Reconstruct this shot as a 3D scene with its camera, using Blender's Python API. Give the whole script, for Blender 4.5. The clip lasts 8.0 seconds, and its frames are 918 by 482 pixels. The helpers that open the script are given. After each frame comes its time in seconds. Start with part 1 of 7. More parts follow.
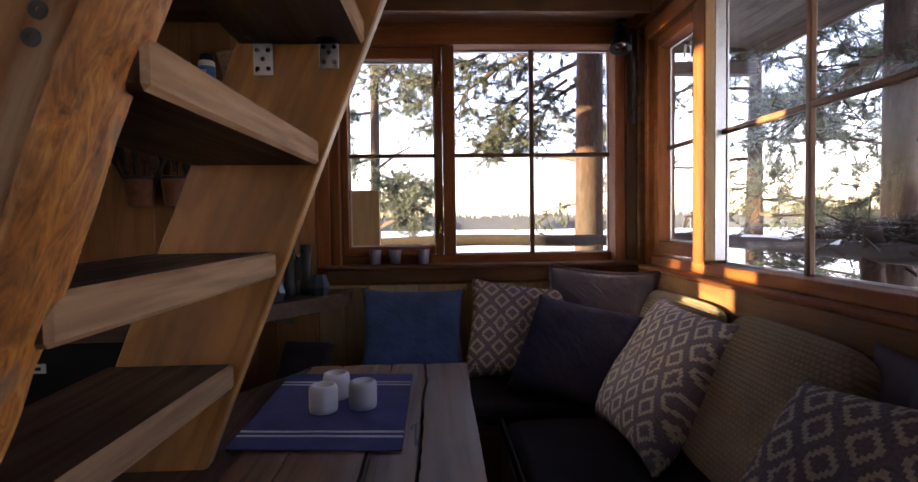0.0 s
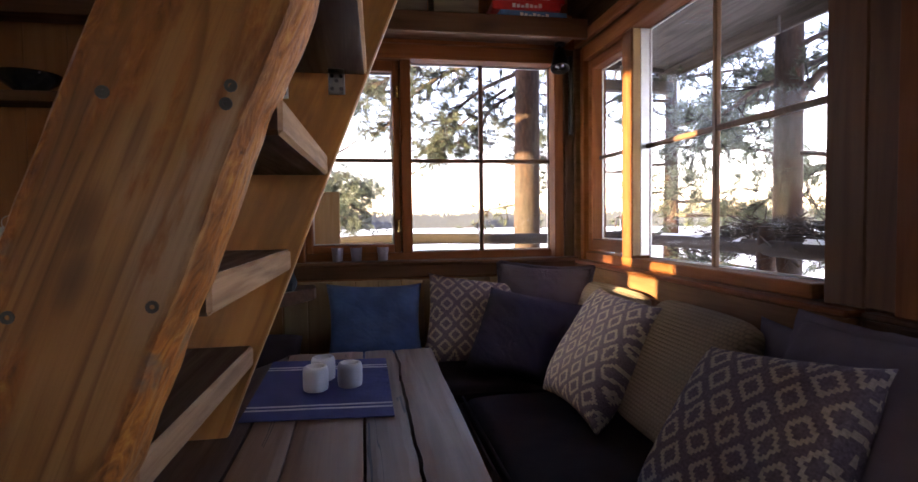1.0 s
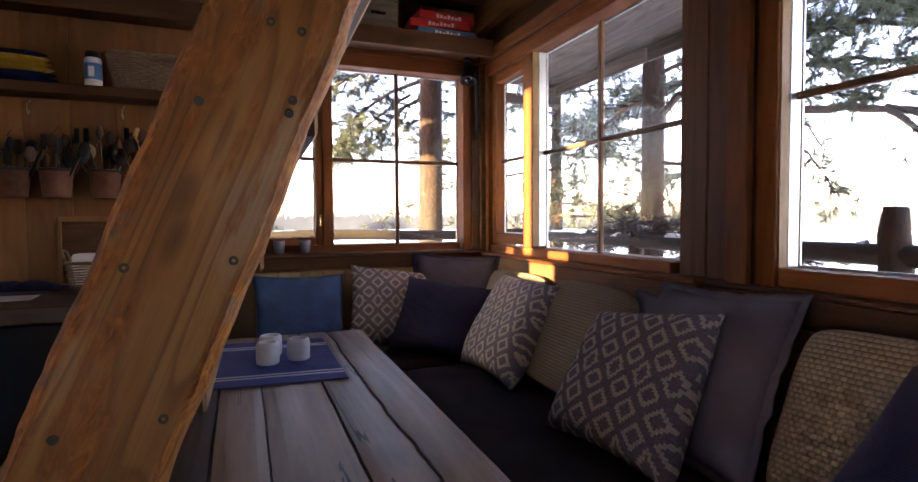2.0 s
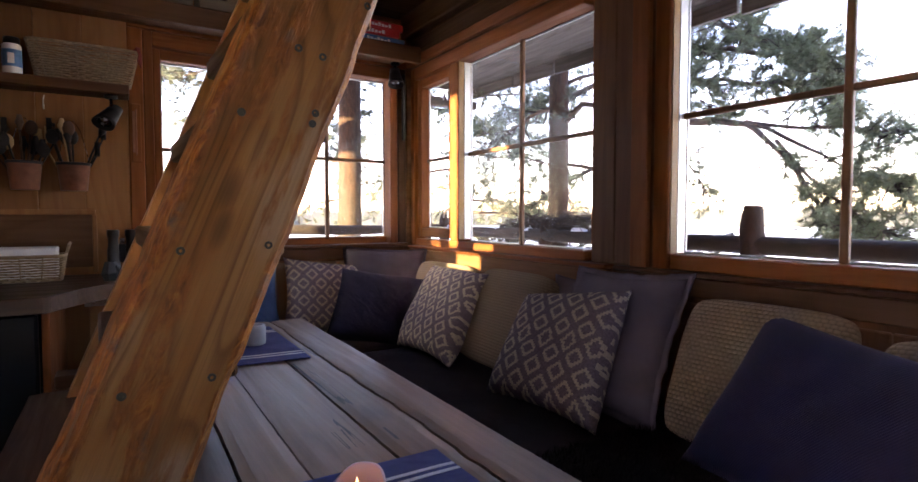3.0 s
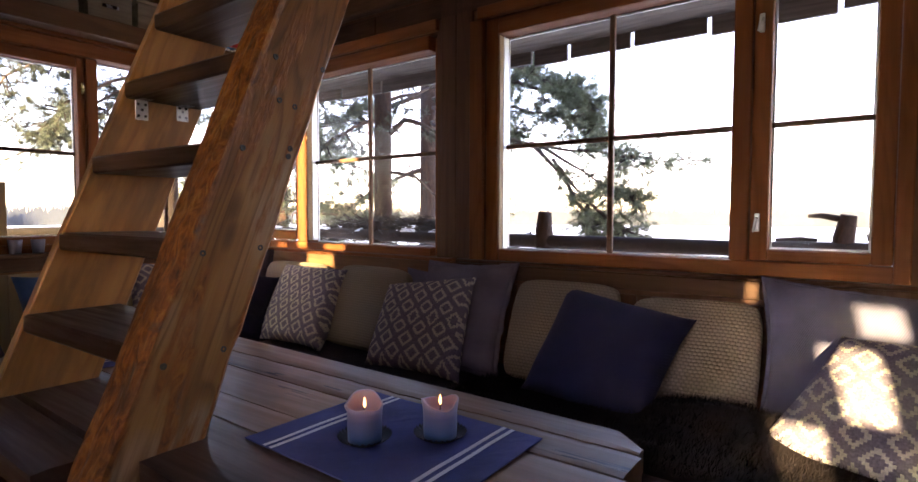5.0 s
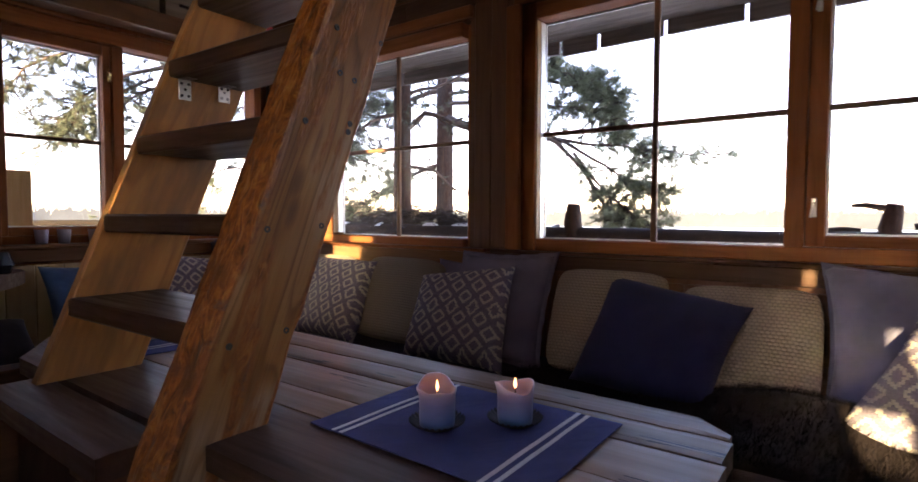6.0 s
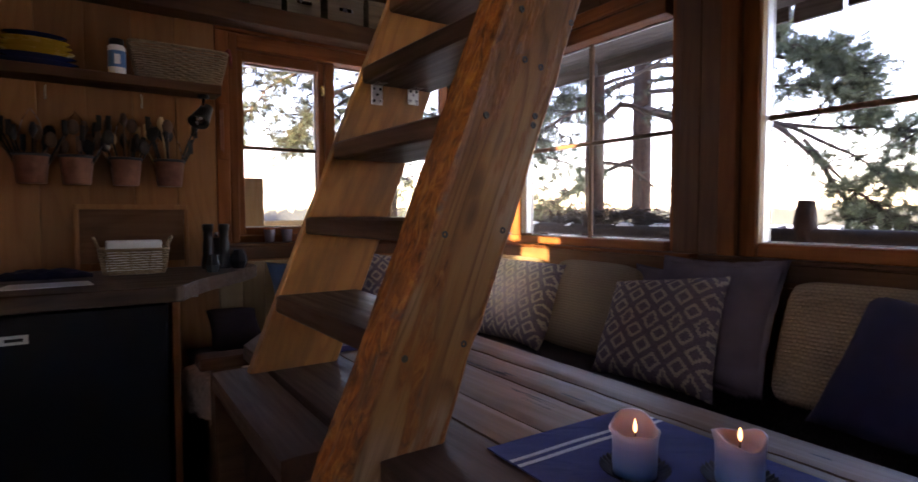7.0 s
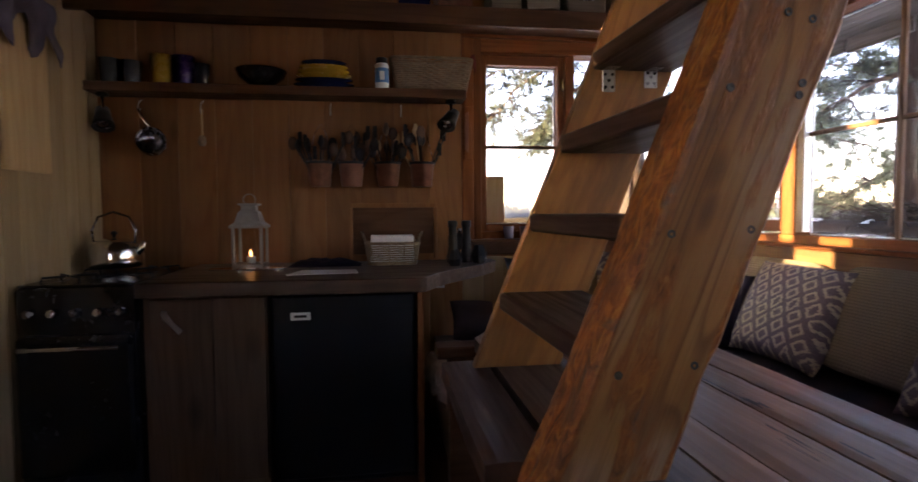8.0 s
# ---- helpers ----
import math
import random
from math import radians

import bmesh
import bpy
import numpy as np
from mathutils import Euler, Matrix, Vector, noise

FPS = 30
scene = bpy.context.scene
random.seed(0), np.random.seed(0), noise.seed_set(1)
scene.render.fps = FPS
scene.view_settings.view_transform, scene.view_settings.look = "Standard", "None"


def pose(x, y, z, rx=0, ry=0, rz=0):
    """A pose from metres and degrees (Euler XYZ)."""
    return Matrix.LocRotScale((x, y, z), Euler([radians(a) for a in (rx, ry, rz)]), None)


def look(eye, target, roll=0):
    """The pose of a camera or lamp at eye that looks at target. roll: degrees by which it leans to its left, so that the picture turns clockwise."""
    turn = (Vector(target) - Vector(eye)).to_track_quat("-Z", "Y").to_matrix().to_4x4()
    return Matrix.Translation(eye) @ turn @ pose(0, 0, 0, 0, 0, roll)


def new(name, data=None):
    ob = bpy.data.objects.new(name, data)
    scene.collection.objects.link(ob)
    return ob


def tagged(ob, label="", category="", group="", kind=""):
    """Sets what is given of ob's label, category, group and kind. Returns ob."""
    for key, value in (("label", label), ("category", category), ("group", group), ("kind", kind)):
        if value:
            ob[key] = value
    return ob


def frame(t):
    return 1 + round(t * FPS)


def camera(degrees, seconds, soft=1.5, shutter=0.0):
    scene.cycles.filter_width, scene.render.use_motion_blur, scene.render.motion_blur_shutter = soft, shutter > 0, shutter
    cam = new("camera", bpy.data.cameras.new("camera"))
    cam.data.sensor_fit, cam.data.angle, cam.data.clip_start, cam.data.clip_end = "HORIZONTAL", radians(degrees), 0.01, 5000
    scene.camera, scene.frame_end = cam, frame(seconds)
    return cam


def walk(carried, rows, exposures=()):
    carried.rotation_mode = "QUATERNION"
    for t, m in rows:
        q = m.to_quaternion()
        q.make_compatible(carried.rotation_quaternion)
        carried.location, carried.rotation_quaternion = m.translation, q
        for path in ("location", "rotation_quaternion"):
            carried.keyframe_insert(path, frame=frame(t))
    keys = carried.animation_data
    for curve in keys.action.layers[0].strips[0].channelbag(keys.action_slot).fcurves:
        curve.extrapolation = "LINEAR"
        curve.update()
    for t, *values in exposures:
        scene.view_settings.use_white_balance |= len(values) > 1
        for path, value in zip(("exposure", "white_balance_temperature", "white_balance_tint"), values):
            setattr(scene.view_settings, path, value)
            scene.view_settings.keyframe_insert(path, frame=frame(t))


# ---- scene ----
cam = camera(79.8, 8.0, 1.5, 0.2)
PATH = [
    (0, (1.431, 1.393, 1.256), (1.522, 3.389, 1.182), -0.8),
    (0.5, (1.367, 1.284, 1.266), (1.557, 3.274, 1.185), -0.6),
    (1, (1.276, 1.157, 1.266), (1.619, 3.125, 1.184), -0.7),
    (1.5, (1.153, 1.04, 1.244), (1.703, 2.961, 1.161), -0.6),
    (1.7, (1.109, 0.982, 1.237), (1.739, 2.879, 1.157), -0.4),
    (2.8, (0.853, 0.797, 1.224), (1.84, 2.534, 1.136), -0.2),
    (3, (0.79, 0.77, 1.223), (1.849, 2.464, 1.132), -0.0),
    (3.5, (0.652, 0.702, 1.218), (1.909, 2.254, 1.127), -0.0),
    (4, (0.512, 0.632, 1.237), (1.934, 2.036, 1.144), 0.1),
    (4.5, (0.363, 0.608, 1.261), (1.887, 1.9, 1.169), 0.1),
    (4.7, (0.296, 0.609, 1.262), (1.866, 1.844, 1.167), 0.1),
    (5.8, (0.147, 0.745, 1.195), (1.783, 1.891, 1.1), 0.2),
    (6, (0.167, 0.787, 1.192), (1.774, 1.974, 1.102), 0.2),
    (6.5, (0.225, 0.849, 1.205), (1.648, 2.251, 1.11), 0.1),
    (7, (0.287, 0.897, 1.203), (1.4, 2.556, 1.106), -0.1),
    (7.5, (0.37, 0.948, 1.195), (1.089, 2.811, 1.095), -0.1),
    (8, (0.39, 0.96, 1.202), (0.674, 2.937, 1.097), -0.4),
]
EXPOSURES = [(0.0, 3.28, 6800, 45), (1.5, 3.74, 6800, 45), (3.0, 4.02, 6800, 45), (4.7, 3.80, 6800, 45), (6.5, 3.51, 6800, 45), (8.0, 3.72, 6800, 44)]
walk(cam, [(t, look(eye, target, roll)) for t, eye, target, roll in PATH], EXPOSURES)

# ---- world, sun, exposure ----
SUN_WAY = Vector((0.955, 0.285, -0.15)).normalized()
world = bpy.data.worlds.new("winter_sky")
scene.world = world
world.use_nodes = True
sky_nodes = world.node_tree.nodes
sky = sky_nodes.new("ShaderNodeTexSky")
sky.sky_type = "NISHITA"
sky.sun_disc = False
sky.sun_elevation = math.asin(-SUN_WAY.z) + 0.05
sky.sun_rotation = math.atan2(-SUN_WAY.x, -SUN_WAY.y)
sky.air_density, sky.dust_density, sky.ozone_density = 1.0, 0.25, 1.3
world.node_tree.links.new(sky.outputs["Color"], sky_nodes["Background"].inputs["Color"])
sky_nodes["Background"].inputs["Strength"].default_value = 0.12
sun = new("sun", bpy.data.lights.new("sun", "SUN"))
sun.data.energy, sun.data.angle, sun.data.color = 4.0, radians(0.6), (1.0, 0.95, 0.45)
sun.matrix_world = look(Vector((0, 0, 20)) - SUN_WAY * 30, Vector((0, 0, 20)))

# ---- materials ----
def tree_of(name):
    m = bpy.data.materials.new(name)
    m.use_nodes = True
    nt = m.node_tree
    return m, nt, nt.nodes["Principled BSDF"]


def add(nt, kind, **values):
    n = nt.nodes.new(kind)
    for k, v in values.items():
        if k in n.inputs:
            n.inputs[k].default_value = v
    return n


def ramp(nt, fac, stops):
    n = nt.nodes.new("ShaderNodeValToRGB")
    while len(n.color_ramp.elements) < len(stops):
        n.color_ramp.elements.new(0.5)
    for e, (p, c) in zip(n.color_ramp.elements, stops):
        e.position, e.color = p, (*c, 1)
    nt.links.new(fac, n.inputs["Fac"])
    return n.outputs["Color"]


def coords(nt, scale=(1, 1, 1), turn=(0, 0, 0), jitter=True):
    """Object coordinates, shifted at random from piece to piece, then scaled."""
    tc = nt.nodes.new("ShaderNodeTexCoord")
    mp = add(nt, "ShaderNodeMapping")
    mp.inputs["Scale"].default_value = scale
    out = tc.outputs["Object"]
    if any(turn):
        rot = add(nt, "ShaderNodeMapping")
        rot.inputs["Rotation"].default_value = [radians(a) for a in turn]
        nt.links.new(out, rot.inputs["Vector"])
        out = rot.outputs["Vector"]
    if jitter:
        info = nt.nodes.new("ShaderNodeObjectInfo")
        mul = nt.nodes.new("ShaderNodeMath")
        mul.operation = "MULTIPLY"
        mul.inputs[1].default_value = 37.0
        nt.links.new(info.outputs["Random"], mul.inputs[0])
        va = nt.nodes.new("ShaderNodeVectorMath")
        nt.links.new(out, va.inputs[0])
        nt.links.new(mul.outputs[0], va.inputs[1])
        out = va.outputs[0]
    nt.links.new(out, mp.inputs["Vector"])
    return mp.outputs["Vector"]


def mix(nt, fac, a, b, mode="MIX"):
    n = nt.nodes.new("ShaderNodeMix")
    n.data_type, n.blend_type = "RGBA", mode
    for sock, v in ((0, fac), (6, a), (7, b)):
        if isinstance(v, (int, float)):
            n.inputs[sock].default_value = v
        elif isinstance(v, tuple):
            n.inputs[sock].default_value = (*v, 1)
        else:
            nt.links.new(v, n.inputs[sock])
    return n.outputs[2]


def bump(nt, bsdf, height, strength, distance=0.002):
    n = add(nt, "ShaderNodeBump", Strength=strength, Distance=distance)
    nt.links.new(height, n.inputs["Height"])
    nt.links.new(n.outputs["Normal"], bsdf.inputs["Normal"])


def growth(nt, vector, count):
    """Growth rings cut lengthwise: pale early wood rising to a thin dark line, in long arches."""
    low = add(nt, "ShaderNodeTexNoise", Scale=1.0, Detail=1.5, Roughness=0.4)
    nt.links.new(vector, low.inputs["Vector"])
    n = nt.nodes.new("ShaderNodeMath")
    n.operation = "MULTIPLY"
    n.inputs[1].default_value = count
    nt.links.new(low.outputs["Fac"], n.inputs[0])
    f = nt.nodes.new("ShaderNodeMath")
    f.operation = "FRACT"
    nt.links.new(n.outputs[0], f.inputs[0])
    return ramp(nt, f.outputs[0], [(0.0, (0.35,) * 3), (0.12, (0.85,) * 3), (0.55, (0.75,) * 3), (0.93, (0.0,) * 3), (1.0, (0.2,) * 3)])


def wood(name, light, dark, along="z", rough=0.55, grain=26.0, weather=None, knots=0.5, turn=(0, 0, 0), relief=0.35, spec=0.35, bands=0.18, ring=1.0, patch=(0.42, 0.60), stretch=0.05, cracks=0.0):
    """Sawn wood: long grain, growth bands, knots, and an optional weathered grey in patches."""
    m, nt, b = tree_of(name)
    lk = nt.links.new
    k = {"x": (stretch, 1, 1), "y": (1, stretch, 1), "z": (1, 1, stretch)}[along]
    v = coords(nt, tuple(grain * c for c in k), turn)
    fine = add(nt, "ShaderNodeTexNoise", Scale=2.2, Detail=6.0, Roughness=0.62, Distortion=0.5)
    lk(v, fine.inputs["Vector"])
    w = coords(nt, tuple(15 * stretch if c < 1 else 5.0 for c in k), turn)
    rings = growth(nt, w, 11.0 * ring)
    body = mix(nt, bands, fine.outputs["Fac"], rings)
    col = ramp(nt, body, [(0.25, dark), (0.75, light)])
    kv = coords(nt, tuple(4.2 * (0.45 if a == along else 1.0) for a in "xyz"), turn)
    vor = add(nt, "ShaderNodeTexVoronoi", Scale=1.0)
    lk(kv, vor.inputs["Vector"])
    spot = ramp(nt, vor.outputs["Distance"], [(0.0, (1, 1, 1)), (0.11, (0.55,) * 3), (0.17, (0, 0, 0))])
    kf = nt.nodes.new("ShaderNodeMath")
    kf.operation = "MULTIPLY"
    kf.inputs[1].default_value = knots
    lk(spot, kf.inputs[0])
    col = mix(nt, kf.outputs[0], col, tuple(0.35 * c for c in dark))
    if weather:
        big = add(nt, "ShaderNodeTexNoise", Scale=1.0, Detail=5.0, Roughness=0.65)
        lk(coords(nt, tuple(7 * (0.22 if a == along else 1.0) for a in "xyz"), turn), big.inputs["Vector"])
        wf = ramp(nt, big.outputs["Fac"], [(patch[0], (0, 0, 0)), (patch[1], (1, 1, 1))])
        grey = ramp(nt, fine.outputs["Fac"], [(0.3, tuple(0.55 * c for c in weather)), (0.7, weather)])
        col = mix(nt, wf, col, grey)
    if cracks:
        cr = add(nt, "ShaderNodeTexNoise", Scale=1.0, Detail=3.0, Roughness=0.55)
        lk(coords(nt, tuple(16 * (0.035 if a == along else 1.0) for a in "xyz"), turn), cr.inputs["Vector"])
        cd = math_node(nt, "ABSOLUTE", math_node(nt, "SUBTRACT", cr.outputs["Fac"], 0.40))
        cm = math_node(nt, "LESS_THAN", cd, cracks)
        part_of = add(nt, "ShaderNodeTexNoise", Scale=1.0, Detail=1.0)
        lk(coords(nt, (5, 5, 5), turn), part_of.inputs["Vector"])
        cm = math_node(nt, "MULTIPLY", cm, math_node(nt, "GREATER_THAN", part_of.outputs["Fac"], 0.53))
        col = mix(nt, cm, col, tuple(0.12 * c for c in dark))
        body = mix(nt, cm, body, (-3.0, -3.0, -3.0))
    info = nt.nodes.new("ShaderNodeObjectInfo")
    tone = ramp(nt, info.outputs["Random"], [(0.0, (0.80, 0.78, 0.76)), (1.0, (1.12, 1.10, 1.08))])
    col = mix(nt, 1.0, col, tone, "MULTIPLY")
    lk(col, b.inputs["Base Color"])
    rg = ramp(nt, fine.outputs["Fac"], [(0.3, (rough + 0.14,) * 3), (0.7, (rough - 0.1,) * 3)])
    lk(rg, b.inputs["Roughness"])
    b.inputs["Specular IOR Level"].default_value = spec
    bump(nt, b, body, relief)
    return m


def log_mat():
    """A split log: smooth brown sawn face with arched grain, rust and orange waney sides."""
    m, nt, b = tree_of("weathered_pine_beam")
    lk = nt.links.new
    turn = (0, -21.8, 0)
    tc = nt.nodes.new("ShaderNodeTexCoord")
    sp = nt.nodes.new("ShaderNodeSeparateXYZ")
    lk(tc.outputs["Object"], sp.inputs[0])
    across = math_node(nt, "SUBTRACT", sp.outputs["X"], math_node(nt, "MULTIPLY", math_node(nt, "SUBTRACT", sp.outputs["Z"], 0.73), 0.40))
    off = math_node(nt, "ABSOLUTE", math_node(nt, "SUBTRACT", across, 0.7775))
    back = math_node(nt, "SUBTRACT", sp.outputs["Y"], 1.846)
    blot = add(nt, "ShaderNodeTexNoise", Scale=1.0, Detail=6.0, Roughness=0.62)
    lk(coords(nt, (15, 15, 3.2), turn, False), blot.inputs["Vector"])
    big = add(nt, "ShaderNodeTexNoise", Scale=1.0, Detail=3.0, Roughness=0.5)
    lk(coords(nt, (6, 6, 1.5), turn, False), big.inputs["Vector"])
    fine = add(nt, "ShaderNodeTexNoise", Scale=1.0, Detail=5.0, Roughness=0.65)
    lk(coords(nt, (230, 230, 5), turn, False), fine.inputs["Vector"])
    rings = growth(nt, coords(nt, (5.5, 5.5, 0.7), turn, False), 24.0)
    curl = add(nt, "ShaderNodeTexNoise", Scale=1.0, Detail=5.0, Roughness=0.65, Distortion=1.6)
    lk(coords(nt, (48, 48, 17), turn, False), curl.inputs["Vector"])
    rust = add(nt, "ShaderNodeTexNoise", Scale=1.0, Detail=4.0, Roughness=0.6, Distortion=0.5)
    lk(coords(nt, (9, 9, 9), turn, False), rust.inputs["Vector"])
    # sawn face: oiled brown above, worn to a pinkish grey lower down
    worn = math_node(nt, "ADD", big.outputs["Fac"], math_node(nt, "MULTIPLY", math_node(nt, "SUBTRACT", 1.25, sp.outputs["Z"]), 0.36))
    face = ramp(nt, worn, [(0.36, (0.180, 0.070, 0.014)), (0.48, (0.262, 0.116, 0.030)), (0.57, (0.305, 0.152, 0.050)), (0.66, (0.335, 0.212, 0.115))])
    face = mix(nt, 0.55, face, mix(nt, 1.0, face, ramp(nt, rings, [(0.0, (0.40, 0.32, 0.26)), (0.7, (1.15, 1.15, 1.15))]), "MULTIPLY"))
    face = mix(nt, 0.32, face, mix(nt, 1.0, face, ramp(nt, fine.outputs["Fac"], [(0.32, (0.45, 0.38, 0.32)), (0.48, (0.95, 0.95, 0.95)), (0.70, (1.2, 1.2, 1.2))]), "MULTIPLY"))
    streak = ramp(nt, blot.outputs["Fac"], [(0.54, (0, 0, 0)), (0.64, (0.7, 0.7, 0.7))])
    face = mix(nt, streak, face, (0.275, 0.092, 0.015))
    # waney sides: orange sapwood with dark curled bark, rust and grey in patches
    sap = ramp(nt, curl.outputs["Fac"], [(0.32, (0.075, 0.024, 0.006)), (0.44, (0.190, 0.058, 0.010)), (0.56, (0.310, 0.105, 0.016)), (0.72, (0.40, 0.185, 0.040))])
    sap = mix(nt, ramp(nt, rust.outputs["Fac"], [(0.50, (0, 0, 0)), (0.64, (0.55, 0.55, 0.55))]), sap, (0.095, 0.034, 0.012))
    sap = mix(nt, ramp(nt, rust.outputs["Fac"], [(0.33, (0.65, 0.65, 0.65)), (0.41, (0, 0, 0))]), sap, (0.115, 0.090, 0.068))
    ragged = math_node(nt, "MULTIPLY", math_node(nt, "SUBTRACT", blot.outputs["Fac"], 0.5), 0.085)
    edge = math_node(nt, "MAXIMUM", math_node(nt, "SUBTRACT", off, 0.090), back)
    edge = math_node(nt, "ADD", edge, ragged)
    sm = ramp(nt, edge, [(0.0, (0, 0, 0)), (0.012, (1, 1, 1))])
    col = mix(nt, sm, face, sap)
    vor = add(nt, "ShaderNodeTexVoronoi", Scale=1.0)
    lk(coords(nt, (6.5, 6.5, 2.6), turn, False), vor.inputs["Vector"])
    col = mix(nt, ramp(nt, vor.outputs["Distance"], [(0.0, (0.9,) * 3), (0.10, (0.6,) * 3), (0.17, (0, 0, 0))]), col, (0.065, 0.030, 0.014))
    lk(col, b.inputs["Base Color"])
    lk(ramp(nt, fine.outputs["Fac"], [(0.3, (0.62,) * 3), (0.7, (0.5,) * 3)]), b.inputs["Roughness"])
    b.inputs["Specular IOR Level"].default_value = 0.28
    h = math_node(nt, "ADD", math_node(nt, "MULTIPLY", rings, 0.12), math_node(nt, "ADD", math_node(nt, "MULTIPLY", fine.outputs["Fac"], 0.25), math_node(nt, "MULTIPLY", math_node(nt, "MULTIPLY", sm, curl.outputs["Fac"]), 1.8)))
    bump(nt, b, h, 0.7, 0.003)
    return m


def plain(name, color, rough=0.5, metal=0.0, var=0.12, scale=30.0, relief=0.1, spec=0.5, wear=None):
    """Painted, metal or moulded surface with faint mottling at two scales."""
    m, nt, b = tree_of(name)
    lk = nt.links.new
    n1 = add(nt, "ShaderNodeTexNoise", Scale=scale, Detail=4.0)
    n2 = add(nt, "ShaderNodeTexNoise", Scale=scale * 0.17, Detail=3.0)
    v = coords(nt)
    lk(v, n1.inputs["Vector"])
    lk(v, n2.inputs["Vector"])
    both = mix(nt, 0.5, n1.outputs["Fac"], n2.outputs["Fac"])
    lo, hi = tuple(c * (1 - var) for c in color), tuple(min(1, c * (1 + var)) for c in color)
    stops = [(0.35, lo), (0.65, hi)]
    if wear:
        stops.append((0.72, wear))
    lk(ramp(nt, both, stops), b.inputs["Base Color"])
    lk(ramp(nt, both, [(0.3, (max(0.02, rough - 0.1),) * 3), (0.7, (min(1, rough + 0.1),) * 3)]), b.inputs["Roughness"])
    b.inputs["Metallic"].default_value = metal
    b.inputs["Specular IOR Level"].default_value = spec
    bump(nt, b, n1.outputs["Fac"], relief, 0.001)
    return m


def cloth(name, color, weave=900.0, var=0.25, rough=0.9, sheen=0.0):
    """Woven cloth: fine crossed threads over soft, larger mottling."""
    m, nt, b = tree_of(name)
    lk = nt.links.new
    v = coords(nt)
    wx = add(nt, "ShaderNodeTexWave", Scale=weave / 6.28)
    wy = add(nt, "ShaderNodeTexWave", Scale=weave / 6.28)
    wx.bands_direction, wy.bands_direction = "X", "Y"
    lk(v, wx.inputs["Vector"])
    lk(v, wy.inputs["Vector"])
    th = mix(nt, 0.5, wx.outputs["Fac"], wy.outputs["Fac"])
    nz = add(nt, "ShaderNodeTexNoise", Scale=9.0, Detail=5.0)
    lk(v, nz.inputs["Vector"])
    f = mix(nt, 0.75, th, nz.outputs["Fac"])
    lk(ramp(nt, f, [(0.3, tuple(c * (1 - var) for c in color)), (0.7, tuple(c * (1 + var) for c in color))]), b.inputs["Base Color"])
    b.inputs["Roughness"].default_value = rough
    b.inputs["Sheen Weight"].default_value = sheen
    b.inputs["Specular IOR Level"].default_value = 0.2
    cr = add(nt, "ShaderNodeTexNoise", Scale=1.0, Detail=3.0, Roughness=0.55, Distortion=0.8)
    lk(coords(nt, (9, 24, 9), (0, 0, 35)), cr.inputs["Vector"])
    bump(nt, b, mix(nt, 0.12, cr.outputs["Fac"], th), 0.75, 0.012)
    return m


def ribbed(name, color):
    """Cotton with fine raised ribs on the slant."""
    m, nt, b = tree_of(name)
    lk = nt.links.new
    v = coords(nt, (1, 1, 1), (0, 0, 24))
    wv = add(nt, "ShaderNodeTexWave", Scale=58.0, Distortion=0.6, Detail=2.0)
    lk(v, wv.inputs["Vector"])
    nz = add(nt, "ShaderNodeTexNoise", Scale=11.0, Detail=6.0, Roughness=0.6)
    lk(v, nz.inputs["Vector"])
    f = mix(nt, 0.82, wv.outputs["Fac"], nz.outputs["Fac"])
    lk(ramp(nt, f, [(0.25, tuple(c * 0.65 for c in color)), (0.75, tuple(c * 1.3 for c in color))]), b.inputs["Base Color"])
    b.inputs["Roughness"].default_value = 0.9
    b.inputs["Specular IOR Level"].default_value = 0.2
    b.inputs["Sheen Weight"].default_value = 0.05
    bump(nt, b, wv.outputs["Fac"], 0.35, 0.0015)
    return m


def math_node(nt, op, a, b=None, c=None):
    n = nt.nodes.new("ShaderNodeMath")
    n.operation = op
    for s, v in enumerate((a, b, c)):
        if v is None:
            continue
        if isinstance(v, (int, float)):
            n.inputs[s].default_value = v
        else:
            nt.links.new(v, n.inputs[s])
    return n.outputs[0]


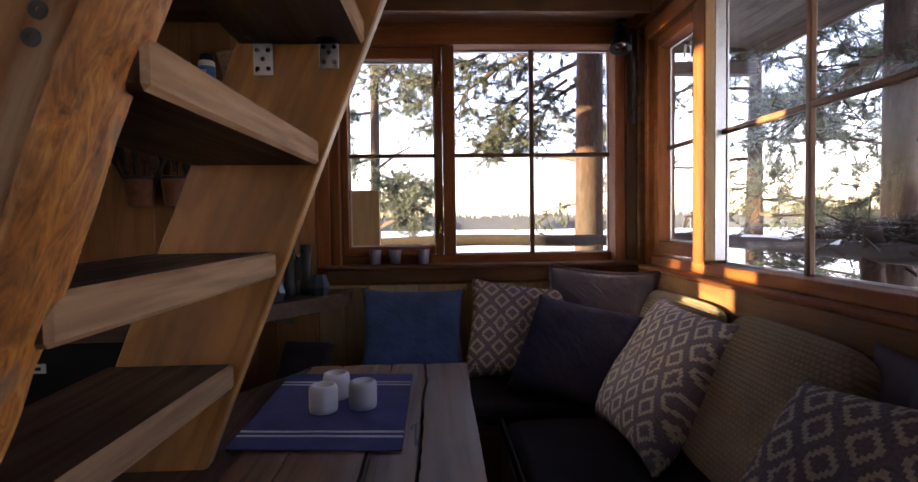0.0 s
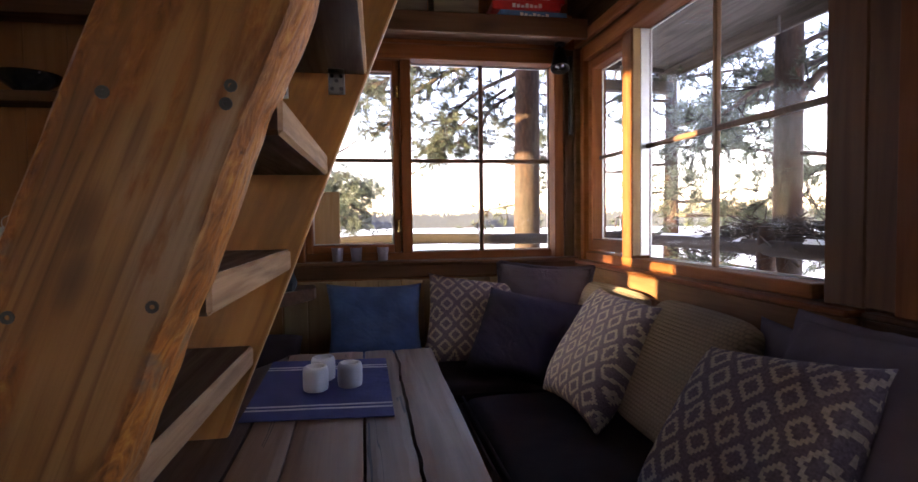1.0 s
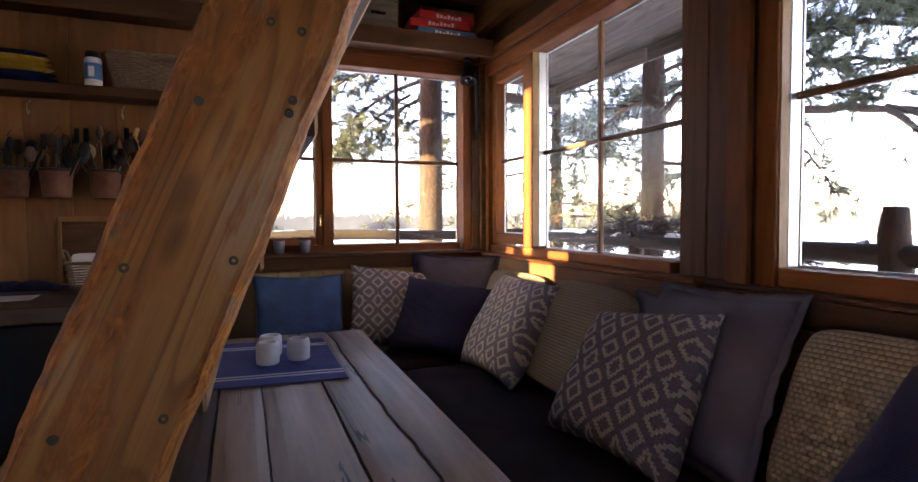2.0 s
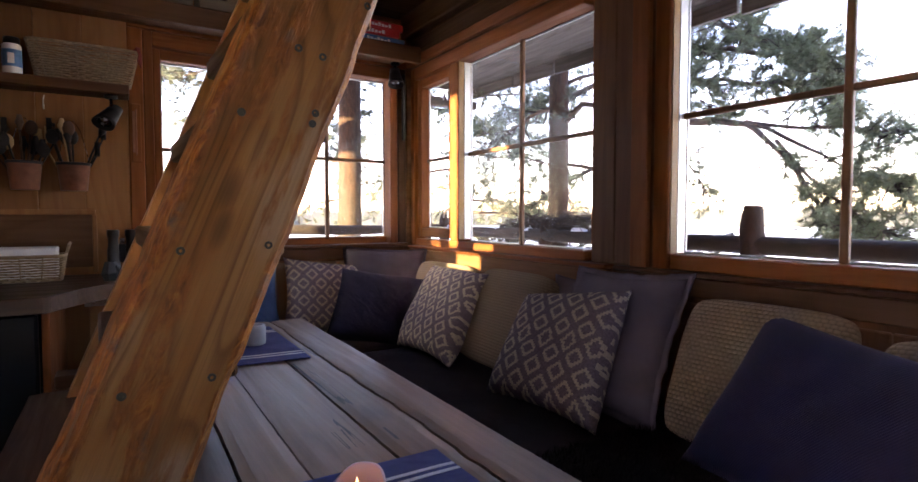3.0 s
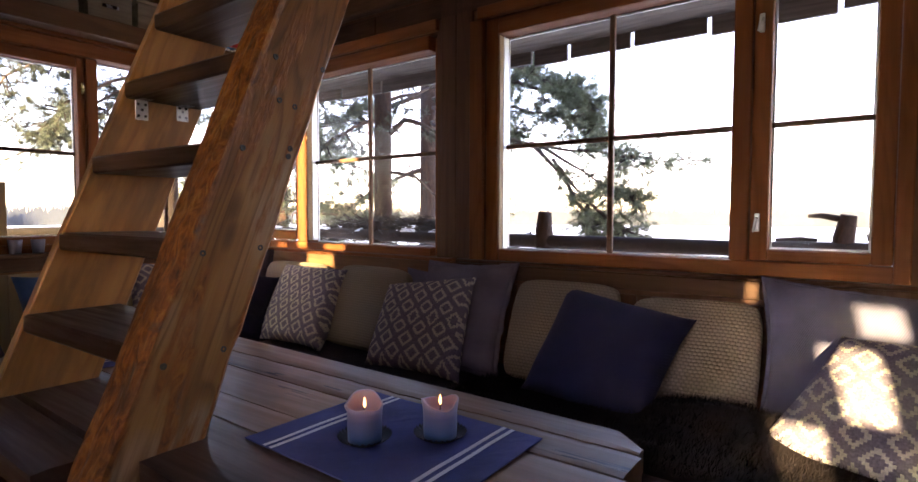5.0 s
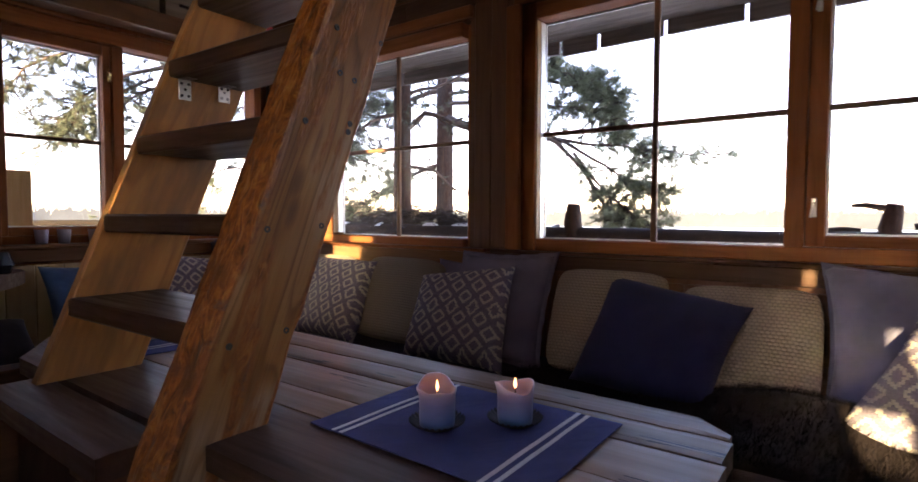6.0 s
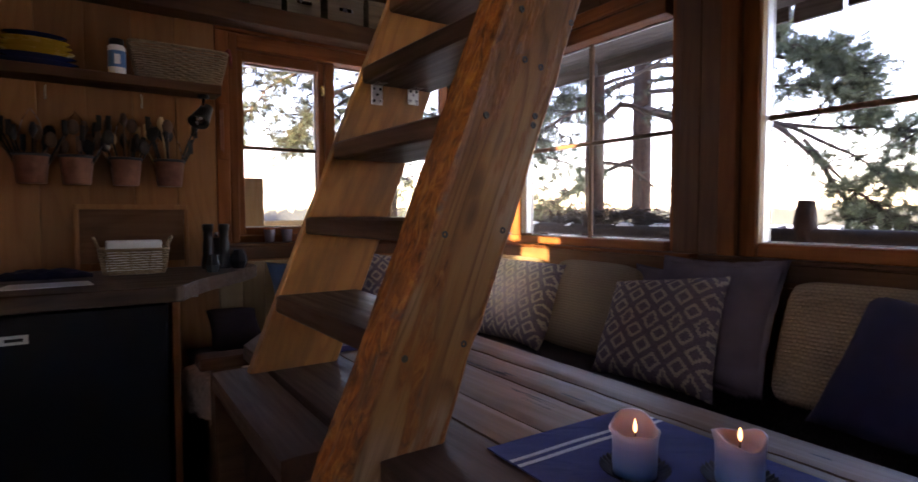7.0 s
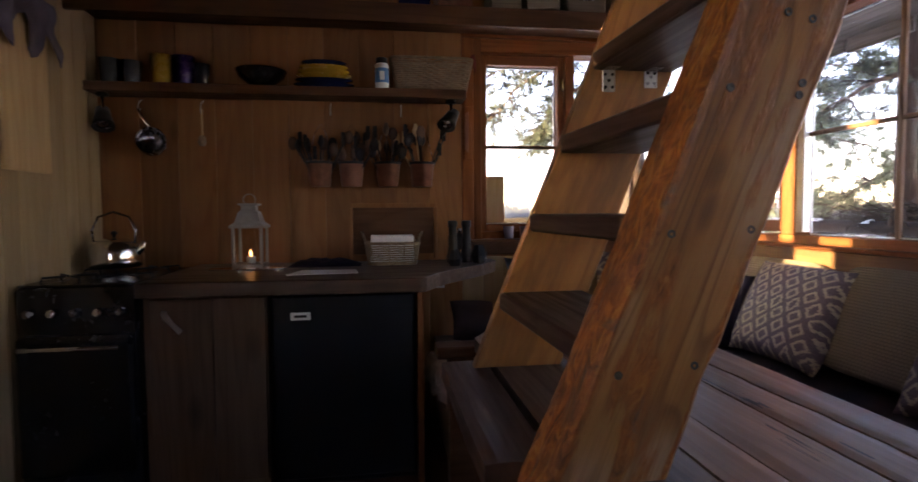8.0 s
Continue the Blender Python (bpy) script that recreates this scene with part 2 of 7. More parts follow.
def diamond_cloth(name, ground, figure, cell=0.105):
    """Knitted lattice: nested stepped diamonds, light on grey, in stitches of 6 mm."""
    m, nt, b = tree_of(name)
    lk = nt.links.new
    tc = nt.nodes.new("ShaderNodeTexCoord")
    sp = nt.nodes.new("ShaderNodeSeparateXYZ")
    wob = add(nt, "ShaderNodeTexNoise", Scale=7.0, Detail=2.0)
    lk(tc.outputs["Object"], wob.inputs["Vector"])
    vm = nt.nodes.new("ShaderNodeVectorMath")
    vm.operation = "MULTIPLY_ADD"
    vm.inputs[1].default_value = (0.006,) * 3
    lk(wob.outputs["Color"], vm.inputs[0])
    lk(tc.outputs["Object"], vm.inputs[2])
    lk(vm.outputs[0], sp.inputs[0])
    q = cell / 13.0
    sx = math_node(nt, "MULTIPLY", math_node(nt, "FLOOR", math_node(nt, "DIVIDE", sp.outputs["X"], q)), q)
    sy = math_node(nt, "MULTIPLY", math_node(nt, "FLOOR", math_node(nt, "DIVIDE", sp.outputs["Y"], q)), q)
    ax = math_node(nt, "PINGPONG", math_node(nt, "DIVIDE", sx, cell), 0.5)
    ay = math_node(nt, "PINGPONG", math_node(nt, "DIVIDE", sy, cell * 1.12), 0.5)
    s = math_node(nt, "ADD", ax, ay)
    d = math_node(nt, "ABSOLUTE", math_node(nt, "SUBTRACT", s, 0.5))
    line = math_node(nt, "LESS_THAN", math_node(nt, "ABSOLUTE", math_node(nt, "SUBTRACT", d, 0.210)), 0.072)
    fig = line
    nz = add(nt, "ShaderNodeTexNoise", Scale=160.0, Detail=3.0)
    lk(tc.outputs["Object"], nz.inputs["Vector"])
    g = ramp(nt, nz.outputs["Fac"], [(0.3, tuple(0.7 * c for c in ground)), (0.7, tuple(1.25 * c for c in ground))])
    f = ramp(nt, nz.outputs["Fac"], [(0.3, tuple(0.75 * c for c in figure)), (0.7, tuple(1.15 * c for c in figure))])
    lk(mix(nt, fig, g, f), b.inputs["Base Color"])
    b.inputs["Roughness"].default_value = 0.95
    b.inputs["Specular IOR Level"].default_value = 0.15
    st = add(nt, "ShaderNodeTexVoronoi", Scale=1.0 / q)
    lk(tc.outputs["Object"], st.inputs["Vector"])
    h = math_node(nt, "ADD", math_node(nt, "MULTIPLY", fig, 0.6), math_node(nt, "MULTIPLY", st.outputs["Distance"], -0.5))
    bump(nt, b, h, 0.6, 0.003)
    return m


def knit_mat(name, color, row=0.0130, col=0.0165):
    """Chunky stitches in staggered rows; shade in the gaps is painted into the colour."""
    m, nt, b = tree_of(name)
    lk = nt.links.new
    tc = nt.nodes.new("ShaderNodeTexCoord")
    sp = nt.nodes.new("ShaderNodeSeparateXYZ")
    lk(tc.outputs["Object"], sp.inputs[0])
    r = math_node(nt, "DIVIDE", sp.outputs["Y"], row)
    odd = math_node(nt, "MULTIPLY", math_node(nt, "FLOORED_MODULO", math_node(nt, "FLOOR", r), 2.0), 0.5)
    c = math_node(nt, "ADD", math_node(nt, "DIVIDE", sp.outputs["X"], col), odd)
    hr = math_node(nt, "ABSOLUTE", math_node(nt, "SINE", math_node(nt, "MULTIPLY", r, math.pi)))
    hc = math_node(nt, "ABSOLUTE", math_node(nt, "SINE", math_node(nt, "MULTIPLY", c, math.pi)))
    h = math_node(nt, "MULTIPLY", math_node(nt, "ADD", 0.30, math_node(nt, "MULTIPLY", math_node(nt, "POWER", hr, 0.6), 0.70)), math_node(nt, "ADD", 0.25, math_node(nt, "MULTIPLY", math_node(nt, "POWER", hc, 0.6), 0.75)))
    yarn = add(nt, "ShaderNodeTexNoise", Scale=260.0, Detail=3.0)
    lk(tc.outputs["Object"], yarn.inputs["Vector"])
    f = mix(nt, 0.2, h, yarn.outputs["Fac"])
    # Ramp darkens the gaps between stitches, standing in for their shade.
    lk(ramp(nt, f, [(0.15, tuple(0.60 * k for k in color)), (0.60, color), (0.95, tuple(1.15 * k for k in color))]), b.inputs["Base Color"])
    b.inputs["Roughness"].default_value = 0.95
    b.inputs["Specular IOR Level"].default_value = 0.1
    bump(nt, b, f, 0.8, 0.006)
    return m


def glass(name):
    m, nt, b = tree_of(name)
    b.inputs["Base Color"].default_value = (0.96, 0.98, 0.97, 1)
    b.inputs["Roughness"].default_value = 0.0
    b.inputs["Transmission Weight"].default_value = 1.0
    b.inputs["IOR"].default_value = 1.13
    return m


def flame_mat(name, color, power):
    m, nt, b = tree_of(name)
    b.inputs["Base Color"].default_value = (*color, 1)
    b.inputs["Emission Color"].default_value = (*color, 1)
    b.inputs["Emission Strength"].default_value = power
    return m


def candle_mat():
    m, nt, b = tree_of("candle_wax")
    tc = nt.nodes.new("ShaderNodeTexCoord")
    sp = nt.nodes.new("ShaderNodeSeparateXYZ")
    nt.links.new(tc.outputs["Object"], sp.inputs[0])
    nt.links.new(ramp(nt, math_node(nt, "DIVIDE", sp.outputs["Z"], 0.11), [(0.10, (0.045, 0.13, 0.30)), (0.50, (0.17, 0.17, 0.32)), (0.88, (0.60, 0.42, 0.44))]), b.inputs["Base Color"])
    b.inputs["Roughness"].default_value = 0.45
    b.inputs["Subsurface Weight"].default_value = 0.15
    b.inputs["Subsurface Radius"].default_value = (0.02, 0.01, 0.008)
    return m


PINE = wood("stained_pine_frame", (0.232, 0.080, 0.022), (0.140, 0.042, 0.011), "z", 0.58, 20, knots=0.2, relief=0.12, spec=0.16)
PINE_X = wood("stained_pine_rail", (0.232, 0.080, 0.022), (0.140, 0.042, 0.011), "x", 0.58, 20, knots=0.2, relief=0.12, spec=0.16)
PINE_Y = wood("stained_pine_rail_along", (0.232, 0.080, 0.022), (0.140, 0.042, 0.011), "y", 0.58, 20, knots=0.2, relief=0.12, spec=0.16)
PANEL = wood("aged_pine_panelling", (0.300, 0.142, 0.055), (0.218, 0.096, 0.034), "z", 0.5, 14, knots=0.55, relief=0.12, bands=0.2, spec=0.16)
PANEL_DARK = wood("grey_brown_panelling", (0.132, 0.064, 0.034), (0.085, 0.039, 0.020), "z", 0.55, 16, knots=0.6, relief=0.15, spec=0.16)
BEAM_X = wood("brown_beam", (0.125, 0.060, 0.028), (0.072, 0.032, 0.014), "x", 0.55, 16, knots=0.5, spec=0.16)
BEAM_Y = wood("brown_beam_along", (0.125, 0.060, 0.028), (0.072, 0.032, 0.014), "y", 0.55, 16, knots=0.5, spec=0.16)
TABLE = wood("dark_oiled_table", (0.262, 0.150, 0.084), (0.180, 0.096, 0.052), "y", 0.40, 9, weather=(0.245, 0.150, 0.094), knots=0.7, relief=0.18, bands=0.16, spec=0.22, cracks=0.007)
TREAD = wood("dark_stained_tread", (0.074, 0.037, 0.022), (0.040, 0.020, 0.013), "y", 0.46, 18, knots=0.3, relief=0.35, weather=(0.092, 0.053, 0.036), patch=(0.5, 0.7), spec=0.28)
TREAD_EDGE = wood("raw_tread_edge", (0.30, 0.160, 0.072), (0.13, 0.062, 0.028), "y", 0.7, 30, knots=0.2)
LOG = log_mat()
STRINGER = wood("golden_pine_board", (0.380, 0.172, 0.046), (0.235, 0.094, 0.022), "z", 0.42, 8, weather=(0.270, 0.120, 0.034), knots=0.75, turn=(0, -21.8, 0), relief=0.15, bands=0.36, patch=(0.45, 0.58), stretch=0.09)
# North boards' pale pine, lightened further so the west wall reads as lit.
PALE_LIT = wood("pale_pine_lit", (0.40, 0.285, 0.150), (0.30, 0.205, 0.105), "z", 0.55, 14, knots=0.4, relief=0.12, bands=0.12)
LANTERN = plain("chalky_white_metal", (0.30, 0.29, 0.27), 0.6, 0.0, 0.12, 40, 0.1)
COUNTER = wood("dark_worktop", (0.115, 0.066, 0.038), (0.055, 0.030, 0.018), "x", 0.38, 18, knots=0.4)
CABINET = wood("grey_pine_cabinet", (0.175, 0.108, 0.062), (0.105, 0.060, 0.032), "z", 0.6, 18, knots=0.7)
GREYWOOD_Y = wood("weathered_grey_board", (0.135, 0.118, 0.108), (0.055, 0.047, 0.042), "y", 0.8, 18, knots=0.6)
GREYWOOD_X = wood("weathered_grey_board_across", (0.135, 0.118, 0.108), (0.055, 0.047, 0.042), "x", 0.8, 18, knots=0.6)
RAWPINE = wood("raw_pine", (0.60, 0.42, 0.22), (0.46, 0.29, 0.13), "z", 0.65, 20, knots=0.6)
STEEL = plain("galvanised_steel", (0.52, 0.52, 0.53), 0.34, 1.0, 0.15, 60)
CHROME = plain("polished_steel", (0.72, 0.71, 0.69), 0.10, 1.0, 0.05, 40, 0.03)
DARKMETAL = plain("smoky_metal", (0.22, 0.21, 0.24), 0.25, 1.0, 0.2, 50)
BRASS = plain("brass", (0.70, 0.50, 0.20), 0.25, 1.0, 0.15, 60)
BLACK = plain("black_enamel", (0.012, 0.012, 0.014), 0.22, 0.0, 0.2, 40, 0.05)
BLACK_MATT = plain("black_plastic", (0.010, 0.010, 0.011), 0.45, 0.0, 0.25, 60, 0.1, 0.3)
FRIDGE = plain("dark_blue_fridge_paint", (0.0045, 0.006, 0.009), 0.45, 0.0, 0.15, 30, 0.05, 0.25)
WHITE = plain("white_paint", (0.72, 0.71, 0.68), 0.45, 0.0, 0.06, 30, 0.08)
CERAMIC = plain("glazed_ceramic", (0.78, 0.77, 0.75), 0.25, 0.0, 0.05, 40, 0.03)
PAPER = plain("paper", (0.75, 0.75, 0.75), 0.9, 0.0, 0.04, 20)
COPPER = plain("aged_copper", (0.26, 0.115, 0.075), 0.45, 0.6, 0.3, 30, 0.15)
RED = plain("red_board_print", (0.55, 0.025, 0.02), 0.4, 0.0, 0.15, 40)
BLUE_PRINT = plain("blue_board_print", (0.055, 0.17, 0.38), 0.4, 0.0, 0.15, 40)
YELLOW = plain("yellow_glaze", (0.40, 0.23, 0.02), 0.25, 0.0, 0.08, 30, 0.03)
BLUEGLAZE = plain("blue_glaze", (0.012, 0.018, 0.075), 0.2, 0.0, 0.1, 30, 0.03)
PURPLE = plain("purple_glaze", (0.035, 0.016, 0.11), 0.25, 0.0, 0.1, 30, 0.03)
SMOKE = plain("smoky_tumbler", (0.035, 0.042, 0.05), 0.15, 0.0, 0.1, 30, 0.02)
WICKER = plain("bleached_wicker", (0.265, 0.185, 0.108), 0.75, 0.0, 0.4, 90, 0.3)
NAVY = ribbed("navy_ribbed_cotton", (0.0112, 0.0105, 0.0390))
TEAL = cloth("teal_velvet", (0.046, 0.092, 0.185), 500, 0.35, 0.8, 0.1)
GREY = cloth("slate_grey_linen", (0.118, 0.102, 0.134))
# Darker copies of NAVY and GREY; the corner's shade is in their colour.
NAVY_SHADED = cloth("shaded_navy_cotton", (0.0085, 0.0075, 0.0260), 700, 0.3)
GREY_SHADED = cloth("shaded_slate_linen", (0.050, 0.043, 0.060))
GREY_LIGHT = ribbed("blue_grey_ribbed_linen", (0.092, 0.086, 0.122))
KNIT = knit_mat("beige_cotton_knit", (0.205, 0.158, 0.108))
MAT_CLOTH = cloth("indigo_table_mat", (0.068, 0.080, 0.215), 500, 0.2)
MAT_STRIPE = cloth("white_woven_stripe", (0.62, 0.62, 0.68), 500, 0.12)
DIAMOND = diamond_cloth("diamond_knit", (0.128, 0.106, 0.128), (0.365, 0.318, 0.262), 0.098)
FUR = plain("black_brown_fur", (0.0105, 0.0070, 0.0068), 0.9, 0.0, 0.15, 50, 0.4, 0.1)
SEAT = cloth("black_seat_pad", (0.032, 0.022, 0.024))
GLASS = glass("window_glass")
CANDLE = candle_mat()
FLAME = flame_mat("flame", (1.0, 0.47, 0.12), 0.80)
SNOW = plain("snow", (0.82, 0.85, 0.90), 0.8, 0.0, 0.05, 2.0, 0.5, 0.3)
BARK = wood("pine_bark", (0.072, 0.034, 0.020), (0.022, 0.013, 0.010), "z", 0.9, 22, weather=(0.062, 0.044, 0.036), knots=0.4, relief=1.0, stretch=0.25)
BOUGH = plain("bough_bark", (0.092, 0.064, 0.048), 0.9, 0.0, 0.35, 25, 0.5)
LIMB = plain("limb_bark", (0.040, 0.028, 0.022), 0.9, 0.0, 0.35, 25, 0.5)
NEEDLE = plain("pine_needles", (0.066, 0.078, 0.050), 0.7, 0.0, 0.5, 9, 0.1)
# Lighter copy of the needles; daylight on the east boughs is in its colour.
NEEDLE_LIT = plain("pine_needles_lit", (0.118, 0.138, 0.078), 0.75, 0.0, 0.45, 9, 0.1)
FAR = plain("far_spruce", (0.042, 0.047, 0.058), 0.95, 0.0, 0.15, 0.4, 0.1)
PLASTIC_WHITE = plain("white_label", (0.70, 0.72, 0.70), 0.4, 0.0, 0.04, 40)

TIN = plain("dark_tin", (0.055, 0.055, 0.065), 0.5, 0.9, 0.2, 50)
STONE = plain("pale_stone", (0.50, 0.50, 0.52), 0.55, 0.0, 0.10, 25, 0.15)
SCREW = plain("dull_screw_steel", (0.045, 0.042, 0.038), 0.5, 0.3, 0.2, 80)
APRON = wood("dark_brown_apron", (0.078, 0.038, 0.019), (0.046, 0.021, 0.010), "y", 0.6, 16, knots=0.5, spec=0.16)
PELT = plain("pale_brown_fleece", (0.50, 0.38, 0.29), 0.95, 0.0, 0.35, 40, 0.4, 0.1)
CUP = plain("lavender_metal", (0.17, 0.155, 0.20), 0.40, 0.8, 0.15, 40)
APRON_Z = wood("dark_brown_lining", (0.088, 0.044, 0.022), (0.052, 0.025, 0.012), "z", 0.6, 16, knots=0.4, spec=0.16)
TAN = wood("pale_pine_reveal", (0.42, 0.27, 0.13), (0.30, 0.18, 0.08), "z", 0.5, 22, knots=0.1, relief=0.1)
BAR = wood("brown_glazing_bar", (0.190, 0.098, 0.050), (0.120, 0.058, 0.028), "z", 0.5, 26, knots=0.1, relief=0.1, spec=0.3)
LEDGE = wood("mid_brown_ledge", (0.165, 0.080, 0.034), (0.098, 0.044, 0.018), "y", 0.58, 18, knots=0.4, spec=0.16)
SPACER = plain("pale_aluminium", (0.62, 0.62, 0.62), 0.4, 0.7, 0.08, 60)
BOXWOOD = wood("grey_box_wood", (0.20, 0.155, 0.105), (0.12, 0.088, 0.058), "x", 0.7, 20, knots=0.4)
DARKRED = plain("dark_red_cord", (0.15, 0.016, 0.012), 0.8, 0.0, 0.2, 60)

# ---- mesh helpers ----
def part(name, bm, mat, parent=None, label="", smooth=False):
    me = bpy.data.meshes.new(name)
    if bm.faces:
        bmesh.ops.recalc_face_normals(bm, faces=bm.faces[:])
    bm.to_mesh(me)
    bm.free()
    if smooth:
        me.polygons.foreach_set("use_smooth", [True] * len(me.polygons))
    me.materials.append(mat)
    ob = new(name, me)
    ob.parent = parent
    if label:
        ob["label"] = label
    return ob


def thing(name, label, category, at=(0, 0, 0), group="", kind=""):
    ob = new(name)
    ob.location = at
    ob.empty_display_size = 0.05
    bpy.context.view_layer.update()
    return tagged(ob, label, category, group, kind)


def box(x0, x1, y0, y1, z0, z1, bevel=0.003, bm=None):
    """A bevelled box between two corners."""
    bm = bm or bmesh.new()
    lo = [min(a, b) for a, b in ((x0, x1), (y0, y1), (z0, z1))]
    hi = [max(a, b) for a, b in ((x0, x1), (y0, y1), (z0, z1))]
    vs = [bm.verts.new((hi[0] if i & 1 else lo[0], hi[1] if i & 2 else lo[1], hi[2] if i & 4 else lo[2])) for i in range(8)]
    fs = [bm.faces.new([vs[i] for i in q]) for q in ((0, 2, 3, 1), (4, 5, 7, 6), (0, 1, 5, 4), (2, 6, 7, 3), (0, 4, 6, 2), (1, 3, 7, 5))]
    bevel = min(bevel, 0.4 * min(h - l for l, h in zip(lo, hi)))
    if bevel > 0:
        bmesh.ops.bevel(bm, geom=list({e for f in fs for e in f.edges}), offset=bevel, segments=1, affect="EDGES")
    return bm


def prism(outline, z0, z1, bevel=0.003, bm=None):
    """An outline in x and y drawn up from z0 to z1."""
    bm = bm or bmesh.new()
    low = [bm.verts.new((x, y, z0)) for x, y in outline]
    top = [bm.verts.new((x, y, z1)) for x, y in outline]
    n = len(outline)
    fs = [bm.faces.new(top), bm.faces.new(low[::-1])]
    fs += [bm.faces.new((low[i], low[(i + 1) % n], top[(i + 1) % n], top[i])) for i in range(n)]
    if bevel > 0:
        bmesh.ops.bevel(bm, geom=list({e for f in fs for e in f.edges}), offset=bevel, segments=1, affect="EDGES")
    return bm


def lathe(profile, steps=24, bm=None, at=(0, 0, 0), squash=1.0):
    """A profile of (radius, height) turned about the upright."""
    bm = bm or bmesh.new()
    rings = []
    for r, z in profile:
        rings.append([bm.verts.new((at[0] + r * math.cos(2 * math.pi * k / steps), at[1] + squash * r * math.sin(2 * math.pi * k / steps), at[2] + z)) for k in range(steps)])
    for a, b in zip(rings, rings[1:]):
        for k in range(steps):
            bm.faces.new((a[k], a[(k + 1) % steps], b[(k + 1) % steps], b[k]))
    bm.faces.new(rings[0][::-1])
    bm.faces.new(rings[-1])
    return bm


def tube(points, radii, steps=8, bm=None):
    """A round bar along points, thick as radii say."""
    bm = bm or bmesh.new()
    pts = [Vector(p) for p in points]
    radii = radii if isinstance(radii, (list, tuple)) else [radii] * len(pts)
    rings = []
    for i, p in enumerate(pts):
        d = (pts[min(i + 1, len(pts) - 1)] - pts[max(i - 1, 0)]).normalized()
        side = d.cross(Vector((0.31, 0.17, 0.93))).normalized()
        up = side.cross(d)
        rings.append([bm.verts.new(p + radii[i] * (math.cos(2 * math.pi * k / steps) * side + math.sin(2 * math.pi * k / steps) * up)) for k in range(steps)])
    for a, b in zip(rings, rings[1:]):
        for k in range(steps):
            bm.faces.new((a[k], a[(k + 1) % steps], b[(k + 1) % steps], b[k]))
    bm.faces.new(rings[0][::-1])
    bm.faces.new(rings[-1])
    return bm


def shared(name, me, parent, at=(0, 0, 0)):
    """A piece on a mesh that others use too."""
    ob = new(name, me)
    ob.parent = parent
    ob.location = at
    return ob


# ---- the shell of the cabin ----
XW, XE, YS, YN, ZC = -1.05, 2.47, -0.55, 4.10, 2.52
T = 0.16


def wall(name, label, axis, inner, outer, lo, hi, holes, mat):
    """A wall across an axis with rectangular holes (from, to, bottom, top)."""
    bm = bmesh.new()
    cuts = sorted({lo, hi, *[h[0] for h in holes], *[h[1] for h in holes]})
    for a, b in zip(cuts, cuts[1:]):
        cover = sorted((h[2], h[3]) for h in holes if h[0] <= a and b <= h[1])
        ends = [0.0] + [z for pair in cover for z in pair] + [ZC]
        levels = list(zip(ends[::2], ends[1::2]))
        for z0, z1 in levels:
            if axis == "y":
                box(a, b, inner, outer, z0, z1, 0, bm)
            else:
                box(inner, outer, a, b, z0, z1, 0, bm)
    bmesh.ops.remove_doubles(bm, verts=bm.verts[:], dist=1e-5)
    return tagged(part(name, bm, mat), label, "wall", kind="structure")


NWIN = (0.93, 2.43, 1.03, 2.19)
EWIN1 = (2.43, 4.07, 1.03, 2.19)
EWIN2 = (0.49, 2.115, 1.03, 2.19)
# West slits: unseen, added so sun patches land on sills and cushions.
SUN_SLITS = [(2.405, 2.535, 1.60, 2.505), (2.105, 2.378, 1.478, 1.588), (1.985, 2.165, 2.10, 2.22), (-0.40, -0.26, 1.195, 1.40), (2.051, 2.271, 1.596, 1.648), (2.605, 2.85, 1.600, 1.640), (-0.165, -0.100, 1.495, 1.585), (-0.245, -0.09, 1.04, 1.185), (-0.52, -0.37, 1.41, 1.53), (0.44, 0.56, 1.088, 1.118), (0.60, 0.79, 1.050, 1.076)]
# Unseen south window, added to light the beam and kitchen.
SWINS = [(-0.75, -0.15, 1.00, 2.10)]
# Unseen tall west window, added to brighten the cushions that face it.
WTALL = [(0.94, 1.50, 0.80, 2.30)]
wall_n = wall("wall_north", "pine-panelled cabin wall with a wide timber window", "y", YN + 0.018, YN + T, XW - T, XE + T, [NWIN], PANEL)
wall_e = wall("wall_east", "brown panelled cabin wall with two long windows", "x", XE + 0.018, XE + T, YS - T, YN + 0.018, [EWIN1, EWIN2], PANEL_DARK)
wall_w = wall("wall_west", "panelled wall beside the kitchen, boards lightened as if lit", "x", XW - 0.018, XW - T, YS - T, YN + 0.018, SUN_SLITS + WTALL, PANEL)
wall("wall_south", "plain panelled wall that closes the cabin", "y", YS - 0.018, YS - T, XW - 0.018, XE + 0.018, SWINS, PANEL)

bm = bmesh.new()
for k in range(28):
    x = XW - T + k * 0.1375
    box(x + 0.0003, x + 0.1372, YS - T, YN + T, -0.05, 0.0, 0.0015, bm)
box(XW - T, XE + T, YS - T, YN + T, -0.09, -0.051, 0, bm)
tagged(part("floor", bm, BEAM_Y), "dark worn plank floor in deep shade", "floor", kind="structure")
bm = bmesh.new()
for k in range(36):
    y = YS - T + k * 0.138
    box(XW - T, XE + T, y + 0.0005, y + 0.1375, ZC, ZC + 0.05, 0.004, bm)
box(XW - T, XE + T, YS - T, YN + T, ZC + 0.051, ZC + 0.10, 0, bm)
tagged(part("ceiling", bm, BEAM_X), "brown board ceiling over the cabin", "ceiling", kind="structure")


